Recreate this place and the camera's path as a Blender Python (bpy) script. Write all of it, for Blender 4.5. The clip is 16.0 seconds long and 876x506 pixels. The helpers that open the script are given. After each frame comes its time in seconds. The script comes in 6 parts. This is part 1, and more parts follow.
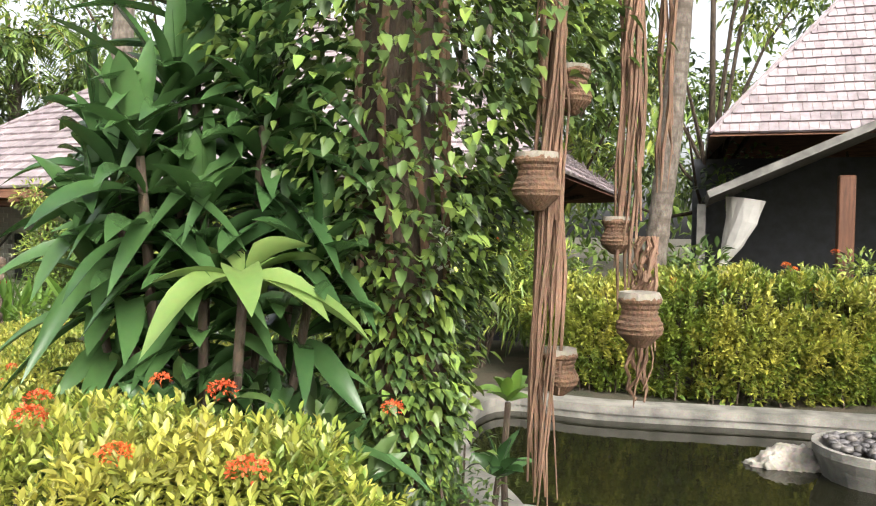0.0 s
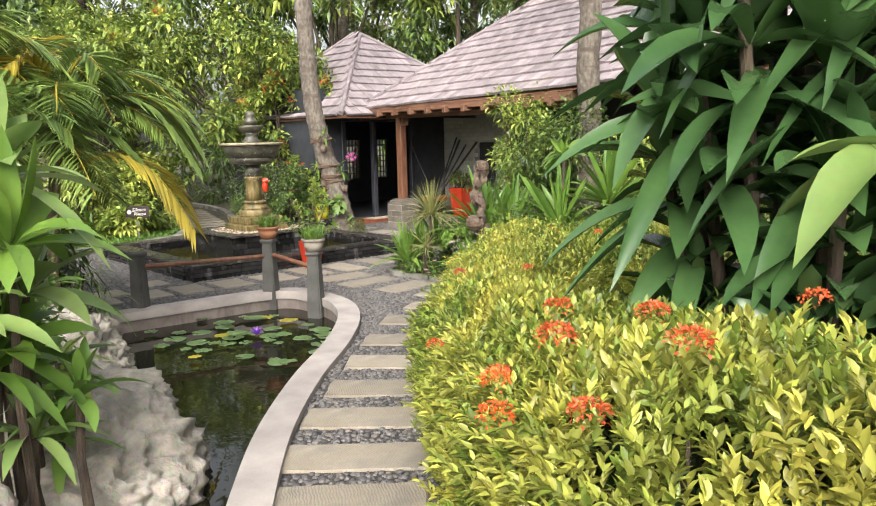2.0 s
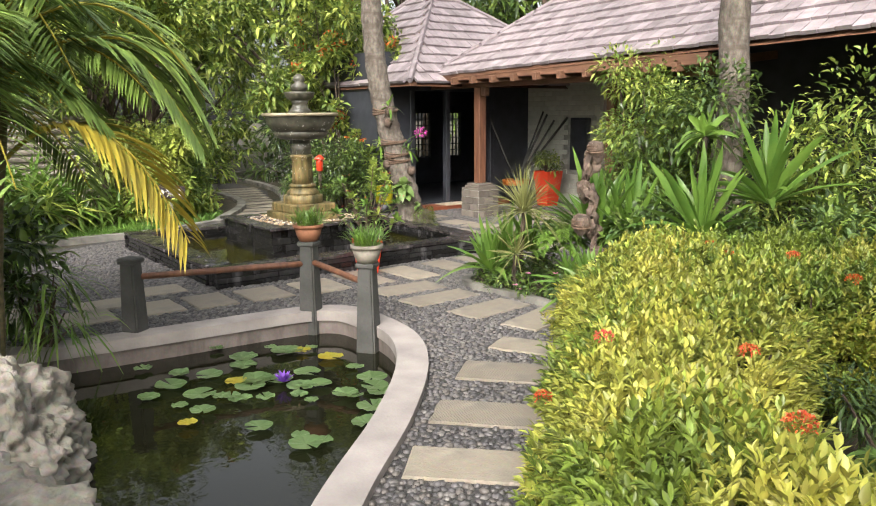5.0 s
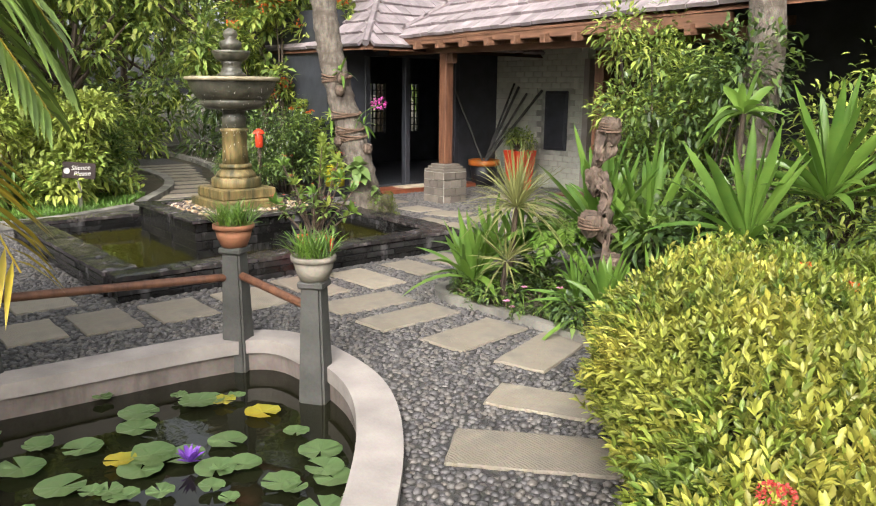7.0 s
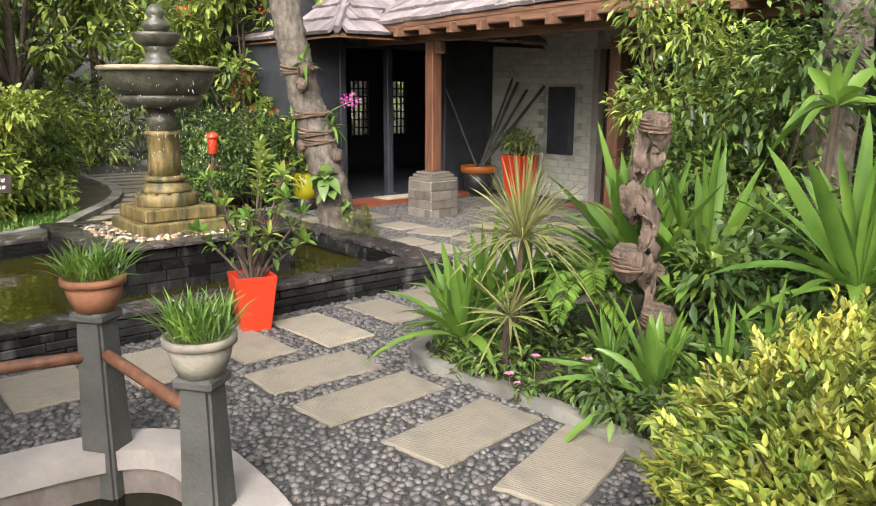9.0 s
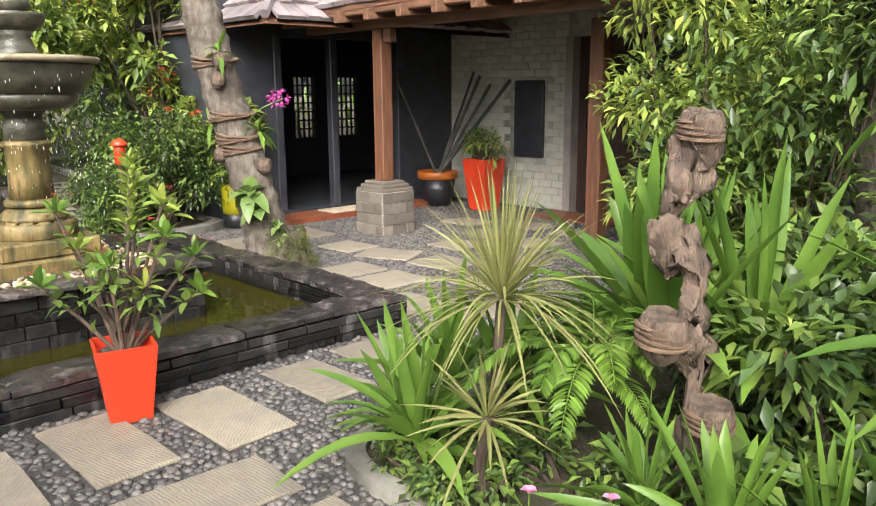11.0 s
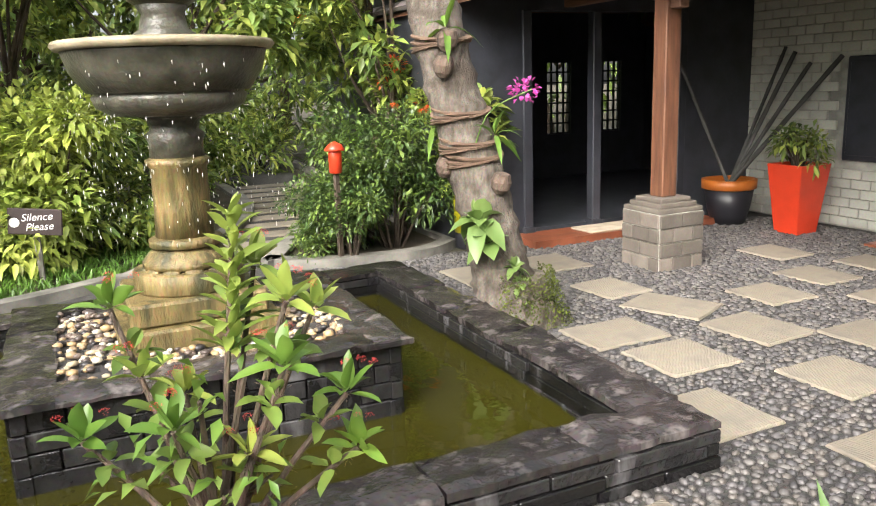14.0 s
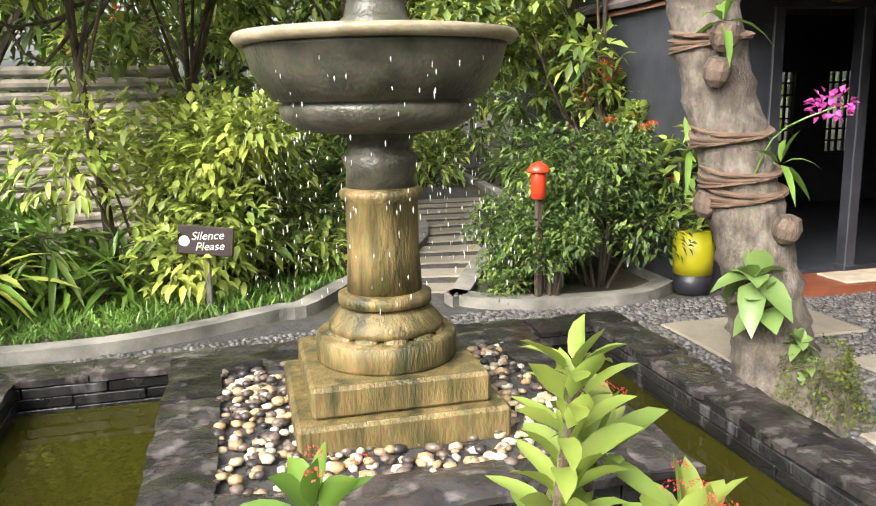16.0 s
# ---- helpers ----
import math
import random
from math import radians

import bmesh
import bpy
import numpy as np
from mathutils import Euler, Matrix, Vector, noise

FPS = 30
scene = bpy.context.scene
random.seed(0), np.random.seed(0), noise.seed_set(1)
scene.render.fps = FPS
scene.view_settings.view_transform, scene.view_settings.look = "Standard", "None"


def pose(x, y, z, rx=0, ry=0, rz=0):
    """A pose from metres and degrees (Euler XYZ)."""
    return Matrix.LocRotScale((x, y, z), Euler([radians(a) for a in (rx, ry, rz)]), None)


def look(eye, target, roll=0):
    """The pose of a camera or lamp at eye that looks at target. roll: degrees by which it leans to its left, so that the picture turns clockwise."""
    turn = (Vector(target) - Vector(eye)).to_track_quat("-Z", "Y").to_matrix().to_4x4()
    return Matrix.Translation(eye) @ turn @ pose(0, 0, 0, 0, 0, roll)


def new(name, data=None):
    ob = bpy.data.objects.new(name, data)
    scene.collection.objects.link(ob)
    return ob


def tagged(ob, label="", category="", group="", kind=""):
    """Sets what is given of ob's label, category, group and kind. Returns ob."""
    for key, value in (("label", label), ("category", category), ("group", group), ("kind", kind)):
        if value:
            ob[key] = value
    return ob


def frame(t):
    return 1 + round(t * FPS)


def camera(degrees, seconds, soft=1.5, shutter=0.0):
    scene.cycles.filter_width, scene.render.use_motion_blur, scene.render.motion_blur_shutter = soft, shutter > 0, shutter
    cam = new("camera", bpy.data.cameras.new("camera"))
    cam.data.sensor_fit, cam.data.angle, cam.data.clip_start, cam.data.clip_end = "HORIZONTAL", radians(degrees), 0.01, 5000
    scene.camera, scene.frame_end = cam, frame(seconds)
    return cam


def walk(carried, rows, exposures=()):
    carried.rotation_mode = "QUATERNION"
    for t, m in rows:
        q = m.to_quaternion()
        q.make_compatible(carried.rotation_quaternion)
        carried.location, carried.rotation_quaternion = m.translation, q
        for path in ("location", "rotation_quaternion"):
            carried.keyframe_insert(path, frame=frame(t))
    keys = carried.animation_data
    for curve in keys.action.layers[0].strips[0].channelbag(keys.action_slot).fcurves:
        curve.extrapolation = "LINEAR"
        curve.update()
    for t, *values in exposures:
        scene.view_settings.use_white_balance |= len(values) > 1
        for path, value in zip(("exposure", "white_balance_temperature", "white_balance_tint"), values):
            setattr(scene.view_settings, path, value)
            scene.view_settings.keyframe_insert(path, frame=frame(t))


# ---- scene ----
cam = camera(58.6, 16.0, 1.1)
PATH = [
    (0, (0.355, 0.29, 1.73), (0.236, 2.286, 1.662), 0.8),
    (0.5, (0.221, 0.303, 1.683), (-0.117, 2.271, 1.569), 0.6),
    (1, (0.021, 0.449, 1.627), (-0.588, 2.347, 1.467), -0.4),
    (1.5, (-0.221, 0.643, 1.622), (-1.107, 2.423, 1.405), -1.1),
    (2, (-0.485, 0.86, 1.593), (-1.581, 2.507, 1.302), -1.4),
    (2.5, (-0.673, 1.129, 1.58), (-1.891, 2.681, 1.25), -1.4),
    (3, (-0.871, 1.462, 1.585), (-2.117, 2.992, 1.258), -1.0),
    (3.5, (-1.111, 1.706, 1.57), (-2.356, 3.237, 1.24), -0.7),
    (4, (-1.354, 1.975, 1.578), (-2.597, 3.507, 1.25), -0.7),
    (6.5, (-2.71, 3.339, 1.506), (-3.858, 4.926, 1.1), 0.4),
    (7, (-2.948, 3.644, 1.494), (-4.062, 5.254, 1.084), 0.6),
    (7.5, (-3.142, 4.009, 1.468), (-4.252, 5.623, 1.065), 0.7),
    (8, (-3.362, 4.347, 1.443), (-4.474, 5.96, 1.04), 0.4),
    (10.5, (-4.232, 5.844, 1.389), (-5.306, 7.482, 0.984), -0.4),
    (11, (-4.411, 6.087, 1.388), (-5.435, 7.755, 0.979), -0.4),
    (11.5, (-4.611, 6.292, 1.387), (-5.583, 7.991, 0.975), -0.2),
    (12, (-4.764, 6.542, 1.375), (-5.754, 8.23, 0.961), -0.3),
    (12.5, (-4.939, 6.794, 1.373), (-5.983, 8.448, 0.954), -0.4),
    (13, (-5.168, 7.016, 1.378), (-6.315, 8.599, 0.953), -0.3),
    (13.5, (-5.387, 7.242, 1.37), (-6.726, 8.665, 0.941), -1.2),
    (14, (-5.606, 7.444, 1.383), (-7.102, 8.701, 0.958), -2.0),
    (14.5, (-5.876, 7.545, 1.383), (-7.452, 8.701, 0.96), -1.2),
    (15, (-6.104, 7.577, 1.399), (-7.764, 8.609, 0.974), -0.6),
    (15.5, (-6.367, 7.621, 1.417), (-8.102, 8.521, 0.992), -0.4),
    (16, (-6.601, 7.702, 1.392), (-8.317, 8.652, 1.001), -1.2),
]
walk(cam, [(t, look(eye, target, roll)) for t, eye, target, roll in PATH],
     [(0.0, 1.5), (1.5, 1.4), (3.0, 1.3), (8.0, 1.3), (11.0, 1.5), (13.5, 1.68), (16.0, 1.68)])

# ---- light ----
world = bpy.data.worlds.new("sky")
scene.world = world
world.use_nodes = True
wn = world.node_tree
sky = wn.nodes.new("ShaderNodeTexSky")
sky.sky_type, sky.sun_disc = "NISHITA", False
sky.sun_elevation, sky.sun_rotation = radians(38), radians(155)
sky.dust_density, sky.air_density, sky.ozone_density = 6.0, 1.0, 1.0
haze = wn.nodes.new("ShaderNodeHueSaturation")
haze.inputs["Saturation"].default_value = 0.25
wn.links.new(sky.outputs[0], haze.inputs["Color"])
wn.links.new(haze.outputs[0], wn.nodes["Background"].inputs[0])
wn.nodes["Background"].inputs[1].default_value = 0.15
sun_data = bpy.data.lights.new("sun", "SUN")
sun_data.energy, sun_data.angle, sun_data.color = 1.25, radians(40), (1.0, 0.93, 0.82)
sun = new("sun", sun_data)
sun.matrix_world = pose(0, 0, 20, 52, 0, 25)


# ---- materials ----
def mat(name, color, rough=0.7, var=0.25, scale=6.0, bump=0.3, fine=60.0, metal=0.0, color2=None, island=0.0, trans=0.0, obj=0.0, stretch=None, spec=0.5, streak=None):
    m = bpy.data.materials.new(name)
    m.use_nodes = True
    nt = m.node_tree
    n, l = nt.nodes, nt.links
    b = n["Principled BSDF"]
    b.inputs["Roughness"].default_value, b.inputs["Metallic"].default_value = rough, metal
    b.inputs["Specular IOR Level"].default_value = spec
    tc = n.new("ShaderNodeTexCoord")
    mp = n.new("ShaderNodeMapping")
    l.new(tc.outputs["Object"], mp.inputs[0])
    if stretch:
        mp.inputs["Scale"].default_value = stretch
    big, small = n.new("ShaderNodeTexNoise"), n.new("ShaderNodeTexNoise")
    big.inputs["Scale"].default_value, small.inputs["Scale"].default_value = scale, fine
    big.inputs["Detail"].default_value, small.inputs["Detail"].default_value = 5, 3
    l.new(mp.outputs[0], big.inputs["Vector"])
    l.new(mp.outputs[0], small.inputs["Vector"])
    c2 = color2 or tuple(max(0, c * (1 - var * 1.6)) for c in color)
    ramp = n.new("ShaderNodeValToRGB")
    ramp.color_ramp.elements[0].position, ramp.color_ramp.elements[1].position = 0.33, 0.68
    ramp.color_ramp.elements[0].color, ramp.color_ramp.elements[1].color = (*c2, 1), (*color, 1)
    l.new(big.outputs[0], ramp.inputs[0])
    mix = n.new("ShaderNodeMix")
    mix.data_type, mix.blend_type = "RGBA", "MULTIPLY"
    mix.inputs["Factor"].default_value = var
    l.new(ramp.outputs[0], mix.inputs["A"])
    l.new(small.outputs[1], mix.inputs["B"])
    out = mix.outputs["Result"]
    if streak:
        col, lo, hi, grid = streak
        sm, sn, sr, sx = n.new("ShaderNodeMapping"), n.new("ShaderNodeTexNoise"), n.new("ShaderNodeMapRange"), n.new("ShaderNodeMix")
        sm.inputs["Scale"].default_value = grid
        sn.inputs["Scale"].default_value, sn.inputs["Detail"].default_value = 1.0, 6
        sr.inputs["From Min"].default_value, sr.inputs["From Max"].default_value = lo, hi
        sx.data_type = "RGBA"
        sx.inputs["B"].default_value = (*col, 1)
        l.new(tc.outputs["Object"], sm.inputs[0])
        l.new(sm.outputs[0], sn.inputs["Vector"])
        l.new(sn.outputs[0], sr.inputs["Value"])
        l.new(sr.outputs[0], sx.inputs["Factor"])
        l.new(out, sx.inputs["A"])
        out = sx.outputs["Result"]
    if island or obj:
        hsv = n.new("ShaderNodeHueSaturation")
        src = n.new("ShaderNodeNewGeometry").outputs["Random Per Island"] if island else n.new("ShaderNodeObjectInfo").outputs["Random"]
        mr = n.new("ShaderNodeMapRange")
        k = island or obj
        mr.inputs["To Min"].default_value, mr.inputs["To Max"].default_value = 1 - k, 1 + k
        l.new(src, mr.inputs["Value"])
        l.new(mr.outputs[0], hsv.inputs["Value"])
        l.new(out, hsv.inputs["Color"])
        out = hsv.outputs[0]
    l.new(out, b.inputs["Base Color"])
    if bump:
        bp = n.new("ShaderNodeBump")
        bp.inputs["Strength"].default_value, bp.inputs["Distance"].default_value = bump, 0.01
        l.new(small.outputs[0], bp.inputs["Height"])
        l.new(bp.outputs[0], b.inputs["Normal"])
    if trans:
        tr, ad = n.new("ShaderNodeBsdfTranslucent"), n.new("ShaderNodeMixShader")
        ad.inputs[0].default_value = trans
        l.new(out, tr.inputs["Color"])
        l.new(b.outputs[0], ad.inputs[1])
        l.new(tr.outputs[0], ad.inputs[2])
        l.new(ad.outputs[0], n["Material Output"].inputs["Surface"])
    return m


def leafmat(name, color, color2, rough=0.42, trans=0.28, island=0.35):
    return mat(name, color, rough, 0.2, 2.5, 0.0, 40, color2=color2, island=island, trans=trans)


def stonemat(name, colors, rough):
    """Loose stones, each of its own colour out of a few."""
    m = mat(name, colors[0], rough, 0.2, 30, 0.12, 120)
    n, l = m.node_tree.nodes, m.node_tree.links
    rp, gi, mx = n.new("ShaderNodeValToRGB"), n.new("ShaderNodeNewGeometry"), n.new("ShaderNodeMix")
    rp.color_ramp.interpolation = "CONSTANT"
    for k, c in enumerate(colors):
        e = rp.color_ramp.elements[k] if k < 2 else rp.color_ramp.elements.new(k / len(colors))
        e.position, e.color = k / len(colors), (*c, 1)
    nz = n.new("ShaderNodeTexNoise")
    nz.inputs["Scale"].default_value = 60
    mx.data_type, mx.blend_type = "RGBA", "MULTIPLY"
    mx.inputs["Factor"].default_value = 0.45
    l.new(gi.outputs["Random Per Island"], rp.inputs[0])
    l.new(rp.outputs[0], mx.inputs["A"])
    l.new(nz.outputs[0], mx.inputs["B"])
    l.new(mx.outputs["Result"], n["Principled BSDF"].inputs["Base Color"])
    return m


def slabmat():
    """Sandstone sawn into fine slanting ribs."""
    m = mat("sandstone_slab", (0.335, 0.29, 0.228), 0.8, 0.3, 3.0, 0.0, 45, color2=(0.25, 0.215, 0.165), obj=0.18, streak=((0.17, 0.15, 0.125), 0.46, 0.74, (5, 5, 5)))
    n, l = m.node_tree.nodes, m.node_tree.links
    tc, mp, wv, bp, oi = n.new("ShaderNodeTexCoord"), n.new("ShaderNodeMapping"), n.new("ShaderNodeTexWave"), n.new("ShaderNodeBump"), n.new("ShaderNodeObjectInfo")
    mr, cb = n.new("ShaderNodeMapRange"), n.new("ShaderNodeCombineXYZ")
    mr.inputs["To Min"].default_value, mr.inputs["To Max"].default_value = -0.9, 0.9
    l.new(oi.outputs["Random"], mr.inputs["Value"])
    l.new(mr.outputs[0], cb.inputs[2])
    l.new(cb.outputs[0], mp.inputs["Rotation"])
    l.new(tc.outputs["Object"], mp.inputs[0])
    l.new(mp.outputs[0], wv.inputs["Vector"])
    wv.inputs["Scale"].default_value, wv.inputs["Distortion"].default_value, wv.inputs["Detail Scale"].default_value = 21.0, 6.0, 1.2
    bp.inputs["Strength"].default_value, bp.inputs["Distance"].default_value = 0.32, 0.006
    l.new(wv.outputs["Fac"], bp.inputs["Height"])
    l.new(bp.outputs[0], n["Principled BSDF"].inputs["Normal"])
    return m


M_SOIL = mat("soil", (0.10, 0.075, 0.05), 0.95, 0.4, 3, 0.8, 70, color2=(0.04, 0.045, 0.02))
M_BED = mat("pebble_bed", (0.09, 0.085, 0.08), 0.85, 0.5, 14, 0.9, 45, color2=(0.04, 0.038, 0.036))
M_PEB = stonemat("pebble", ((0.14, 0.13, 0.132), (0.092, 0.087, 0.09), (0.18, 0.167, 0.158), (0.115, 0.106, 0.102), (0.07, 0.066, 0.068), (0.155, 0.138, 0.125)), 0.5)
M_PEBW = stonemat("pebble_mixed", ((0.62, 0.50, 0.33), (0.10, 0.075, 0.065), (0.55, 0.38, 0.20), (0.70, 0.64, 0.52), (0.05, 0.045, 0.045), (0.42, 0.30, 0.18), (0.20, 0.15, 0.12)), 0.3)
M_SLAB = slabmat()
M_CURB = mat("white_painted_curb", (0.42, 0.375, 0.35), 0.7, 0.2, 4, 0.25, 60)
M_CONC = mat("weathered_concrete", (0.34, 0.32, 0.28), 0.85, 0.4, 4, 0.4, 60, color2=(0.13, 0.125, 0.11))
M_POST = mat("post_concrete", (0.105, 0.104, 0.096), 0.8, 0.4, 5, 0.4, 60, color2=(0.05, 0.05, 0.046))
M_SLATE = mat("wet_black_slate", (0.032, 0.030, 0.030), 0.22, 0.5, 9, 0.6, 45, color2=(0.014, 0.014, 0.015), obj=0.6, streak=((0.13, 0.125, 0.13), 0.56, 0.80, (8, 8, 2.2)))
M_CAP = mat("wet_slate_cap", (0.070, 0.060, 0.060), 0.16, 0.6, 9, 0.5, 40, color2=(0.022, 0.02, 0.02), obj=0.5, streak=((0.125, 0.11, 0.105), 0.54, 0.72, (14, 14, 8)))
M_MOSSTONE = mat("mossy_stone", (0.38, 0.27, 0.11), 0.5, 0.6, 7, 0.7, 40, color2=(0.13, 0.105, 0.035), stretch=(2.5, 2.5, 0.7), streak=((0.045, 0.042, 0.016), 0.48, 0.66, (13, 13, 1.8)))
M_DARKSTONE = mat("dark_wet_stone", (0.15, 0.14, 0.105), 0.35, 0.6, 9, 0.4, 60, color2=(0.045, 0.043, 0.03))
M_RIM = mat("fountain_rim", (0.42, 0.36, 0.25), 0.5, 0.4, 9, 0.3, 60, color2=(0.22, 0.18, 0.1))
M_WOOD = mat("red_brown_timber", (0.22, 0.095, 0.05), 0.55, 0.4, 3, 0.35, 30, color2=(0.11, 0.045, 0.025), stretch=(9, 9, 1))
M_BEAM = mat("timber_beam", (0.26, 0.13, 0.075), 0.6, 0.4, 3, 0.35, 30, color2=(0.13, 0.06, 0.035), stretch=(1, 9, 9))
M_DARK = mat("black_stained_wood_and_dim_floor", (0.056, 0.060, 0.074), 0.45, 0.3, 5, 0.15, 50)
M_GREYWALL = mat("grey_brick", (0.66, 0.66, 0.58), 0.85, 0.3, 5, 0.5, 50, color2=(0.55, 0.56, 0.49), obj=0.10, streak=((0.36, 0.37, 0.29), 0.55, 0.72, (3, 3, 2)))
M_MORTAR = mat("mortar", (0.58, 0.58, 0.51), 0.9, 0.3, 6, 0.4, 60)
M_PED = mat("pedestal_brick", (0.205, 0.172, 0.145), 0.8, 0.35, 7, 0.4, 60, color2=(0.14, 0.12, 0.10), obj=0.3)
M_SHINGLE = mat("weathered_shingle", (0.42, 0.355, 0.37), 0.8, 0.4, 2.2, 0.5, 25, color2=(0.27, 0.225, 0.235), island=0.22, stretch=(3, 3, 1))
M_RED = mat("red_glazed_pot", (0.68, 0.055, 0.02), 0.3, 0.12, 4, 0.05, 60)
M_TERRA = mat("terracotta", (0.36, 0.15, 0.075), 0.8, 0.3, 8, 0.3, 60)
M_PALEPOT = mat("pale_pot", (0.36, 0.32, 0.26), 0.8, 0.35, 8, 0.3, 60)
M_YELLOW = mat("yellow_plastic", (0.46, 0.42, 0.012), 0.4, 0.1, 4, 0.05, 60)
M_BLACK = mat("black_plastic", (0.02, 0.02, 0.025), 0.4, 0.1, 4, 0.05, 60)
M_ORANGE = mat("orange_rim", (0.55, 0.16, 0.025), 0.45, 0.2, 4, 0.1, 60)
M_BARK = mat("palm_bark", (0.27, 0.23, 0.19), 0.9, 0.6, 9, 1.0, 40, color2=(0.10, 0.08, 0.062), stretch=(2.5, 2.5, 1.2), streak=((0.075, 0.058, 0.045), 0.50, 0.68, (3, 3, 11)))
M_BARKD = mat("dark_bark", (0.13, 0.095, 0.065), 0.9, 0.5, 6, 0.9, 35, color2=(0.05, 0.035, 0.025), stretch=(3, 3, 1))
M_ROOT = mat("aerial_root", (0.26, 0.15, 0.095), 0.85, 0.4, 6, 0.4, 60, color2=(0.13, 0.075, 0.045), island=0.4)
M_ROPE = mat("coir_rope", (0.21, 0.135, 0.09), 0.95, 0.4, 8, 0.6, 70, color2=(0.12, 0.075, 0.05))
M_BASK = mat("coir_basket", (0.22, 0.125, 0.07), 0.95, 0.5, 10, 0.8, 80, color2=(0.09, 0.05, 0.03))
M_DRIFT = mat("driftwood", (0.22, 0.155, 0.115), 0.85, 0.5, 7, 0.9, 40, color2=(0.06, 0.042, 0.032), stretch=(3, 3, 1))
M_ROCK = mat("coral_rock", (0.50, 0.455, 0.39), 0.9, 0.45, 5, 1.0, 34, color2=(0.22, 0.20, 0.165), streak=((0.13, 0.125, 0.095), 0.55, 0.72, (6, 6, 6)))
M_MOSS = mat("moss", (0.17, 0.21, 0.025), 0.95, 0.5, 12, 1.0, 80)
M_GRASS = leafmat("grass", (0.203, 0.365, 0.061), (0.081, 0.176, 0.027))
M_HEDGE = leafmat("ixora_leaf", (0.49, 0.46, 0.09), (0.23, 0.285, 0.05), island=0.45)
M_HEDGE2 = leafmat("ixora_leaf_green", (0.286, 0.344, 0.052), (0.110, 0.177, 0.029), island=0.45)
M_LEAF = leafmat("shrub_leaf", (0.238, 0.331, 0.068), (0.075, 0.132, 0.030), island=0.5)
M_LEAFL = leafmat("light_leaf", (0.505, 0.556, 0.121), (0.194, 0.278, 0.054), island=0.45)
M_LEAFD = leafmat("dark_leaf", (0.105, 0.166, 0.047), (0.033, 0.067, 0.022), 0.33, 0.15, island=0.5)
M_BROAD = leafmat("broad_leaf", (0.082, 0.165, 0.052), (0.035, 0.082, 0.028), 0.26, 0.2, 0.4)
M_BROADL = leafmat("pale_broad_leaf", (0.240, 0.328, 0.100), (0.136, 0.226, 0.060), 0.35, 0.25, 0.3)
M_STRAP = leafmat("strap_leaf", (0.185, 0.305, 0.048), (0.080, 0.165, 0.028), 0.35, 0.28, 0.35)
M_SPIKE = leafmat("variegated_spike_leaf", (0.30, 0.31, 0.11), (0.16, 0.16, 0.055), 0.5, 0.2, 0.35)
M_PALM = leafmat("palm_leaflet", (0.230, 0.324, 0.068), (0.095, 0.162, 0.038), 0.4, 0.25, 0.4)
M_PALMY = leafmat("yellow_palm_leaflet", (0.50, 0.38, 0.045), (0.30, 0.26, 0.04), 0.4, 0.3, 0.3)
M_LILY = leafmat("lily_pad", (0.24, 0.33, 0.15), (0.13, 0.22, 0.08), 0.3, 0.1, 0.3)
M_LILYY = leafmat("yellow_lily_pad", (0.62, 0.48, 0.05), (0.4, 0.4, 0.06), 0.35, 0.1, 0.2)
M_FLR = leafmat("orange_red_petal", (0.80, 0.16, 0.05), (0.66, 0.09, 0.03), 0.5, 0.3, 0.3)
M_FLO = leafmat("orange_petal", (0.85, 0.20, 0.03), (0.7, 0.1, 0.03), 0.5, 0.3, 0.3)
M_FLP = leafmat("pink_petal", (0.75, 0.13, 0.5), (0.6, 0.05, 0.38), 0.5, 0.3, 0.2)
M_FLK = leafmat("pale_pink_petal", (0.78, 0.36, 0.55), (0.68, 0.26, 0.45), 0.5, 0.3, 0.2)
M_FLC = leafmat("coral_petal", (0.78, 0.12, 0.1), (0.7, 0.06, 0.06), 0.5, 0.3, 0.2)
M_FLV = leafmat("violet_petal", (0.35, 0.15, 0.7), (0.25, 0.08, 0.55), 0.5, 0.3, 0.2)
M_FLW = leafmat("white_petal", (0.82, 0.8, 0.78), (0.7, 0.7, 0.66), 0.5, 0.3, 0.1)
M_CANE = mat("palm_cane", (0.20, 0.15, 0.075), 0.6, 0.4, 4, 0.3, 40, color2=(0.09, 0.085, 0.035), stretch=(3, 3, 12))
M_DOOR = mat("dark_red_timber", (0.075, 0.035, 0.025), 0.5, 0.4, 4, 0.3, 40, color2=(0.04, 0.02, 0.016), stretch=(8, 8, 1))
M_WHITE = mat("white_paint", (0.78, 0.76, 0.72), 0.6, 0.1, 5, 0.1, 60)
M_SIGN = mat("dark_sign_board", (0.045, 0.028, 0.025), 0.6, 0.3, 5, 0.2, 60)
M_PLAT = mat("grey_platform", (0.25, 0.24, 0.22), 0.85, 0.3, 5, 0.3, 60)
M_MAT = mat("door_mat", (0.6, 0.5, 0.38), 0.9, 0.2, 8, 0.3, 60)
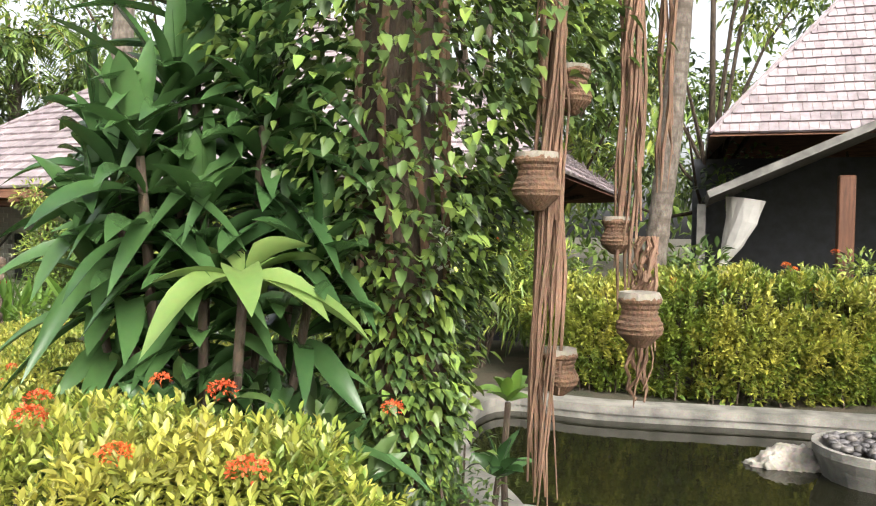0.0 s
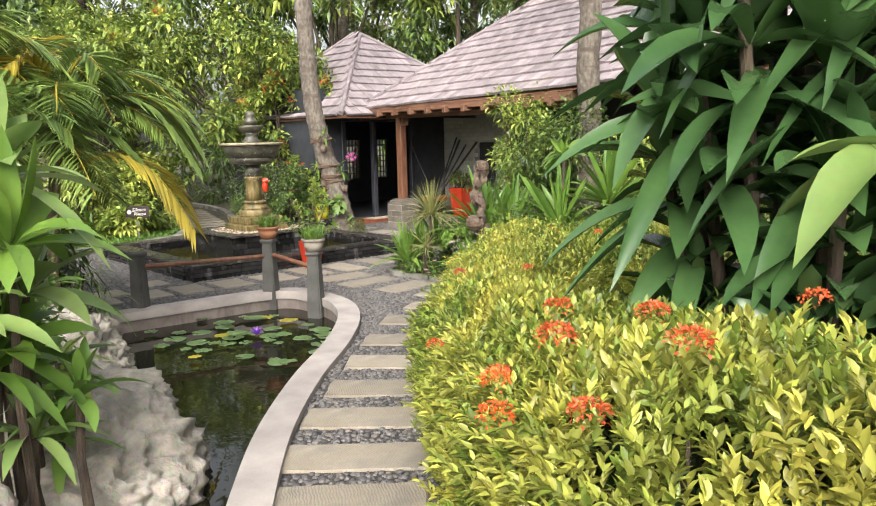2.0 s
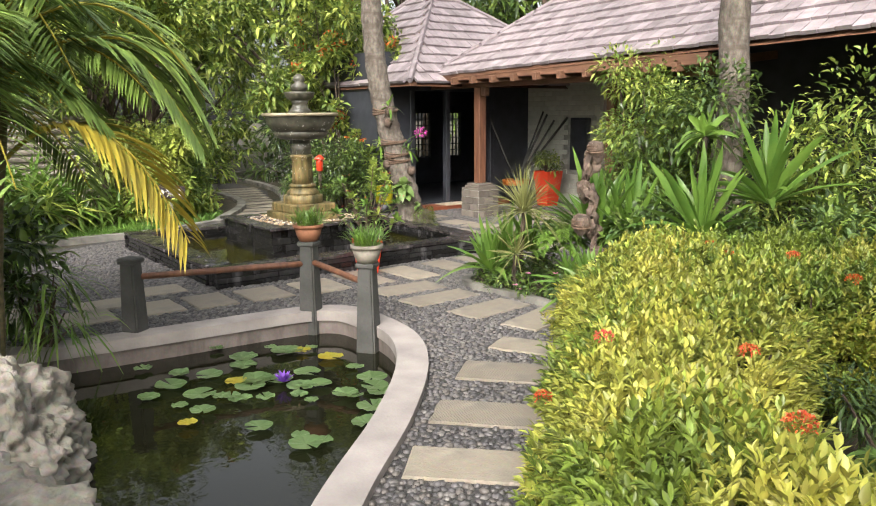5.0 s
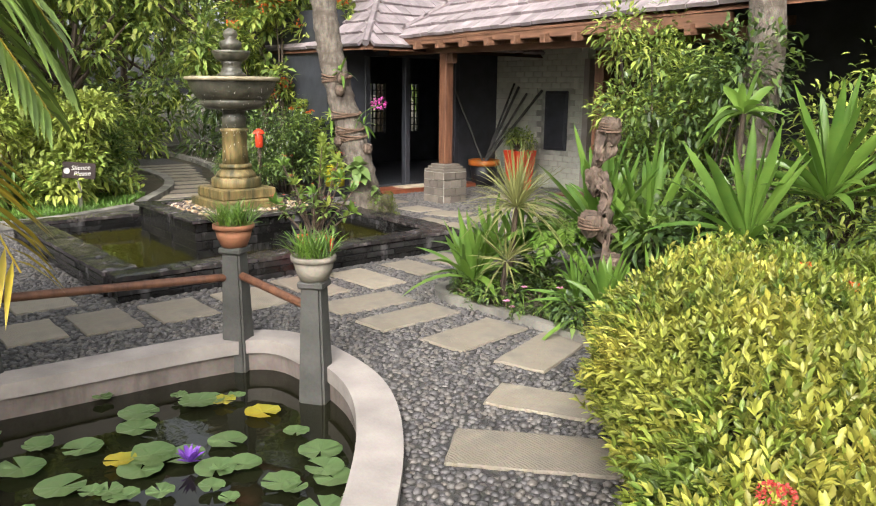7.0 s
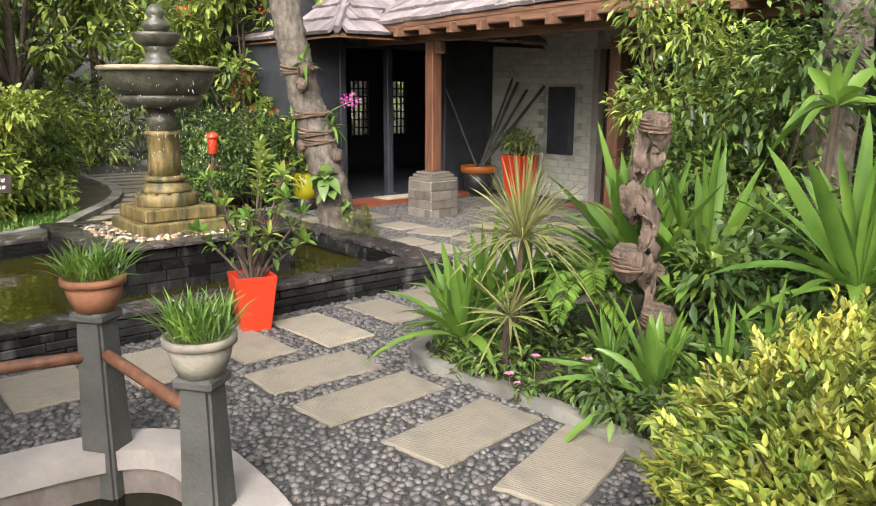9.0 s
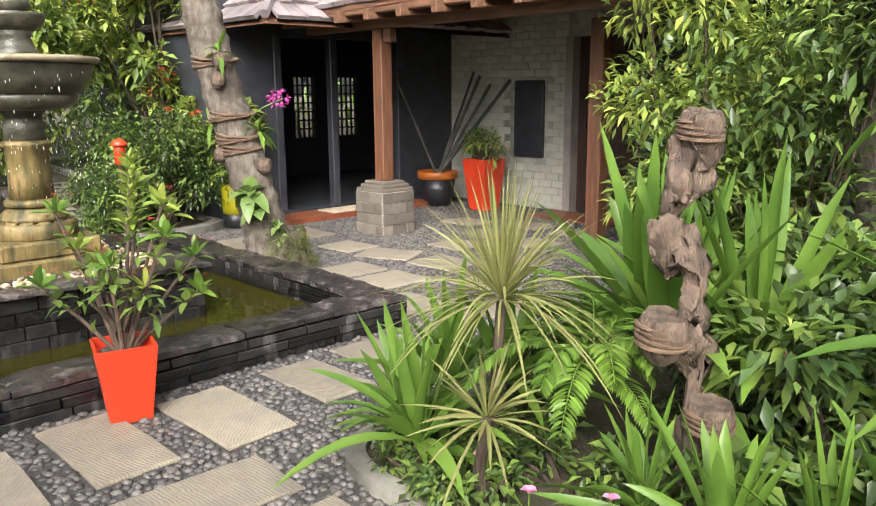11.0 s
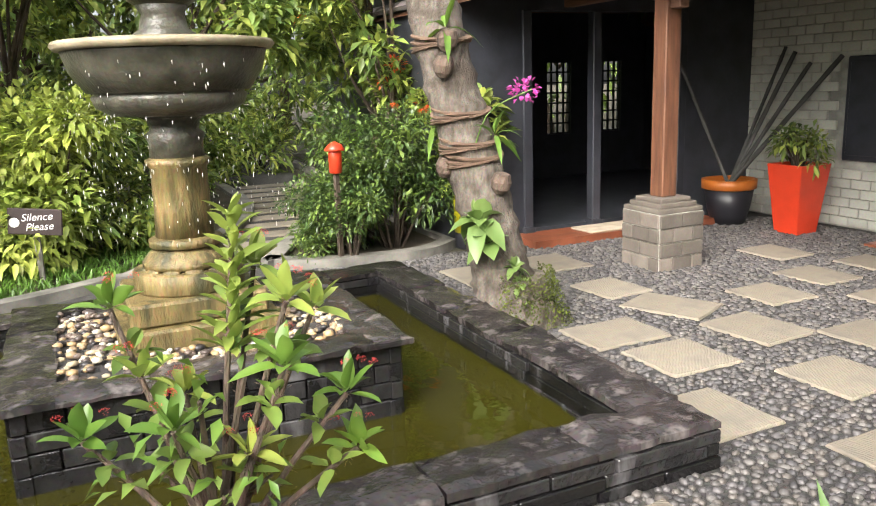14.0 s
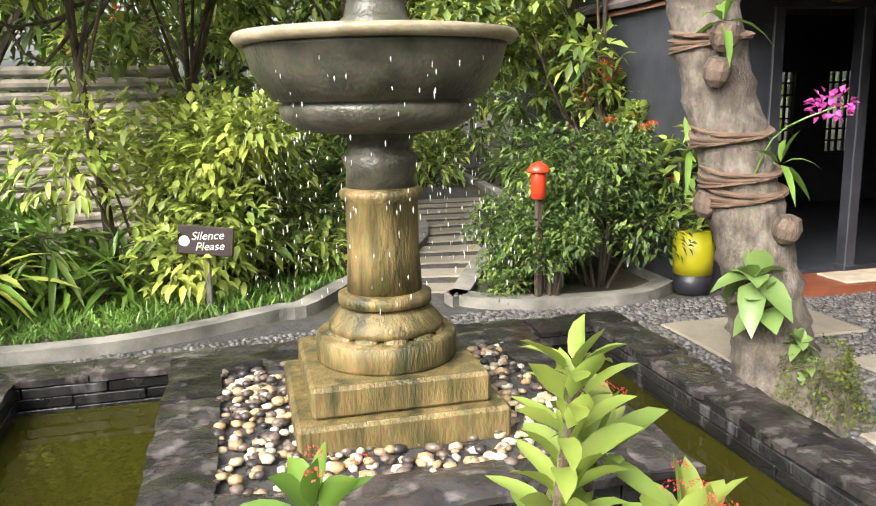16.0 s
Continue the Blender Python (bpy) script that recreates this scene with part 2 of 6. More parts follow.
M_TILE = mat("red_floor_tile", (0.32, 0.10, 0.05), 0.4, 0.3, 5, 0.1, 60)
M_CLOTH = mat("white_curtain", (0.7, 0.68, 0.64), 0.9, 0.1, 5, 0.1, 60, trans=0.3)


def watermat(name, color, ripple):
    m = bpy.data.materials.new(name)
    m.use_nodes = True
    n, l = m.node_tree.nodes, m.node_tree.links
    b = n["Principled BSDF"]
    b.inputs["Roughness"].default_value, b.inputs["IOR"].default_value = 0.03, 1.33
    nz, rp = n.new("ShaderNodeTexNoise"), n.new("ShaderNodeValToRGB")
    tc = n.new("ShaderNodeTexCoord")
    l.new(tc.outputs["Object"], nz.inputs["Vector"])
    nz.inputs["Scale"].default_value = 1.2
    rp.color_ramp.elements[0].color = (*(c * 0.6 for c in color), 1)
    rp.color_ramp.elements[1].color = (*color, 1)
    l.new(nz.outputs[0], rp.inputs[0])
    l.new(rp.outputs[0], b.inputs["Base Color"])
    n2, bp = n.new("ShaderNodeTexNoise"), n.new("ShaderNodeBump")
    l.new(tc.outputs["Object"], n2.inputs["Vector"])
    n2.inputs["Scale"].default_value = 9
    bp.inputs["Strength"].default_value, bp.inputs["Distance"].default_value = ripple, 0.02
    l.new(n2.outputs[0], bp.inputs["Height"])
    l.new(bp.outputs[0], b.inputs["Normal"])
    return m


M_POOL = watermat("pool_water", (0.012, 0.012, 0.006), 0.05)
M_BASINW = watermat("green_basin_water", (0.040, 0.037, 0.005), 0.10)


# ---- builders ----
def link(name, me, material, parent=None, label="", smooth=False):
    ob = new(name, me)
    if material and not me.materials:
        me.materials.append(material)
    if smooth:
        me.polygons.foreach_set("use_smooth", [True] * len(me.polygons))
    if parent:
        ob.parent = parent
    if label:
        ob["label"] = label
    return ob


def part(name, bm, material, parent=None, label="", smooth=False):
    me = bpy.data.meshes.new(name)
    bm.to_mesh(me)
    bm.free()
    return link(name, me, material, parent, label, smooth)


def thing(name, m, label, category, group="", kind=""):
    ob = new(name)
    ob.matrix_basis = m
    return tagged(ob, label, category, group, kind)


def box(sx, sy, sz, m=None, bevel=0.0, bm=None):
    """A box that stands on z = 0 of its own frame."""
    own = bmesh.new()
    bmesh.ops.create_cube(own, size=1)
    bmesh.ops.transform(own, matrix=Matrix.Translation((0, 0, sz / 2)) @ Matrix.Diagonal((sx, sy, sz, 1)), verts=own.verts)
    if bevel:
        bmesh.ops.bevel(own, geom=own.edges, offset=bevel, segments=1, affect="EDGES")
    if m:
        bmesh.ops.transform(own, matrix=m, verts=own.verts)
    if bm is None:
        return own
    me = bpy.data.meshes.new("tmp")
    own.to_mesh(me)
    own.free()
    bm.from_mesh(me)
    bpy.data.meshes.remove(me)
    return bm


def lathe(profile, n=32, lump=0.0):
    """A turned solid from (radius, height) pairs."""
    bm = bmesh.new()
    rings = []
    for r, z in profile:
        rings.append([bm.verts.new((r * math.cos(2 * math.pi * i / n) * (1 + lump * random.uniform(-1, 1)), r * math.sin(2 * math.pi * i / n) * (1 + lump * random.uniform(-1, 1)), z)) for i in range(n)])
    for a, b in zip(rings, rings[1:]):
        for i in range(n):
            bm.faces.new((a[i], a[(i + 1) % n], b[(i + 1) % n], b[i]))
    bm.faces.new(rings[0][::-1])
    bm.faces.new(rings[-1])
    return bm


def tube(points, radii, n=8, lump=0.0, bm=None):
    """A round limb along points."""
    bm = bm or bmesh.new()
    pts = [Vector(p) for p in points]
    rings = []
    for i, p in enumerate(pts):
        d = (pts[min(i + 1, len(pts) - 1)] - pts[max(i - 1, 0)]).normalized()
        side = d.cross(Vector((0.31, 0.77, 0.55))).normalized()
        up = d.cross(side)
        ring = []
        for k in range(n):
            a = 2 * math.pi * k / n
            r = radii[i] * (1 + lump * random.uniform(-1, 1))
            ring.append(bm.verts.new(p + (side * math.cos(a) + up * math.sin(a)) * r))
        rings.append(ring)
    for a, b in zip(rings, rings[1:]):
        for k in range(n):
            bm.faces.new((a[k], a[(k + 1) % n], b[(k + 1) % n], b[k]))
    bm.faces.new(rings[0][::-1])
    bm.faces.new(rings[-1])
    return bm


def spline(points, n):
    """Points spaced along a smooth curve through the given ones."""
    p = np.array(points, float)
    t = np.linspace(0, len(p) - 1, n)
    res = []
    for s in t:
        i = min(int(s), len(p) - 2)
        f = s - i
        a, b, c, d = p[max(i - 1, 0)], p[i], p[i + 1], p[min(i + 2, len(p) - 1)]
        res.append(tuple(0.5 * (2 * b + (c - a) * f + (2 * a - 5 * b + 4 * c - d) * f * f + (3 * b - a - 3 * c + d) * f ** 3)))
    return res


def unit(v):
    return v / np.maximum(np.linalg.norm(v, axis=-1, keepdims=True), 1e-6)


def leaves(name, pos, way, length, width, droop, material, parent=None, label="", steps=3, fold=0.25, blunt=False):
    """Many pointed leaves in one mesh: bases, ways, lengths, widths and droop. Each is a folded, bent blade."""
    pos, way = np.asarray(pos, float), unit(np.asarray(way, float))
    n = len(pos)
    length, width, droop = (np.broadcast_to(np.asarray(v, float), n) for v in (length, width, droop))
    side = unit(np.cross(way, np.array([0.0, 0.0, 1.0])) + np.random.normal(0, 0.25, (n, 3)))
    side = unit(side - way * np.sum(side * way, 1, keepdims=True))
    up = np.cross(side, way)
    ts = np.linspace(0, 1, steps + 1)
    verts = []
    for t in ts:
        ctr = pos + way * (length * t)[:, None]
        ctr[:, 2] -= droop * length * t * t
        w = 0.12 if t == 0 else (0.0 if t == 1 else math.sin(math.pi * t ** 0.8) ** (1.0 if steps < 4 else 0.6))
        if blunt and 0 < t < 1:
            w = 0.25 + 0.75 * min(1.0, t * 2.6) if t < 0.55 else max(0.3, 1 - ((t - 0.55) / 0.45) ** 2.2)
        hw = (width * 0.5 * w)[:, None]
        lift = up * hw * fold * 2
        if steps > 4:
            ctr = ctr + side * (np.sin(t * 5 + pos[:, 0] * 40) * 0.12 * width)[:, None]
        verts += ([ctr - side * hw + lift, ctr, ctr + side * hw + lift] if 0 < t < 1 else [ctr])
    k = len(verts)
    v = np.stack(verts, 1).reshape(-1, 3)
    faces = []
    rows = [[0]] + [[1 + 3 * i, 2 + 3 * i, 3 + 3 * i] for i in range(steps - 1)] + [[k - 1]]
    for a, b in zip(rows, rows[1:]):
        if len(a) == 1:
            faces += [(a[0], b[1], b[0], -1), (a[0], b[2], b[1], -1)]
        elif len(b) == 1:
            faces += [(a[0], a[1], b[0], -1), (a[1], a[2], b[0], -1)]
        else:
            faces += [(a[0], a[1], b[1], b[0]), (a[1], a[2], b[2], b[1])]
    base = (np.arange(n) * k)
    tri = np.array([f[:3] for f in faces if f[3] < 0])
    quad = np.array([f for f in faces if f[3] >= 0], dtype=int).reshape(-1, 4)
    tv = (base[:, None, None] + tri[None]).reshape(-1, 3)
    qv = (base[:, None, None] + quad[None]).reshape(-1, 4)
    me = bpy.data.meshes.new(name)
    me.vertices.add(len(v))
    me.vertices.foreach_set("co", v.ravel())
    me.loops.add(tv.size + qv.size)
    me.loops.foreach_set("vertex_index", np.concatenate([tv.ravel(), qv.ravel()]))
    me.polygons.add(len(tv) + len(qv))
    me.polygons.foreach_set("loop_start", np.concatenate([np.arange(len(tv)) * 3, tv.size + np.arange(len(qv)) * 4]))
    me.polygons.foreach_set("use_smooth", [True] * (len(tv) + len(qv)))
    me.update()
    me.validate()
    return link(name, me, material, parent, label)


def ball(n, power=0.4):
    """Directions and radii of points spread through a ball, thicker towards its skin."""
    d = unit(np.random.normal(0, 1, (n, 3)))
    return d, np.random.rand(n) ** power


def cluster_pts(centres, radii, n, squash=0.8, power=0.4):
    """Points in lumps, and the ways outwards from each lump."""
    c, r = np.asarray(centres, float), np.asarray(radii, float)
    idx = np.random.choice(len(c), n, p=r ** 2 / (r ** 2).sum())
    d, rad = ball(n, power)
    off = d * rad[:, None] * r[idx][:, None]
    off[:, 2] *= squash
    return c[idx] + off, d


def inside(px, py, poly):
    res = np.zeros(len(px), bool)
    for (x1, y1), (x2, y2) in zip(poly, poly[1:] + poly[:1]):
        hit = ((y1 > py) != (y2 > py)) & (px < (x2 - x1) * (py - y1) / (y2 - y1 + 1e-12) + x1)
        res ^= hit
    return res


def edge_dist(px, py, poly):
    best = np.full(len(px), 1e9)
    for (x1, y1), (x2, y2) in zip(poly, poly[1:] + poly[:1]):
        dx, dy = x2 - x1, y2 - y1
        t = np.clip(((px - x1) * dx + (py - y1) * dy) / (dx * dx + dy * dy), 0, 1)
        best = np.minimum(best, np.hypot(px - x1 - t * dx, py - y1 - t * dy))
    return best


def offset(poly, d):
    """A closed outline moved outwards by d (counter-clockwise outlines)."""
    res = []
    for i in range(len(poly)):
        a, b, c = (Vector((*poly[k % len(poly)], 0)) for k in (i - 1, i, i + 1))
        t = ((b - a).normalized() + (c - b).normalized()).normalized()
        res.append((b.x + t.y * d, b.y - t.x * d))
    return res


def area2(poly):
    return sum(x1 * y2 - x2 * y1 for (x1, y1), (x2, y2) in zip(poly, poly[1:] + poly[:1]))


def sheet(loops, z):
    """A flat face with holes: the first loop is its outline."""
    bm = bmesh.new()
    edges = []
    for loop in loops:
        vs = [bm.verts.new((x, y, z)) for x, y in loop]
        edges += [bm.edges.new((vs[i], vs[(i + 1) % len(vs)])) for i in range(len(vs))]
    bmesh.ops.triangle_fill(bm, edges=edges, use_beauty=True, normal=(0, 0, 1))
    return bm


def band(inner, outer, z0, z1):
    """A closed kerb between two outlines."""
    bm = bmesh.new()
    n = len(inner)
    r = [[bm.verts.new((x, y, z)) for x, y in loop] for loop, z in ((inner, z0), (inner, z1), (outer, z1), (outer, z0))]
    for a, b in zip(r, r[1:] + r[:1]):
        for i in range(n):
            bm.faces.new((a[i], a[(i + 1) % n], b[(i + 1) % n], b[i]))
    bmesh.ops.recalc_face_normals(bm, faces=bm.faces)
    return bm


def frame_at(x, y, deg):
    return pose(x, y, 0, 0, 0, deg)


BUILD = frame_at(-8.88, 12.37, -15.0)   # the pavilion's own frame: x along its front beam, y into it
BASIN = frame_at(-7.79, 6.70, 75.0)     # the fountain basin's own frame


def L(a, b, z):
    return BUILD @ Vector((a, b, z))


# ---- ground, pool and pond ----
POOL_KEYS = [(-2.2, 2.05), (-3.09, 3.09), (-3.6, 3.75), (-4.09, 4.53), (-4.5, 5.3), (-4.95, 5.98), (-5.4, 6.42), (-5.9, 6.64), (-6.25, 6.68),
             (-6.45, 6.4), (-6.72, 5.6), (-7.05, 4.7), (-7.3, 4.0), (-5.6, 3.2), (-4.2, 2.2), (-3.0, 1.3)]
POOL = [tuple(p) for p in spline(POOL_KEYS + POOL_KEYS[:1], 120)[:-1]]
POND_KEYS = [(0.6, 5.0), (2.0, 4.6), (3.6, 4.8), (5.0, 5.6), (5.2, 7.0), (3.4, 7.5), (1.6, 7.75), (0.5, 8.0), (0.2, 6.6)]
POND = [tuple(p) for p in spline(POND_KEYS + POND_KEYS[:1], 60)[:-1]]
tagged(part("ground", sheet([[(-150, -150), (150, -150), (150, 150), (-150, 150)], POOL, POND], 0.0), M_SOIL), "dark garden soil under the planting", "ground", kind="structure")
PATHAREA = [(0.5, -0.6), (1.5, 1.0), (-0.2, 1.75), (-1.0, 2.1), (-1.9, 3.0), (-3.0, 4.5), (-3.6, 5.7), (-4.2, 6.8), (-4.6, 7.75), (-6.2, 8.25), (-6.1, 9.0), (-5.6, 12.0), (-7.3, 14.6),
            (-11.6, 15.8), (-12.2, 12.2), (-10.3, 11.8), (-11.3, 10.3), (-15.0, 13.2), (-20.0, 15.0), (-20.0, 13.4), (-14.0, 11.9), (-11.3, 9.6), (-11.3, 7.4), (-10.6, 4.4), (-8.0, 4.4), (-7.3, 4.1), (-4.4, 2.0), (-2.6, 0.6), (-2.0, -0.6)]
tagged(part("path", sheet([PATHAREA, POOL], 0.004), M_BED), "path of dark grey pebbles set in mortar", "path", kind="structure")


def pool(name, outline, depth, water, wmat, wall_mat, curb_mat, w, label):
    sgn = 1 if area2(outline) > 0 else -1
    tagged(part(name + "_wall", band(outline, offset(outline, sgn * 0.1), -depth, -0.032), wall_mat), "dark wet inner wall of the " + name.replace("_", " "), "pool wall", kind="structure")
    tagged(part(name + "_bottom", sheet([offset(outline, sgn * 0.05)], -depth + 0.005), wall_mat), "murky bottom of the " + name.replace("_", " "), "pool", kind="structure")
    tagged(part(name + "_water", sheet([offset(outline, sgn * 0.04)], water), wmat), label, "water", kind="structure")
    c = part(name + "_kerb", band(offset(outline, -sgn * 0.02), offset(outline, sgn * w), -0.03, 0.05), curb_mat)
    tagged(c, "painted concrete kerb round the " + name.replace("_", " "), "kerb", kind="structure")


M_POOLWALL = mat("stained_pool_plaster", (0.26, 0.215, 0.195), 0.75, 0.4, 4, 0.3, 50, color2=(0.14, 0.115, 0.10), streak=((0.07, 0.06, 0.05), 0.5, 0.7, (8, 8, 2)))
pool("lily_pool", POOL, 0.6, -0.14, M_POOL, M_POOLWALL, M_CURB, 0.18, "dark still lily pool water with reflections")
pool("pond", POND, 0.5, -0.10, M_POOL, M_CONC, M_CONC, 0.28, "murky green pond water with ripples")


# ---- stepping slabs ----
SLABS = [(-1.45, 1.55, 38, 0.85, 0.32), (-1.78, 1.98, 38, 0.85, 0.32), (-2.12, 2.42, 37, 0.85, 0.32), (-2.42, 2.86, 36, 0.85, 0.32), (-2.70, 3.30, 36, 0.85, 0.32), (-2.92, 3.74, 34, 0.85, 0.32),
         (-3.18, 4.24, 33, 0.85, 0.32), (-3.42, 4.72, 32, 0.85, 0.32), (-3.70, 5.24, 30, 0.85, 0.32), (-3.98, 5.78, 28, 0.85, 0.32), (-4.33, 6.37, 26, 0.72, 0.34), (-4.47, 6.90, 12, 0.70, 0.29), (-4.16, 7.42, 60, 0.7, 0.3),
         (-6.4, 7.75, 73, 0.63, 0.33), (-5.95, 7.65, 77, 0.67, 0.3), (-5.39, 7.59, 82, 0.64, 0.33), (-4.9, 7.56, 92, 0.65, 0.31),
         (-7.60, 5.98, 75, 0.34, 0.46), (-7.46, 6.39, 75, 0.34, 0.50), (-7.30, 6.84, 75, 0.38, 0.50), (-7.13, 7.35, 75, 0.40, 0.54), (-7.05, 7.85, 77, 0.32, 0.64), (-6.87, 8.31, 77, 0.33, 0.62), (-6.80, 8.85, 77, 0.30, 0.52),
         (-8.16, 6.36, 75, 0.40, 0.36), (-8.05, 5.75, 75, 0.4, 0.36), (-7.75, 5.45, 75, 0.4, 0.46), (-8.35, 5.1, 75, 0.4, 0.4), (-7.95, 4.85, 75, 0.4, 0.4),
         (-8.12, 10.80, 75, 0.48, 0.38), (-8.2, 11.46, 100, 0.38, 0.50), (-7.66, 10.72, 75, 0.42, 0.40), (-7.62, 11.4, 80, 0.40, 0.46), (-8.72, 11.55, 80, 0.36, 0.42), (-9.5, 11.2, 75, 0.44, 0.8), (-7.2, 10.2, 75, 0.42, 0.42),
         (-7.0, 11.0, 75, 0.4, 0.4), (-7.1, 11.7, 75, 0.4, 0.45), (-7.9, 12.1, 75, 0.38, 0.4), (-7.3, 12.5, 75, 0.38, 0.42), (-9.5, 11.85, 75, 0.4, 0.5), (-6.5, 10.4, 75, 0.4, 0.4), (-6.75, 9.3, 77, 0.3, 0.46), (-7.9, 12.75, 75, 0.38, 0.42), (-8.45, 13.25, 75, 0.36, 0.44), (-7.75, 13.35, 75, 0.36, 0.44), (-7.15, 13.15, 75, 0.36, 0.44)]
for i in range(11):
    SLABS.append((-11.6 - 0.42 * i, 10.25 + 0.27 * i, -30 + 3 * i if i < 5 else -18, 0.26, 1.0))
slab_rng = random.Random(21)


def slab_mesh(w, d):
    """A worn slab with slightly crooked corners and chipped rims."""
    bm = bmesh.new()
    n = 5
    rim = [(-w / 2 + w * k / n, -d / 2) for k in range(n)] + [(w / 2, -d / 2 + d * k / n) for k in range(n)] + [(w / 2 - w * k / n, d / 2) for k in range(n)] + [(-w / 2, d / 2 - d * k / n) for k in range(n)]
    rim = [(x + slab_rng.uniform(-0.006, 0.006), y + slab_rng.uniform(-0.006, 0.006)) for x, y in rim]
    rings = [[bm.verts.new((x * f, y * f, z)) for x, y in rim] for f, z in ((1.0, 0.0), (1.0, 0.017), (0.975, 0.025))]
    for a, b in zip(rings, rings[1:]):
        for k in range(len(rim)):
            bm.faces.new((a[k], a[(k + 1) % len(rim)], b[(k + 1) % len(rim)], b[k]))
    bm.faces.new(rings[-1])
    me = bpy.data.meshes.new("slab")
    bm.to_mesh(me)
    bm.free()
    me.materials.append(M_SLAB)
    return me


# ---- fountain basin ----
basin = thing("fountain_basin", BASIN, "raised square basin of wet black slate with green water", "basin")
U, V, RIM, RW = 3.26, 3.0, 0.20, 0.22
cap_seed = random.Random(4)


def flag(sx, sy, sz, m):
    """A split flagstone: a slab with a riven top and chipped rim."""
    bm = bmesh.new()
    bmesh.ops.create_grid(bm, x_segments=max(2, int(sx / 0.05)), y_segments=max(2, int(sy / 0.05)), size=0.5)
    shift = Vector((cap_seed.uniform(0, 50), cap_seed.uniform(0, 50), 0))
    rim = {v for e in bm.edges if e.is_boundary for v in e.verts}
    for v in bm.verts:
        p = Vector((v.co.x * sx, v.co.y * sy, 0))
        z = sz + 0.014 * noise.noise(p * 7 + shift) + 0.006 * noise.noise(p * 21 + shift)
        if v in rim:
            p.x += 0.010 * noise.noise(p * 9 + shift) * (abs(v.co.x) > 0.49)
            p.y += 0.016 * noise.noise(p * 9 - shift) * (abs(v.co.y) > 0.49)
            z -= 0.007
        v.co = Vector((p.x, p.y, z))
    ext = bmesh.ops.extrude_edge_only(bm, edges=[e for e in bm.edges if e.is_boundary])["geom"]
    for v in ext:
        if isinstance(v, bmesh.types.BMVert):
            v.co.z = 0
    bmesh.ops.recalc_face_normals(bm, faces=bm.faces)
    bmesh.ops.transform(bm, matrix=m, verts=bm.verts)
    return bm


for x0, y0, x1, y1 in ((0, 0, U, RW), (0, V - RW, U, V), (0, RW, RW, V - RW), (U - RW, RW, U, V - RW)):
    part("core", box(x1 - x0 - 0.06, y1 - y0 - 0.06, RIM - 0.05, Matrix.Translation(((x0 + x1) / 2, (y0 + y1) / 2, 0))), M_SLATE, basin)
    along = x1 - x0 > y1 - y0
    length, n = (x1 - x0, 6) if along else (y1 - y0, 5)
    for k in range(n):
        w = length / n
        c = (k + 0.5) * w
        cx, cy = (x0 + c, (y0 + y1) / 2) if along else ((x0 + x1) / 2, y0 + c)
        sx, sy = (w - 0.006, RW + 0.03) if along else (RW + 0.03, w - 0.006)
        part("cap_stone", flag(sx, sy, 0.035, Matrix.Translation((cx, cy, RIM - 0.045 + cap_seed.uniform(0, 0.008))) @ pose(0, 0, 0, cap_seed.uniform(-1, 1), cap_seed.uniform(-1, 1), cap_seed.uniform(-1, 1))), M_CAP, basin)
    # thin split-slate courses on the outer and inner faces
    for row in range(3):
        pos = 0.0
        while pos < length - 0.05:
            w = min(cap_seed.uniform(0.22, 0.5), length - pos)
            for face in (0, 1):
                d = cap_seed.uniform(0.006, 0.022)
                z = 0.004 + row * 0.05
                if along:
                    m = Matrix.Translation((x0 + pos + w / 2, (y0 + 0.024 - d if face == 0 else y1 - 0.024 + d), z))
                    b = box(w - 0.006, 0.05, 0.046, m, 0.004)
                else:
                    m = Matrix.Translation(((x0 + 0.024 - d if face == 0 else x1 - 0.024 + d), y0 + pos + w / 2, z))
                    b = box(0.05, w - 0.006, 0.046, m, 0.004)
                part("slate", b, M_SLATE, basin)
            pos += w
part("water", box(U - 0.3, V - 0.3, 0.03, Matrix.Translation((U / 2, V / 2, 0.004))), M_BASINW, basin, "still olive green water")

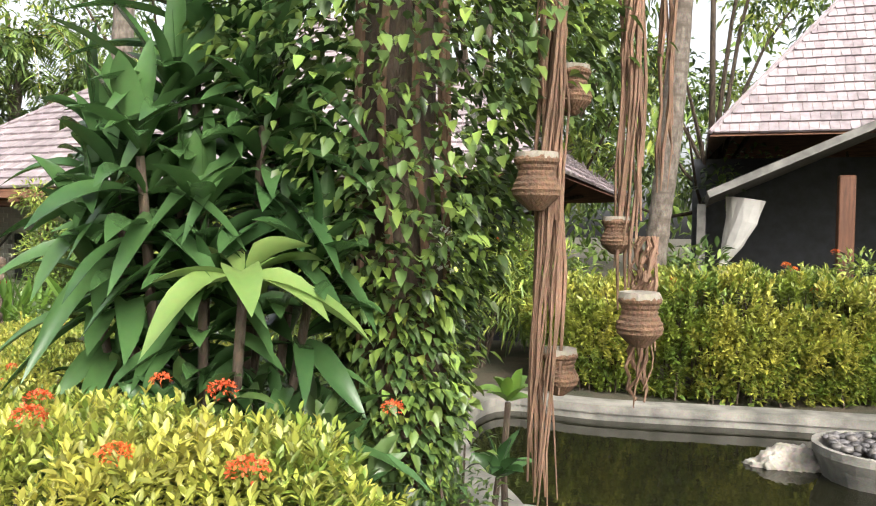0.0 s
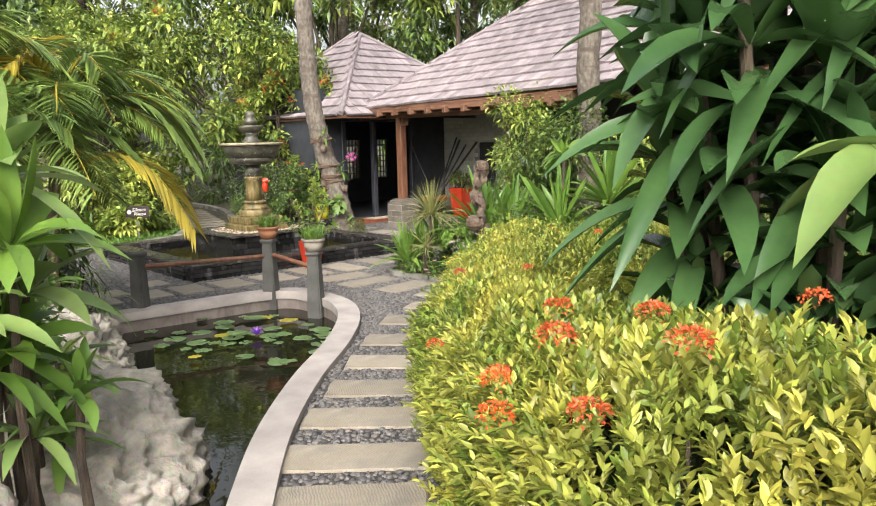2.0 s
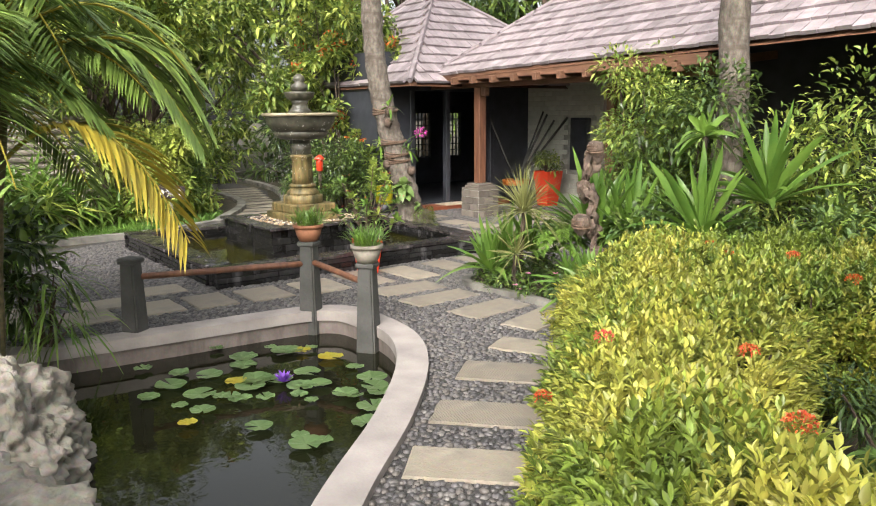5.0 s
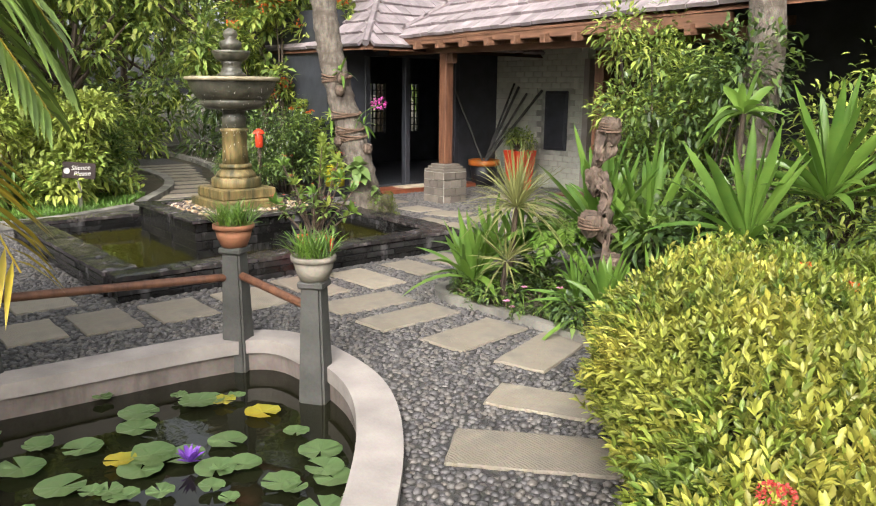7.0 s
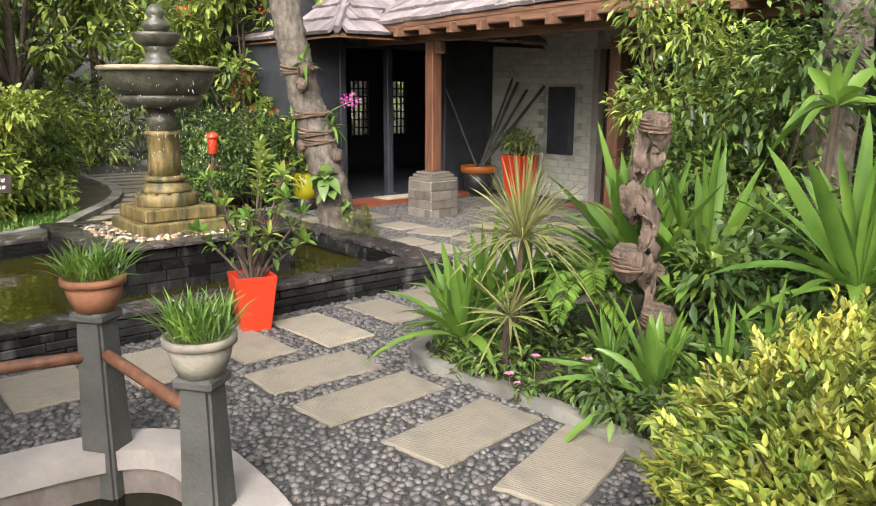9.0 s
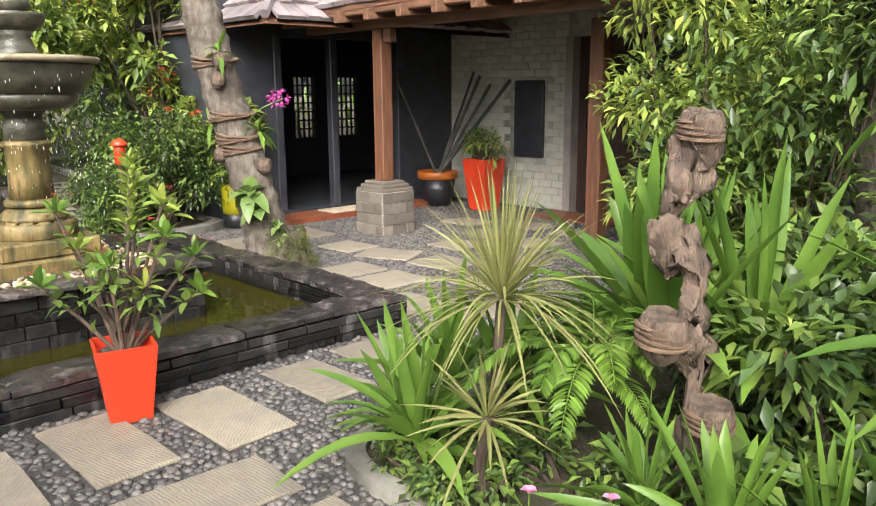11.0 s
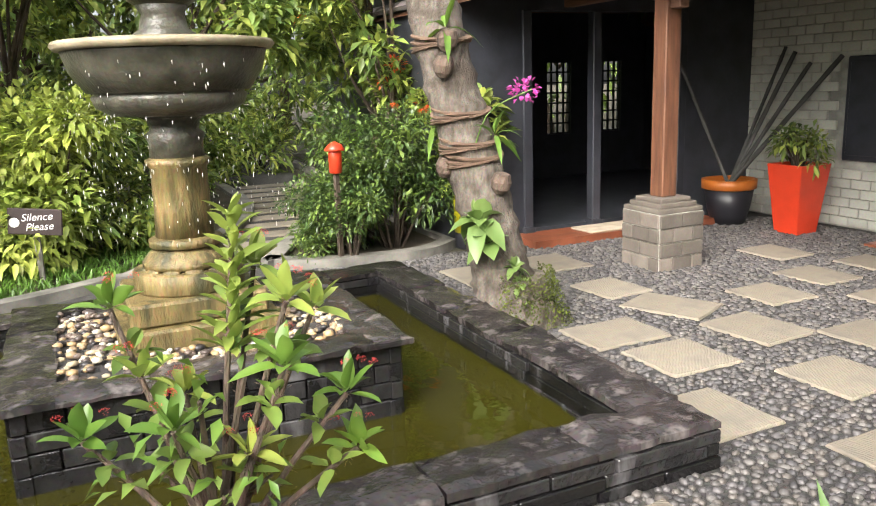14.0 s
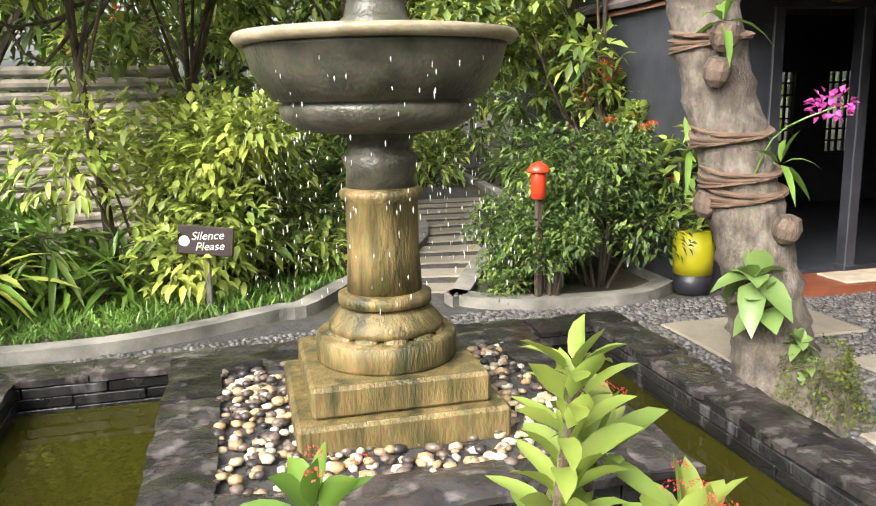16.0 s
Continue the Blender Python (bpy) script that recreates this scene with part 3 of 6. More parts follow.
plinth = thing("fountain_plinth", BASIN @ Matrix.Translation((1.71, 1.6, 0.03)), "square plinth clad in wet black slate with pebble bed", "plinth")
PW, PH = 1.46, 0.36
part("core", box(PW - 0.1, PW - 0.2, PH - 0.05), M_SLATE, plinth)
for side in range(4):
    turn = pose(0, 0, 0, 0, 0, 90 * side)
    hw, hd = (PW / 2, PW / 2 - 0.05) if side % 2 == 0 else (PW / 2 - 0.05, PW / 2)
    for row in range(4):
        pos = -hw
        while pos < hw - 0.02:
            w = min(cap_seed.uniform(0.16, 0.34), hw - pos)
            part("slate", box(w - 0.006, 0.05, 0.072, turn @ Matrix.Translation((pos + w / 2, -hd + 0.045 - cap_seed.uniform(0, 0.012), row * 0.077)), 0.004), M_SLATE, plinth)
            pos += w
    for k in range(3):
        w = (2 * hw + 0.06) / 3
        part("cap_stone", flag(w - 0.006, 0.2, 0.028, turn @ Matrix.Translation((-hw - 0.03 + (k + 0.5) * w, -hd + 0.07, PH - 0.045 + 0.003 * (side % 2) + cap_seed.uniform(0, 0.003)))), M_CAP, plinth)
part("bed", box(PW - 0.3, PW - 0.4, 0.01, Matrix.Translation((0, 0, PH - 0.05))), M_BED, plinth)


def pebbles(name, pts, radii, material, parent=None, label="", flat=0.6):
    """Many rounded stones in one mesh."""
    bm = bmesh.new()
    bmesh.ops.create_icosphere(bm, subdivisions=1, radius=1)
    base = np.array([v.co[:] for v in bm.verts])
    tri = np.array([[v.index for v in f.verts] for f in bm.faces])
    bm.free()
    n = len(pts)
    a = np.random.rand(n) * 6.283
    sx, sy, sz = (radii * np.random.uniform(0.75, 1.3, n) for _ in range(3))
    v = base[None] * np.stack([sx, sy, sz * flat], 1)[:, None]
    ca, sa = np.cos(a)[:, None], np.sin(a)[:, None]
    v = np.stack([v[..., 0] * ca - v[..., 1] * sa, v[..., 0] * sa + v[..., 1] * ca, v[..., 2]], -1) + np.asarray(pts)[:, None]
    f = (np.arange(n)[:, None, None] * len(base) + tri[None]).reshape(-1, 3)
    me = bpy.data.meshes.new(name)
    me.from_pydata(v.reshape(-1, 3), [], f.tolist())
    return link(name, me, material, parent, label, True)


n = 900
pp = np.stack([np.random.uniform(-0.58, 0.58, n), np.random.uniform(-0.53, 0.53, n), np.random.uniform(PH - 0.04, PH - 0.02, n)], 1)
pp = pp[np.maximum(abs(pp[:, 0]), abs(pp[:, 1])) > 0.3]
pebbles("pebble", pp, np.random.uniform(0.014, 0.026, len(pp)), M_PEBW, plinth, "cream and dark polished pebbles")["kind"] = "stuff"

fount = thing("fountain", BASIN @ Matrix.Translation((1.71, 1.6, 0.34)), "tiered stone fountain with moss-stained column and wide bowl", "fountain")
part("base_lower", box(0.66, 0.66, 0.11, None, 0.012), M_MOSSTONE, fount)
part("base_upper", box(0.56, 0.56, 0.10, Matrix.Translation((0, 0, 0.11)), 0.012), M_MOSSTONE, fount)
part("drum", lathe([(0.23, 0.21), (0.235, 0.22), (0.235, 0.29), (0.225, 0.30)], 40), M_MOSSTONE, fount, smooth=True)
part("collar", lathe([(0.15, 0.30), (0.19, 0.31), (0.19, 0.33), (0.165, 0.36), (0.14, 0.385), (0.135, 0.39)], 40), M_MOSSTONE, fount, smooth=True)
for k in range(12):
    pm = pose(0, 0, 0.30, 0, 0, 30 * k) @ Matrix.Translation((0.165, 0, 0.015)) @ pose(0, 0, 0, 0, 38, 0) @ Matrix.Diagonal((0.06, 0.045, 0.014, 1))
    pb = bmesh.new()
    bmesh.ops.create_uvsphere(pb, u_segments=10, v_segments=6, radius=1)
    bmesh.ops.transform(pb, matrix=pm, verts=pb.verts)
    part("petal", pb, M_MOSSTONE, fount, smooth=True)
part("ring", lathe([(0.13, 0.39), (0.155, 0.395), (0.155, 0.425), (0.13, 0.435)], 40), M_MOSSTONE, fount, smooth=True)
part("column", lathe([(0.125, 0.43), (0.118, 0.56), (0.118, 0.73), (0.135, 0.745), (0.135, 0.765), (0.115, 0.775)], 40), M_MOSSTONE, fount, smooth=True)
part("neck", lathe([(0.115, 0.77), (0.11, 0.83), (0.125, 0.87), (0.10, 0.89), (0.11, 0.93), (0.17, 0.96)], 40), M_DARKSTONE, fount, smooth=True)
part("bowl", lathe([(0.12, 0.945), (0.24, 0.955), (0.30, 0.99), (0.315, 1.03), (0.30, 1.045), (0.33, 1.05), (0.385, 1.13), (0.405, 1.20), (0.41, 1.215)], 56), M_DARKSTONE, fount, smooth=True)
part("bowl_rim", lathe([(0.39, 1.212), (0.43, 1.215), (0.445, 1.235), (0.435, 1.25), (0.39, 1.255), (0.37, 1.235)], 56), M_RIM, fount, smooth=True)
part("water", lathe([(0.37, 1.236), (0.36, 1.241)], 40), M_BASINW, fount)
part("upper_stem", lathe([(0.12, 1.24), (0.14, 1.27), (0.10, 1.30), (0.085, 1.36), (0.11, 1.40)], 32), M_DARKSTONE, fount, smooth=True)
part("upper_bowl", lathe([(0.10, 1.39), (0.15, 1.42), (0.175, 1.47), (0.18, 1.49), (0.15, 1.495)], 40), M_DARKSTONE, fount, smooth=True)
part("finial", lathe([(0.07, 1.49), (0.10, 1.53), (0.10, 1.57), (0.05, 1.60), (0.07, 1.63), (0.06, 1.67), (0.02, 1.70)], 24), M_DARKSTONE, fount, smooth=True)
n = 480
ang = np.random.rand(n) * 6.283
rad = np.random.uniform(0.30, 0.46, n)
pebbles("droplet", np.stack([rad * np.cos(ang), rad * np.sin(ang), np.random.uniform(0.45, 1.2, n)], 1), np.random.uniform(0.0009, 0.0020, n), M_WHITE, fount, "falling water drops", 5.0)["kind"] = "stuff"

# ---- pavilion ----
def wall_piece(name, a0, b0, a1, b1, z0, z1, material, label, category="wall"):
    ob = part(name, box(a1 - a0, b1 - b0, z1 - z0, Matrix.Translation(((a0 + a1) / 2, (b0 + b1) / 2, z0))), material)
    ob.matrix_basis = BUILD
    return tagged(ob, label, category, kind="structure")


grey = wall_piece("wall_grey", -1.55, 2.28, 0.55, 2.50, 0.0, 2.6, M_MORTAR, "grey brick wall beside the pavilion entrance")
wall_piece("wall_long", 1.45, 2.28, 9.5, 2.50, 0.0, 2.9, M_DARK, "black stained timber wall of the long pavilion")
wall_piece("wall_room_front", -1.72, 2.5, -1.56, 3.5, 0.0, 2.5, M_DARK, "dark wall inside the pavilion")
wall_piece("wall_over_door", 0.55, 2.28, 1.45, 2.50, 1.95, 2.6, M_MORTAR, "grey wall above the dark timber door")
door = wall_piece("door_1", 0.60, 2.33, 1.45, 2.38, 0.02, 1.95, M_DOOR, "dark timber door in a pale stone frame", "door")
for z in (0.15, 0.8, 1.35):
    part("panel", box(0.6, 0.02, 0.42, Matrix.Translation((1.02, 2.325, z)), 0.01), M_DOOR, door)
handle = part("handle", box(0.02, 0.04, 0.14, Matrix.Translation((0.72, 2.31, 0.95)), 0.006), M_POST, door)
jamb = wall_piece("door_frame", 0.5, 2.20, 0.60, 2.42, 0.0, 1.95, M_CURB, "pale cut-stone door jamb", "door frame")
stack = thing("stone_stack", BUILD @ Matrix.Translation((1.16, 2.05, 0)), "narrow stack of rough pale stones beside the door", "stone stack")
for q in range(5):
    part("stone", box(0.13, 0.14, 0.12, pose(0.004 * (q % 3), 0, q * 0.122, 0, 0, 3 * (q % 2)), 0.012), M_CURB, stack)
terr = wall_piece("door_apron", 0.40, 1.70, 1.5, 2.19, 0.0, 0.03, M_TILE, "terracotta paved apron before the timber door", "paving")
BRICKS = []
row = 0
z = 0.02
while z < 2.5:
    a = -1.5 - (0.095 if row % 2 else 0)
    while a < 0.5:
        a0, a1 = max(a, -1.5), min(a + 0.185, 0.495)
        if a1 - a0 > 0.03 and not (a1 > -0.30 and a0 < 0.18 and z + 0.078 > 0.58 and z < 1.51):
            BRICKS.append((a0, a1, z))
        a += 0.190
    z += 0.084
    row += 1
niche = thing("wall_niche", BUILD @ Matrix.Translation((-0.06, 2.265, 0.60)), "black framed panel set into the grey brick wall", "wall panel")
part("frame", box(0.44, 0.05, 0.89, None, 0.012), M_DARK, niche)
part("panel", box(0.36, 0.02, 0.80, Matrix.Translation((0, -0.025, 0.045)), 0.006), M_DARK, niche)
vent = thing("switch_plate", BUILD @ Matrix.Translation((0.32, 2.262, 1.52)), "pale plastic cover plate on the brick wall", "switch plate")
part("plate", box(0.1, 0.03, 0.17, None, 0.008), M_GREYWALL, vent)

# dark entrance front, with an open doorway and a room behind it
wall_piece("wall_front_right", -1.50, 1.42, -1.35, 2.28, 0.0, 2.5, M_DARK, "black stained timber wall")
wall_piece("wall_front_left", -1.50, -1.0, -1.35, -0.36, 0.0, 2.5, M_DARK, "black stained timber wall")
wall_piece("wall_front_over", -1.50, -0.36, -1.35, 1.42, 1.95, 2.5, M_DARK, "black timber panel above the doorway")
# the room's shade is put into this floor's near-black colour
wall_piece("floor_inside", -4.5, -1.0, -1.40, 3.6, 0.0, 0.09, M_DARK, "pavilion floor, coloured dark for the dim interior", "floor")
wall_piece("wall_room_left", -4.5, -1.0, -1.5, -0.85, 0.09, 2.5, M_DARK, "dark wall inside the pavilion")
wall_piece("wall_room_right", -4.5, 3.5, -1.5, 3.65, 0.09, 2.5, M_DARK, "dark wall inside the pavilion")
ceil = wall_piece("ceiling", -4.45, -0.99, -1.36, 3.6, 2.5, 2.55, M_DARK, "dark timber ceiling", "ceiling")
WINS = ((1.88, 2.26), (2.71, 3.09))
BACKA = -4.4
segs = [-0.85, WINS[0][0], WINS[0][1], WINS[1][0], WINS[1][1], 3.5]
for k in (0, 2, 4):
    wall_piece("wall_back", BACKA - 0.1, segs[k], BACKA, segs[k + 1], 0.09, 2.5, M_DARK, "dark back wall with lattice windows")
for b0, b1 in WINS:
    wall_piece("wall_back", BACKA - 0.1, b0, BACKA, b1, 0.09, 0.66, M_DARK, "dark back wall with lattice windows")
    wall_piece("wall_back", BACKA - 0.1, b0, BACKA, b1, 1.60, 2.5, M_DARK, "dark back wall with lattice windows")
    w = thing("window_1" if b0 < 2 else "window_2", BUILD @ Matrix.Translation((BACKA - 0.05, (b0 + b1) / 2, 0.66)), "black lattice window with daylit garden behind", "window", kind="structure")
    ww = b1 - b0
    for k in range(5):
        part("mullion", box(0.025, 0.025, 0.94, Matrix.Translation((0, -ww / 2 + ww * k / 4, 0))), M_DARK, w)
    for k in range(8):
        part("glazing_bar", box(0.025, ww, 0.022, Matrix.Translation((0.005, 0, 0.93 * k / 7 - 0.011 + 0.012))), M_DARK, w)
for b in (-0.32, 0.40, 1.38):
    dp = thing("door_post", BUILD @ Matrix.Translation((-1.38, b, 0.0)), "black square doorway post", "post", "doorway posts")
    part("shaft", box(0.1, 0.09, 1.95, None, 0.008), M_DARK, dp)
    part("foot", box(0.13, 0.12, 0.12, None, 0.008), M_DARK, dp)
step = wall_piece("doorstep", -1.35, -0.5, -0.95, 1.5, 0.0, 0.07, M_TILE, "red tiled doorstep", "step")
rug = thing("door_mat", BUILD @ pose(-1.13, 0.45, 0.07, 0, 0, 0), "pale cloth mat on the doorstep", "mat")
part("mat", box(0.3, 0.75, 0.015, None, 0.005), M_MAT, rug)

# pillar with brick pedestal, second pillar, beams
def pillar(a, b, label, pedestal=True):
    t = thing("pillar", BUILD @ Matrix.Translation((a, b, 0)), label, "pillar", "pergola pillars")
    foot = 0.52 if pedestal else 0.004
    if pedestal:
        part("core", box(0.40, 0.40, 0.42), M_MORTAR, t)
        for side in range(4):
            for q in range(4):
                wd = [0.20, 0.20] if q % 2 else [0.12, 0.18, 0.10]
                p = -0.20
                for w in wd:
                    part("brick", box(w - 0.005, 0.03, 0.100, pose(0, 0, 0, 0, 0, 90 * side) @ Matrix.Translation((p + w / 2, -0.20 + 0.004 * ((side + q) % 2), q * 0.105 + 0.002)), 0.006), M_PED, t)
                    p += w
        part("step_lower", box(0.40, 0.40, 0.035, Matrix.Translation((0, 0, 0.42)), 0.006), M_PED, t)
        part("step_middle", box(0.34, 0.34, 0.035, Matrix.Translation((0, 0, 0.455)), 0.006), M_PED, t)
        part("step_upper", box(0.28, 0.28, 0.03, Matrix.Translation((0, 0, 0.49)), 0.006), M_PED, t)
    part("post", box(0.135, 0.135, 1.96 - foot, Matrix.Translation((0, 0, foot)), 0.008), M_WOOD, t)
    part("bracket", box(0.10, 0.09, 0.13, Matrix.Translation((0.115, 0, 1.83)), 0.008), M_BEAM, t)
    return t


pillar(0, 0, "red-brown timber post on a stepped brick pedestal")
pillar(2.05, 0.65, "red-brown timber post half hidden by shrubs", False)
for k, (a0, a1, b, z) in enumerate(((-1.2, 4.2, 0.0, 1.96), (-1.2, 4.2, -0.32, 2.06))):
    bt = thing("beam", BUILD @ Matrix.Translation(((a0 + a1) / 2, b, z)), "long red-brown timber eaves beam", "beam", "eaves beams")
    part("timber", box(a1 - a0, 0.1, 0.13, None, 0.008), M_BEAM, bt)
for k in range(12):
    rt = thing("rafter", BUILD @ Matrix.Translation((-1.0 + 0.44 * k, 0.55, 2.10)), "timber rafter end under the shingle roof", "rafter", "rafters")
    part("timber", box(0.07, 2.0, 0.10, pose(0, 0, 0, 6, 0, 0), 0.006), M_BEAM, rt)


def roof(name, a0, b0, a1, b1, z, ridge, zr, label, up=0.0, tile=(0.16, 0.24)):
    """A hipped roof: eaves rectangle, ridge ends ((a, b), (a, b)) and height. Shingles lie in lapped courses."""
    t = thing(name, BUILD, label, "roof")
    e = [Vector((a0, b0, z)), Vector((a1, b0, z + up)), Vector((a1, b1, z + up)), Vector((a0, b1, z))]
    r0, r1 = Vector((*ridge[0], zr)), Vector((*ridge[1], zr))
    slopes = [[e[0], e[1], r1, r0], [e[1], e[2], r1], [e[2], e[3], r0, r1], [e[3], e[0], r0]]
    bm = bmesh.new()
    for s in slopes:
        bm.faces.new([bm.verts.new(p - Vector((0, 0, 0.05))) for p in s])
    part("decking", bm, M_BEAM, t)
    for s in slopes:
        along = (s[1] - s[0]).normalized()
        nrm = along.cross(s[-1] - s[0]).normalized()
        if nrm.z < 0:
            nrm = -nrm
        upw = nrm.cross(along)
        if upw.z < 0:
            upw = -upw
        loc = [((p - s[0]).dot(along), (p - s[0]).dot(upw)) for p in s]
        top = max(q[1] for q in loc)
        verts, faces = [], []
        c = 0
        while c * tile[1] < top - 0.02:
            v0 = c * tile[1]
            xs = []
            for (x1, y1), (x2, y2) in zip(loc, loc[1:] + loc[:1]):
                for yy in (v0 + tile[1] * 0.5,):
                    if (y1 > yy) != (y2 > yy):
                        xs.append(x1 + (x2 - x1) * (yy - y1) / (y2 - y1))
            if len(xs) >= 2:
                x = min(xs) - random.random() * tile[0]
                while x < max(xs):
                    xa, xb = max(x, min(xs)), min(x + tile[0] - 0.008, max(xs))
                    if xb - xa > 0.02:
                        j, d = random.uniform(-0.02, 0.0), random.uniform(0.0, 0.012)
                        lo, hi = v0 + j, v0 + tile[1] * 1.12
                        k = len(verts)
                        for (xx, yy, dd) in ((xa, lo, 0.045 + d), (xb, lo, 0.045 + d), (xb, hi, 0.012), (xa, hi, 0.012), (xa, lo, 0.008), (xb, lo, 0.008)):
                            verts.append(s[0] + along * xx + upw * yy + nrm * dd)
                        faces += [(k, k + 1, k + 2, k + 3), (k + 4, k + 5, k + 1, k), (k + 4, k, k + 3), (k + 1, k + 5, k + 2)]
                    x += tile[0]
            c += 1
        me = bpy.data.meshes.new("shingle")
        me.from_pydata(verts, [], faces)
        link("shingle", me, M_SHINGLE, t, "grey lavender weathered shingles")["kind"] = "stuff"
    for p, q in ((e[0], r0), (e[1], r1), (e[2], r1), (e[3], r0), (r0, r1)):
        if (q - p).length > 0.2:
            part("hip_cap", tube([p + (q - p) * k / 8 + Vector((0, 0, 0.03)) for k in range(9)], [0.045] * 9, 6), M_SHINGLE, t)
    return t


roof("pavilion_roof", -4.7, -1.05, -0.35, 3.6, 2.03, ((-2.5, 0.85), (-2.5, 1.0)), 3.75, "hipped shingle roof of the small pavilion")
roof("long_roof", -0.75, -0.38, 10.5, 9.0, 2.14, ((3.2, 4.3), (6.5, 4.3)), 5.6, "large hipped roof of weathered lavender-grey shingles", 0.25)
far_roof = roof("far_roof", 12.2, 5.5, 21.0, 14.0, 3.45, ((16.3, 9.5), (17.0, 9.5)), 8.3, "steep shingle roof of an open pavilion")
LEFTR = roof("left_roof", -14.0, -12.0, -9.0, -7.0, 2.9, ((-11.5, -9.5), (-11.4, -9.5)), 4.9, "shingle roof of a garden hut behind palms")


# ---- pool posts and rails ----
def pool_post(x, y, z0, z1, w0, w1, label):
    t = thing("pool_post", pose(x, y, z0, 0, 0, 20), label, "post", "pool rail posts")
    bm = bmesh.new()
    bmesh.ops.create_cube(bm, size=1)
    for v in bm.verts:
        w = w1 if v.co.z > 0 else w0
        v.co = Vector((math.copysign(w / 2, v.co.x), math.copysign(w / 2, v.co.y), (v.co.z + 0.5) * (z1 - z0)))
    bmesh.ops.bevel(bm, geom=bm.edges, offset=0.012, segments=2, affect="EDGES")
    part("shaft", bm, M_POST, t)
    part("footing", box(w0 + 0.16, w0 + 0.16, 0.42, None, 0.02), M_POST, t)
    part("cap", box(w1 + 0.03, w1 + 0.03, 0.04, Matrix.Translation((0, 0, z1 - z0 - 0.02)), 0.01), M_POST, t)
    return t


POSTS = [(-6.98, 5.42, 0.56), (-6.42, 6.60, 0.58), (-5.72, 6.52, 0.50)]
for x, y, z in POSTS:
    pool_post(x, y, -0.59, z, 0.175, 0.11, "tapered grey concrete post standing in the lily pool")
for (p, q) in (((-6.98, 5.42, 0.44), (-6.42, 6.60, 0.42)), ((-6.42, 6.60, 0.44), (-5.72, 6.52, 0.36))):
    rt = thing("rail", Matrix.Identity(4), "weathered brown round timber rail between pool posts", "rail", "pool rails")
    part("pole", tube([Vector(p).lerp(Vector(q), k / 6) for k in range(7)], [0.024] * 7, 10, 0.04), M_WOOD, rt, smooth=True)
# ---- hedges ----
HEDGE = [(0.4, 1.75), (0.05, 2.85), (-0.5, 3.1), (-1.2, 3.7), (-2.0, 4.4), (-2.55, 5.2), (-2.7, 5.9), (-2.75, 6.5), (-2.1, 6.8), (-2.0, 7.6), (-3.2, 8.2), (-4.1, 7.9), (-4.4, 7.3), (-4.1, 6.6), (-3.75, 6.1), (-3.5, 5.5), (-3.2, 4.9), (-2.9, 4.4), (-2.4, 3.75), (-1.8, 3.0), (-1.15, 2.2), (-0.6, 1.8)]


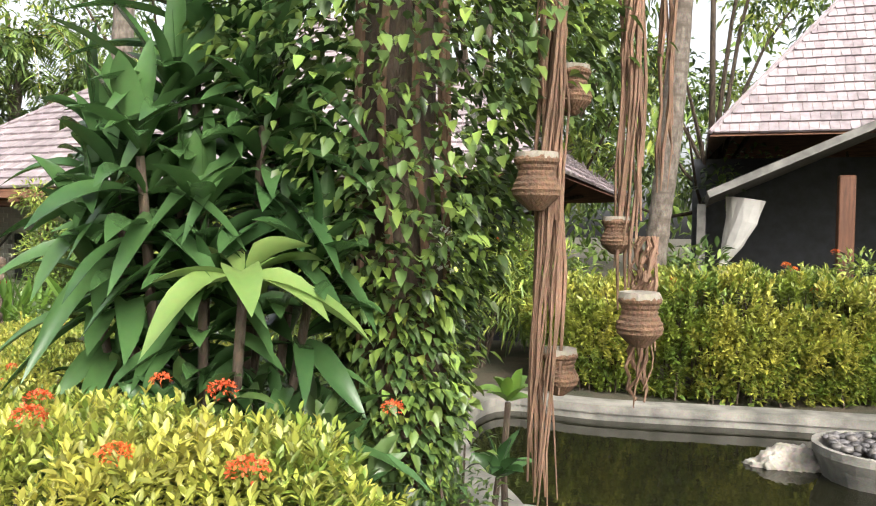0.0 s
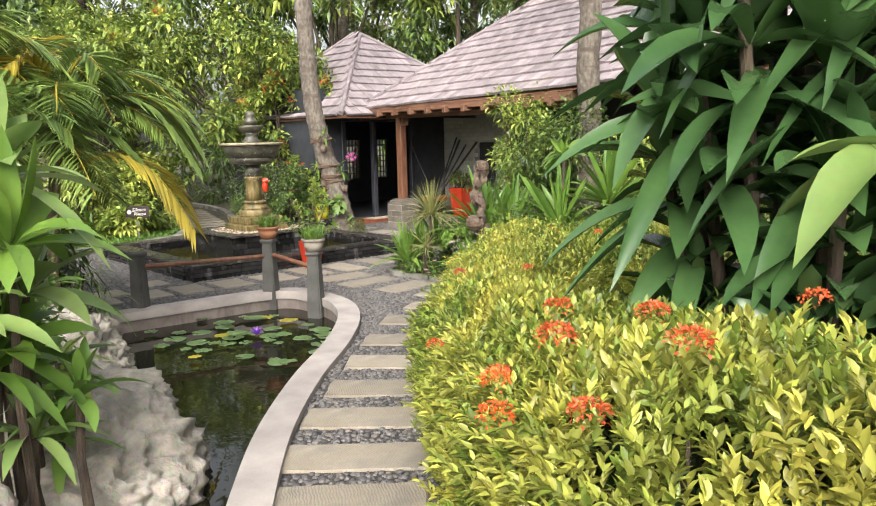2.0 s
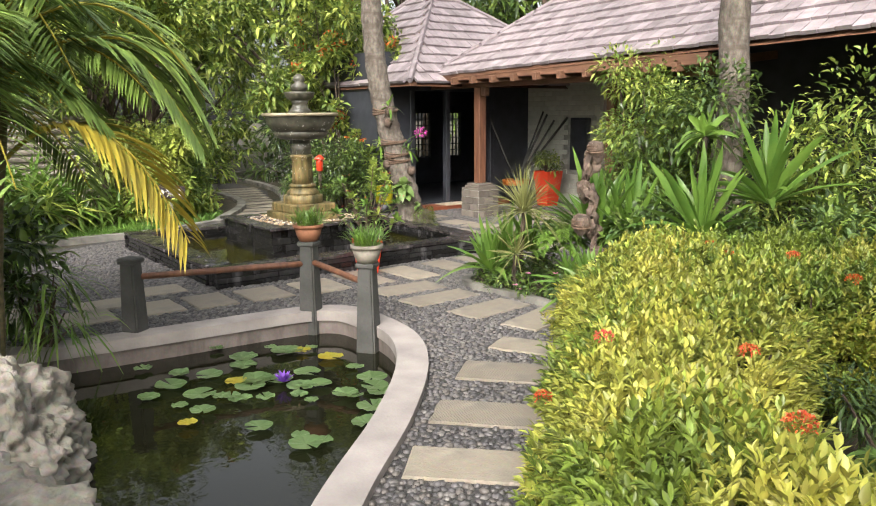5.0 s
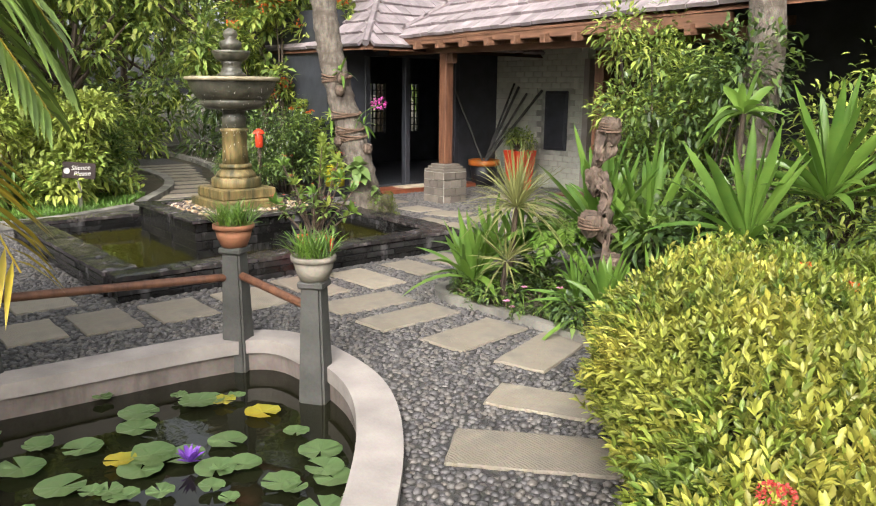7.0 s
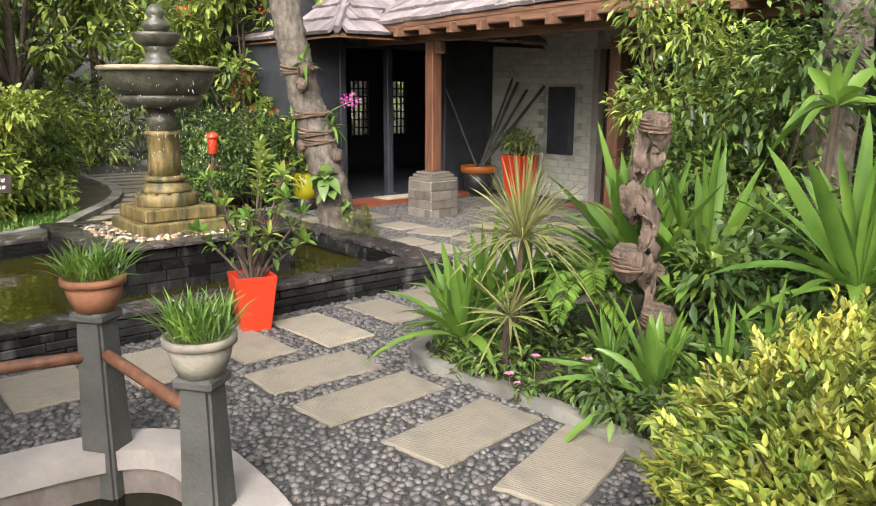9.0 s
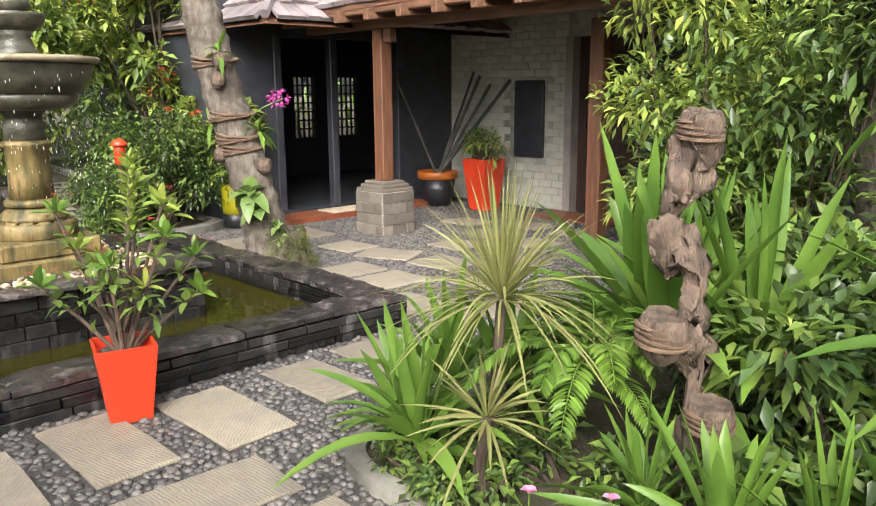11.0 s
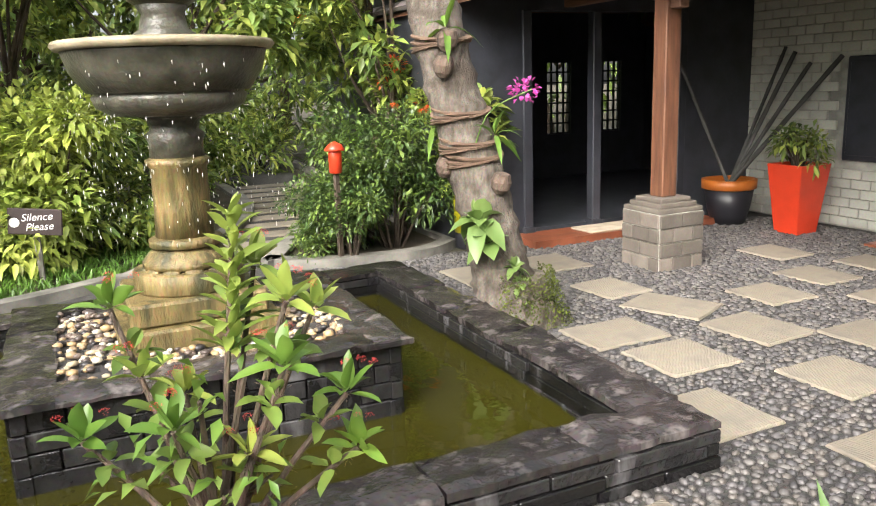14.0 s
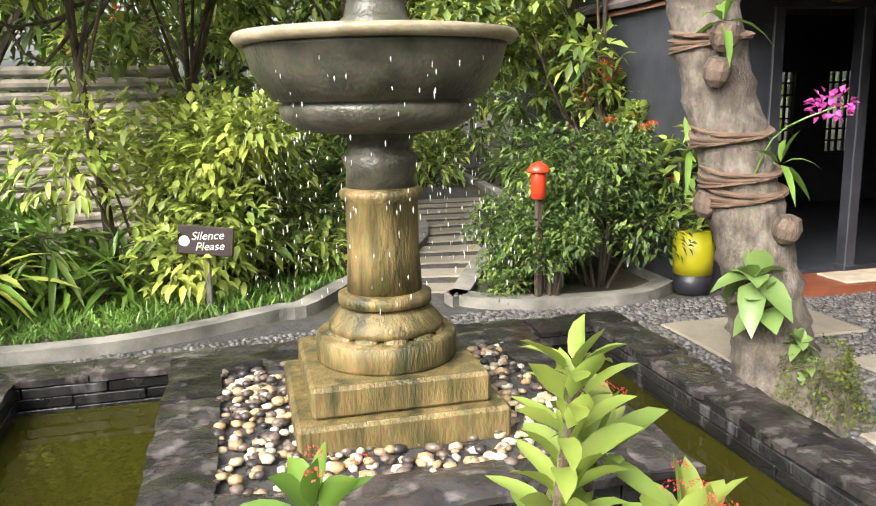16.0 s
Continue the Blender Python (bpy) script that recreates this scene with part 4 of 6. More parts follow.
def hedge(name, poly, height, density, leaf, mats, label, flowers=(), lump=0.08):
    """A clipped hedge: shoots with whorls of leaves over its skin, and twigs below."""
    t = thing(name, Matrix.Identity(4), label, "hedge")
    xs, ys = [p[0] for p in poly], [p[1] for p in poly]
    n = int((max(xs) - min(xs)) * (max(ys) - min(ys)) * density)
    px, py = np.random.uniform(min(xs), max(xs), n), np.random.uniform(min(ys), max(ys), n)
    ok = inside(px, py, poly)
    px, py = px[ok], py[ok]
    ed = edge_dist(px, py, poly)
    h = np.array([height(x, y) for x, y in zip(px, py)])
    h = h * (1 - 0.35 * np.exp(-(ed / 0.16) ** 2))
    pos = np.stack([px, py, h], 1)
    # the flanks
    extra = []
    for (x1, y1), (x2, y2) in zip(poly, poly[1:] + poly[:1]):
        l = math.hypot(x2 - x1, y2 - y1)
        m = int(l * density * 0.9 * height((x1 + x2) / 2, (y1 + y2) / 2))
        s, z = np.random.rand(m), np.random.rand(m)
        hh = np.array([height(x1 + (x2 - x1) * a, y1 + (y2 - y1) * a) for a in s])
        sg = 1 if area2(poly) > 0 else -1
        nx, ny = (y2 - y1) / l * sg, -(x2 - x1) / l * sg
        out = 0.10 * np.sin(math.pi * np.clip(z, 0, 1)) - 0.05 + np.random.normal(0, 0.03, m)
        extra.append(np.stack([x1 + (x2 - x1) * s + nx * out, y1 + (y2 - y1) * s + ny * out, 0.12 + z * (hh * 0.8 - 0.12), np.full(m, nx), np.full(m, ny)], 1))
    ex = np.concatenate(extra)
    pos = np.concatenate([pos, ex[:, :3]])
    out = np.concatenate([np.stack([np.zeros(len(px)), np.zeros(len(px)), np.ones(len(px))], 1), np.stack([ex[:, 3], ex[:, 4], np.full(len(ex), 0.7)], 1)])
    wob = np.array([noise.noise(Vector(p) * 2.2) for p in pos])
    pos += unit(out) * (wob * lump + np.random.normal(0, 0.028, len(pos)))[:, None] + np.random.normal(0, 0.012, pos.shape)
    out = unit(out + np.random.normal(0, 0.22, out.shape))
    k = 13
    m = len(pos)
    tint = np.array([noise.noise(Vector(p) * 1.1 + Vector((5, 3, 1))) for p in pos]) + np.random.normal(0, 0.22, m)
    for mi, (mm, sel) in enumerate(((mats[0], tint > -0.12), (mats[1], tint <= -0.12))):
        c = sel.sum()
        a = np.random.rand(c, k) * 6.283
        lev = np.linspace(0, 1, k)[None] + np.random.normal(0, 0.05, (c, k))
        o = out[sel]
        s1 = unit(np.cross(o, np.array([0.3, 0.5, 0.1])))
        s2 = np.cross(o, s1)
        rad = s1[:, None] * np.cos(a)[..., None] + s2[:, None] * np.sin(a)[..., None]
        base = pos[sel][:, None] + o[:, None] * ((lev - 1) * leaf * 2.3)[..., None]
        way = rad * (1.1 - 0.7 * lev)[..., None] + o[:, None] * (0.42 + 0.5 * lev)[..., None]
        ln = leaf * np.random.uniform(0.7, 1.2, c * k)
        leaves("foliage", base.reshape(-1, 3), way.reshape(-1, 3), ln, ln * 0.38, 0.12, mm, t, "yellow-green leaf whorls" if mi == 0 else "green inner leaves")["kind"] = "stuff"
    inner = np.random.choice(len(px), min(len(px), int(len(px) * 0.6)))
    ip = np.stack([px[inner], py[inner], np.random.rand(len(inner)) * h[inner] * 0.9], 1)
    leaves("inner_foliage", ip, np.random.normal(0, 1, ip.shape), leaf * 1.5, leaf * 0.8, 0.2, M_LEAF, t)["kind"] = "stuff"
    tw = bmesh.new()
    for i in np.random.choice(len(px), min(len(px), 160), replace=False):
        x, y, hh = float(px[i]), float(py[i]), float(h[i])
        tube([(x, y, 0), (x + random.uniform(-0.08, 0.08), y + random.uniform(-0.08, 0.08), hh * 0.5), (x + random.uniform(-0.15, 0.15), y + random.uniform(-0.15, 0.15), hh * 0.92)], [0.012, 0.008, 0.004], 5, 0, tw)
    part("twig_mass", tw, M_BARKD, t)["kind"] = "stuff"
    for f in flowers:
        flower_head(f, t)
    return t


def flower_head(f, parent):
    x, y, z, r, mm = f
    r *= 0.78
    n = 150 if r > 0.03 else 40
    d = unit(np.random.normal(0, 1, (n, 3)) * np.array([1, 1, 0.7]) + np.array([0, 0, 0.75]))
    p = np.array([x, y, z - 0.3 * r]) + d * np.array([r, r, r * 0.62]) * np.random.uniform(0.75, 1.0, (n, 1))
    leaves("flower_head", p, d * 0.5 + np.random.normal(0, 0.6, (n, 3)), r * 0.30, r * 0.17, 0.1, mm, parent, "cluster of small red-orange flowers", 2)


def hedge_height(x, y):
    f = min(1, max(0, (y - 2.2) / 2.6))
    return 1.17 * (1 - f) + 0.74 * f


FL = [(-0.38, 2.45, 1.27, 0.055, M_FLR), (-0.90, 2.37, 1.2, 0.06, M_FLR), (-0.16, 1.97, 1.2, 0.06, M_FLR), (-1.25, 2.5, 1.14, 0.06, M_FLR), (-1.1, 2.75, 1.16, 0.055, M_FLR), (-1.45, 2.95, 1.1, 0.055, M_FLR), (-1.5, 2.65, 0.95, 0.055, M_FLO),
      (-1.6, 2.85, 0.9, 0.05, M_FLR), (-1.3, 2.3, 1.0, 0.055, M_FLO), (-0.75, 2.9, 1.2, 0.045, M_FLR), (-0.5, 2.05, 1.2, 0.05, M_FLO), (-1.0, 2.1, 1.12, 0.05, M_FLR), (-2.3, 4.4, 0.85, 0.05, M_FLR), (-2.6, 5.0, 0.82, 0.045, M_FLR),
      (-3.2, 5.2, 0.72, 0.05, M_FLC), (-3.3, 6.9, 0.78, 0.06, M_FLO), (-3.0, 7.1, 0.78, 0.05, M_FLR), (-3.5, 7.2, 0.78, 0.045, M_FLO), (-2.2, 3.4, 0.78, 0.045, M_FLR), (-2.6, 6.6, 0.78, 0.05, M_FLO), (0.1, 2.5, 1.22, 0.04, M_FLR), (-3.35, 5.0, 0.5, 0.045, M_FLR)]
hedge("ixora_hedge", HEDGE, hedge_height, 950, 0.042, (M_HEDGE, M_HEDGE2), "yellow-green clipped flowering hedge beside the path", FL)
HEDGE_B = [(1.0, 8.9), (1.3, 8.6), (2.2, 8.2), (3.0, 7.95), (4.2, 8.1), (7.0, 8.5), (7.0, 9.6), (4.0, 9.4), (2.2, 9.3), (1.0, 9.6)]
FLB = [(random.uniform(2, 6.5), random.uniform(8.5, 9.0), random.uniform(1.05, 1.25), 0.07, M_FLO) for _ in range(12)]
hedge("far_hedge", HEDGE_B, lambda x, y: 1.2, 300, 0.075, (M_HEDGE, M_HEDGE2), "yellow-green flowering hedge behind the pond", FLB, 0.26)


# ---- plants ----
def shrub(name, x, y, h, r, n, leaf, materials, label, z0=0.0, wide=0.42, flowers=(), category="shrub", group="", lumps=9, droop=0.3, power=0.45):
    """A bush: stems from the base and a lumpy crown of leaves."""
    t = thing(name, pose(x, y, z0), label, category, group)
    cs, rs = [], []
    for k in range(lumps):
        a, d = random.random() * 6.28, r * math.sqrt(random.random()) * 0.75
        cs.append((d * math.cos(a), d * math.sin(a), h * random.uniform(0.18, 0.85)))
        rs.append(min(r, h * 0.5) * random.uniform(0.4, 0.65))
    bm = bmesh.new()
    for c in cs:
        tube([(c[0] * 0.15, c[1] * 0.15, 0), (c[0] * 0.5, c[1] * 0.5, c[2] * 0.5), c], [0.014, 0.01, 0.005], 5, 0, bm)
    part("stem_mass", bm, M_BARKD, t)["kind"] = "stuff"
    for mm in materials:
        p, d = cluster_pts(cs, rs, n // len(materials), 0.85, power)
        p[:, 2] = np.maximum(p[:, 2], 0.03)
        way = d + np.random.normal(0, 0.55, d.shape) + np.array([0, 0, 0.15])
        ln = leaf * np.random.uniform(0.65, 1.25, len(p))
        leaves("foliage", p, way, ln, ln * wide, droop, mm, t, "", 2 if leaf < 0.1 else 3)["kind"] = "stuff"
    for f in flowers:
        c = cs[random.randrange(len(cs))]
        flower_head((c[0] + random.uniform(-0.5, 0.5) * r, c[1] + random.uniform(-0.5, 0.5) * r, c[2] + rs[0] * random.uniform(0.3, 0.9), f[0], f[1]), t)
    return t


def tree(name, x, y, h, r, n, leaf, materials, label, trunk=0.12, clear=0.4, group="garden trees", flowers=0, fm=None, wide=0.45, droop=0.4, squash=0.75):
    t = thing(name, pose(x, y, 0), label, "tree", group)
    tips = []
    bx, by = random.uniform(-0.3, 0.3), random.uniform(-0.3, 0.3)
    bm = tube(spline([(0, 0, -0.05), (bx * 0.4, by * 0.4, h * clear * 0.5), (bx, by, h * clear), (bx * 0.8, by * 0.8, h * 0.8)], 10), list(np.linspace(trunk, trunk * 0.35, 10)), 10, 0.08)
    part("trunk", bm, M_BARKD, t, smooth=True)
    lb = bmesh.new()
    for k in range(10):
        a, d = k * 2.4 + random.random(), r * random.uniform(0.35, 0.9)
        z = h * random.uniform(clear + 0.05, 0.95)
        c = (bx + d * math.cos(a), by + d * math.sin(a), z)
        tube(spline([(bx, by, h * clear * random.uniform(0.8, 1.2)), (bx + d * 0.5 * math.cos(a), by + d * 0.5 * math.sin(a), z - 0.15 * h), c], 6), list(np.linspace(trunk * 0.4, trunk * 0.1, 6)), 6, 0, lb)
        tips.append(c)
    tips.append((bx, by, h * 0.92))
    part("limb_mass", lb, M_BARKD, t)["kind"] = "stuff"
    rs = [r * random.uniform(0.32, 0.55) for _ in tips]
    sub, srs = [], []
    for c, q in zip(tips, rs):
        for _ in range(6):
            d = unit(np.random.normal(0, 1, 3)) * q * 0.8
            sub.append((c[0] + d[0], c[1] + d[1], c[2] + d[2] * squash))
            srs.append(q * random.uniform(0.25, 0.5))
    for mm in materials:
        p, d = cluster_pts(sub, srs, n // len(materials), 0.8, 0.6)
        p[:, 2] = np.maximum(p[:, 2], 0.3)
        ln = leaf * np.random.uniform(0.65, 1.25, len(p))
        leaves("crown", p, d + np.random.normal(0, 0.7, d.shape), ln, ln * wide, droop, mm, t, "", 2)["kind"] = "stuff"
    if flowers:
        idx = np.random.choice(len(sub), flowers)
        pts, d = cluster_pts([sub[i] for i in idx], [0.09] * flowers, flowers * 34, 0.7, 0.5)
        leaves("blossom", pts + np.array([0, 0, 0.1]), d + np.random.normal(0, 0.5, d.shape), 0.05, 0.03, 0.1, fm, t, "orange-red blossoms", 2)["kind"] = "stuff"
    return t


def rosette(name, x, y, z, n, length, width, material, label, parent=None, tilt=(0.25, 1.1), droop=(0.3, 0.9), category="plant", group="", stem=0.0, steps=6, fold=0.22, part_name="leaf", blunt=False):
    """A tuft of long leaves from one point; each leaf is a part."""
    t = parent or thing(name, pose(x, y, z - stem), label, category, group)
    o = Vector((0, 0, stem)) if parent is None else Vector((x, y, z))
    if stem:
        part("stem", tube([o - Vector((0, 0, stem)), o - Vector((0.02, 0.01, stem * 0.5)), o], [0.022, 0.02, 0.018], 8, 0.1), M_BARKD, t)
    for k in range(n):
        a = k * 2.3999 + random.uniform(-0.3, 0.3)
        e = tilt[0] + (tilt[1] - tilt[0]) * (k / max(1, n - 1)) + random.uniform(-0.12, 0.12)
        d = (math.sin(e) * math.cos(a), math.sin(e) * math.sin(a), math.cos(e))
        ln = length * random.uniform(0.75, 1.12)
        leaves(part_name, [tuple(o + Vector(d) * 0.01)], [d], ln, width * random.uniform(0.8, 1.15), random.uniform(*droop) * math.sin(min(e, 1.4)), material, t, "", steps, fold, blunt)
    return t


def grass(name, pts, length, material, label, parent=None, width=0.008, spread=0.35, per=1):
    p = np.repeat(np.asarray(pts, float), per, 0)
    way = np.random.normal(0, spread, p.shape)
    way[:, 2] = 1
    ln = length * np.random.uniform(0.6, 1.2, len(p))
    return leaves(name, p, way, ln, width, 0.35, material, parent, label, 3, 0.1)


# broad-leaved dracaena behind the hedge
drac = thing("dracaena", pose(-0.85, 3.6, 0), "tall dracaena with broad glossy drooping dark green leaves", "plant")
for hx, hy, hz, n, ln, mm in ((-0.15, 0.05, 2.25, 20, 0.62, M_BROAD), (0.25, 0.0, 2.15, 18, 0.58, M_BROAD), (-0.38, -0.05, 1.9, 16, 0.55, M_BROAD), (0.05, -0.15, 1.75, 16, 0.5, M_BROAD), (0.30, -0.42, 1.52, 13, 0.44, M_BROADL), (0.1, -0.3, 1.42, 16, 0.42, M_BROAD), (-0.2, -0.2, 2.0, 16, 0.5, M_BROAD), (0.42, 0.05, 1.9, 16, 0.52, M_BROAD), (-0.5, -0.05, 1.65, 14, 0.48, M_BROAD),
                              (-0.40, 0.1, 1.35, 16, 0.45, M_BROAD), (0.5, -0.1, 1.55, 14, 0.5, M_BROAD), (-0.12, 0.2, 2.6, 18, 0.65, M_BROAD), (-0.1, 0.0, 1.35, 12, 0.4, M_BROAD), (0.28, 0.15, 2.45, 16, 0.6, M_BROAD), (-0.55, 0.15, 2.1, 14, 0.5, M_BROAD)):
    part("cane", tube(spline([(hx * 0.25, hy * 0.25, 0), (hx * 0.7, hy * 0.7, hz * 0.5), (hx, hy, hz)], 8), [0.026, 0.025, 0.024, 0.023, 0.022, 0.021, 0.02, 0.018], 8, 0.06), M_BARKD, drac, smooth=True)
    for drop, share, lo, hi in ((0.0, 0.8, 0.1, 1.2), (0.16, 0.55, 0.7, 1.5), (0.32, 0.5, 0.9, 1.7), (0.5, 0.35, 1.0, 1.8)):
        if hz - drop > 1.0 and (drop < 0.1 or mm is M_BROAD):
            f = 1 - 0.75 * drop / hz
            rosette("", hx * f, hy * f, hz - drop, max(4, int(n * share)), ln, 0.105 if mm is M_BROAD else 0.13, mm, "", drac, (lo, hi) if mm is M_BROAD else (0.9, 1.7), (0.25, 0.8), steps=8, fold=0.3, blunt=True)
for x, y, h in ((-0.7, 3.35, 1.25), (-1.15, 3.5, 1.15), (-0.4, 3.45, 1.2)):
    shrub("dracaena_skirt", x, y, h, 0.28, 260, 0.26, (M_BROAD, M_LEAFD), "dark broad-leaved young shoots below the dracaena", wide=0.26, category="plant", group="dracaena shoots")
shrub("bromeliad", -1.5, 4.15, 0.55, 0.35, 120, 0.4, (M_BROAD, M_STRAP), "low strap-leaved bromeliads with a magenta bloom", wide=0.14, flowers=((0.07, M_FLP),), category="plant")
flower_head((-1.57, 4.12, 1.28, 0.05, M_FLP), drac)

# ivy-clad tree
ivy = thing("ivy_tree", pose(-0.05, 4.0, 0), "thick trunk wrapped in glossy climbing ivy", "tree")
part("trunk", tube(spline([(0, 0, -0.05), (0.02, 0, 1.0), (-0.03, 0.02, 2.2), (0.05, 0, 3.6), (0.1, 0.05, 5.2)], 14), list(np.linspace(0.24, 0.15, 14)), 14, 0.12), M_BARKD, ivy, smooth=True)
for k in range(9):
    a = k * 0.7
    part("vine_stem", tube(spline([(0.25 * math.cos(a), 0.25 * math.sin(a), 0), (0.24 * math.cos(a + 0.5), 0.24 * math.sin(a + 0.5), 1.2), (0.22 * math.cos(a + 0.2), 0.22 * math.sin(a + 0.2), 2.4), (0.2 * math.cos(a + 0.8), 0.2 * math.sin(a + 0.8), 3.6)], 12), [0.02] * 12, 6, 0.1), M_ROOT, ivy)


def ivy_layer(n, mm, out, leaf, z0, z1, grow):
    z = z0 + (z1 - z0) * np.random.rand(n)
    a = np.random.rand(n) * 6.283
    lump = np.array([noise.noise(Vector((math.cos(q) * 1.5, math.sin(q) * 1.5, w * 1.6))) for q, w in zip(a, z)])
    r = 0.22 + np.clip(lump + 0.35, 0, 1) * out * np.random.rand(n) ** 0.4 + np.clip(z - 1.3, 0, 1.2) * grow * np.random.rand(n) ** 0.5
    p = np.stack([r * np.cos(a), r * np.sin(a), z], 1)
    way = np.stack([np.cos(a), np.sin(a), np.full(n, -0.35)], 1) + np.random.normal(0, 0.5, (n, 3))
    ln = leaf * np.random.uniform(0.6, 1.25, n)
    leaves("ivy", p, way, ln, ln * 0.62, 0.3, mm, ivy, "", 3)["kind"] = "stuff"


ivy_layer(8500, M_LEAFD, 0.24, 0.070, 0.2, 4.2, 0.55)
ivy_layer(4800, M_LEAF, 0.30, 0.068, 0.2, 4.0, 0.62)
ivy_layer(450, M_LEAFL, 0.28, 0.055, 0.3, 1.5, 0.1)
for cx, cy, cz in ((0.21, -0.28, 1.66), (0.24, -0.3, 1.6), (0.36, -0.25, 2.15), (0.42, -0.2, 2.1), (0.3, -0.25, 2.2)):
    d = unit(np.random.normal(0, 1, (26, 3)))
    leaves("orchid_spray", np.array([cx, cy, cz]) + d * np.array([0.035, 0.035, 0.06]), d, 0.03, 0.026, 0, M_FLW, ivy, "spray of white orchid flowers", 2)["kind"] = "stuff"
rosette("pond_plant", 0.45, 4.55, 0.35, 12, 0.34, 0.09, M_BROAD, "broad-leaved green plant at the pond edge", stem=0.35)
rosette("pond_plant", 0.5, 4.65, 0.75, 9, 0.28, 0.08, M_STRAP, "broad-leaved green plant at the pond edge", stem=0.75)
shrub("creeper_clump", 0.25, 3.75, 0.9, 0.35, 700, 0.06, (M_LEAF, M_LEAFD), "low ivy clump at the foot of the tree")


# hanging roots and coir baskets
def root_rope(x, y, z0, z1, r, n, label):
    t = thing("hanging_root", pose(x, y, 0), label, "root", "hanging aerial roots")
    for k in range(n):
        a, d = random.random() * 6.28, r * math.sqrt(random.random())
        lo = z0 + random.random() ** 1.5 * (z1 - z0) * 0.6
        w = random.uniform(0.003, 0.010)
        pts = [(d * math.cos(a + q * 0.35) + random.uniform(-0.016, 0.016), d * math.sin(a + q * 0.35) + random.uniform(-0.016, 0.016), lo + (z1 - lo) * q / 14) for q in range(15)]
        part("root_strand", tube(pts, [w * 0.5] + [w] * 14, 5, 0.1), M_ROOT, t)
    return t


root_rope(0.62, 3.58, 0.45, 4.6, 0.065, 44, "thick rope of reddish brown aerial roots")
root_rope(0.98, 3.72, 1.35, 4.6, 0.06, 34, "thick rope of reddish brown aerial roots")
root_rope(1.18, 3.95, 1.9, 4.6, 0.035, 14, "thin bundle of aerial roots")
root_rope(1.0, 3.5, 1.0, 1.7, 0.05, 16, "frayed end of aerial roots")
bough = thing("overhead_bough", Matrix.Identity(4), "thick bough from which roots hang", "branch")
part("limb", tube(spline([(0.0, 4.0, 4.2), (0.7, 3.7, 4.6), (1.5, 3.9, 4.7), (3.0, 4.4, 5.0)], 12), list(np.linspace(0.13, 0.06, 12)), 10, 0.1), M_BARKD, bough)
for x, y, z, s in ((0.56, 3.48, 1.80, 1.0), (0.95, 3.30, 1.28, 0.9), (0.68, 3.62, 1.02, 0.85), (0.72, 3.72, 2.22, 0.9), (0.93, 3.75, 1.62, 0.7)):
    b = thing("hanging_basket", pose(x, y, z, 0, 0, 0) @ Matrix.Diagonal((s, s, s, 1)), "brown coir basket hung on roots", "basket", "coir baskets")
    prof = [(0.03, 0.0), (0.065, 0.03)] + [(0.085 + 0.012 * math.sin(k * 0.5) + (0.004 if k % 2 else 0), 0.05 + k * 0.011) for k in range(15)] + [(0.085, 0.22), (0.07, 0.205)]
    part("shell", lathe(prof, 24, 0.02), M_BASK, b, smooth=False)
    part("rim", lathe([(0.075, 0.20), (0.09, 0.205), (0.085, 0.235), (0.07, 0.23)], 20, 0.05), M_PALEPOT, b)

# pond planter, rocks
pl = thing("pond_planter", pose(3.3, 6.2, -0.11), "round stone planter with dark pebbles in the pond", "planter")
part("bowl", lathe([(0.38, 0.0), (0.42, 0.12), (0.46, 0.2), (0.46, 0.26), (0.42, 0.26), (0.40, 0.2)], 32, 0.015), M_CONC, pl)
n = 130
a, d = np.random.rand(n) * 6.28, 0.38 * np.sqrt(np.random.rand(n))
pebbles("pebble", np.stack([d * np.cos(a), d * np.sin(a), np.full(n, 0.24) + np.random.rand(n) * 0.04], 1), np.random.uniform(0.03, 0.05, n), M_PEB, pl)["kind"] = "stuff"


def rock(name, x, y, z, sx, sy, sz, label, seed, rot=0, parent=None):
    bm = bmesh.new()
    bmesh.ops.create_icosphere(bm, subdivisions=6, radius=1)
    for v in bm.verts:
        p = v.co.copy()
        q = p * 1.4 + Vector((seed, seed * 0.7, 0))
        lay = noise.noise(Vector((q.x * 1.3, q.y * 1.3, q.z * 7.0)))
        k = 1 + 0.26 * noise.noise(q) + 0.10 * noise.noise(q * 2.6) - 0.16 * abs(noise.noise(q * 4.0)) - 0.11 * abs(noise.noise(q * 8.5)) - 0.07 * abs(noise.noise(q * 17)) - 0.07 * abs(lay) + 0.02 * noise.noise(q * 36)
        v.co = Vector((p.x * sx * k, p.y * sy * k, p.z * sz * k))
    ob = part(name, bm, M_ROCK, parent, smooth=True)
    ob.matrix_basis = pose(x, y, z, 0, 0, rot)
    return ob if parent else tagged(ob, label, "rock", "coral rocks")


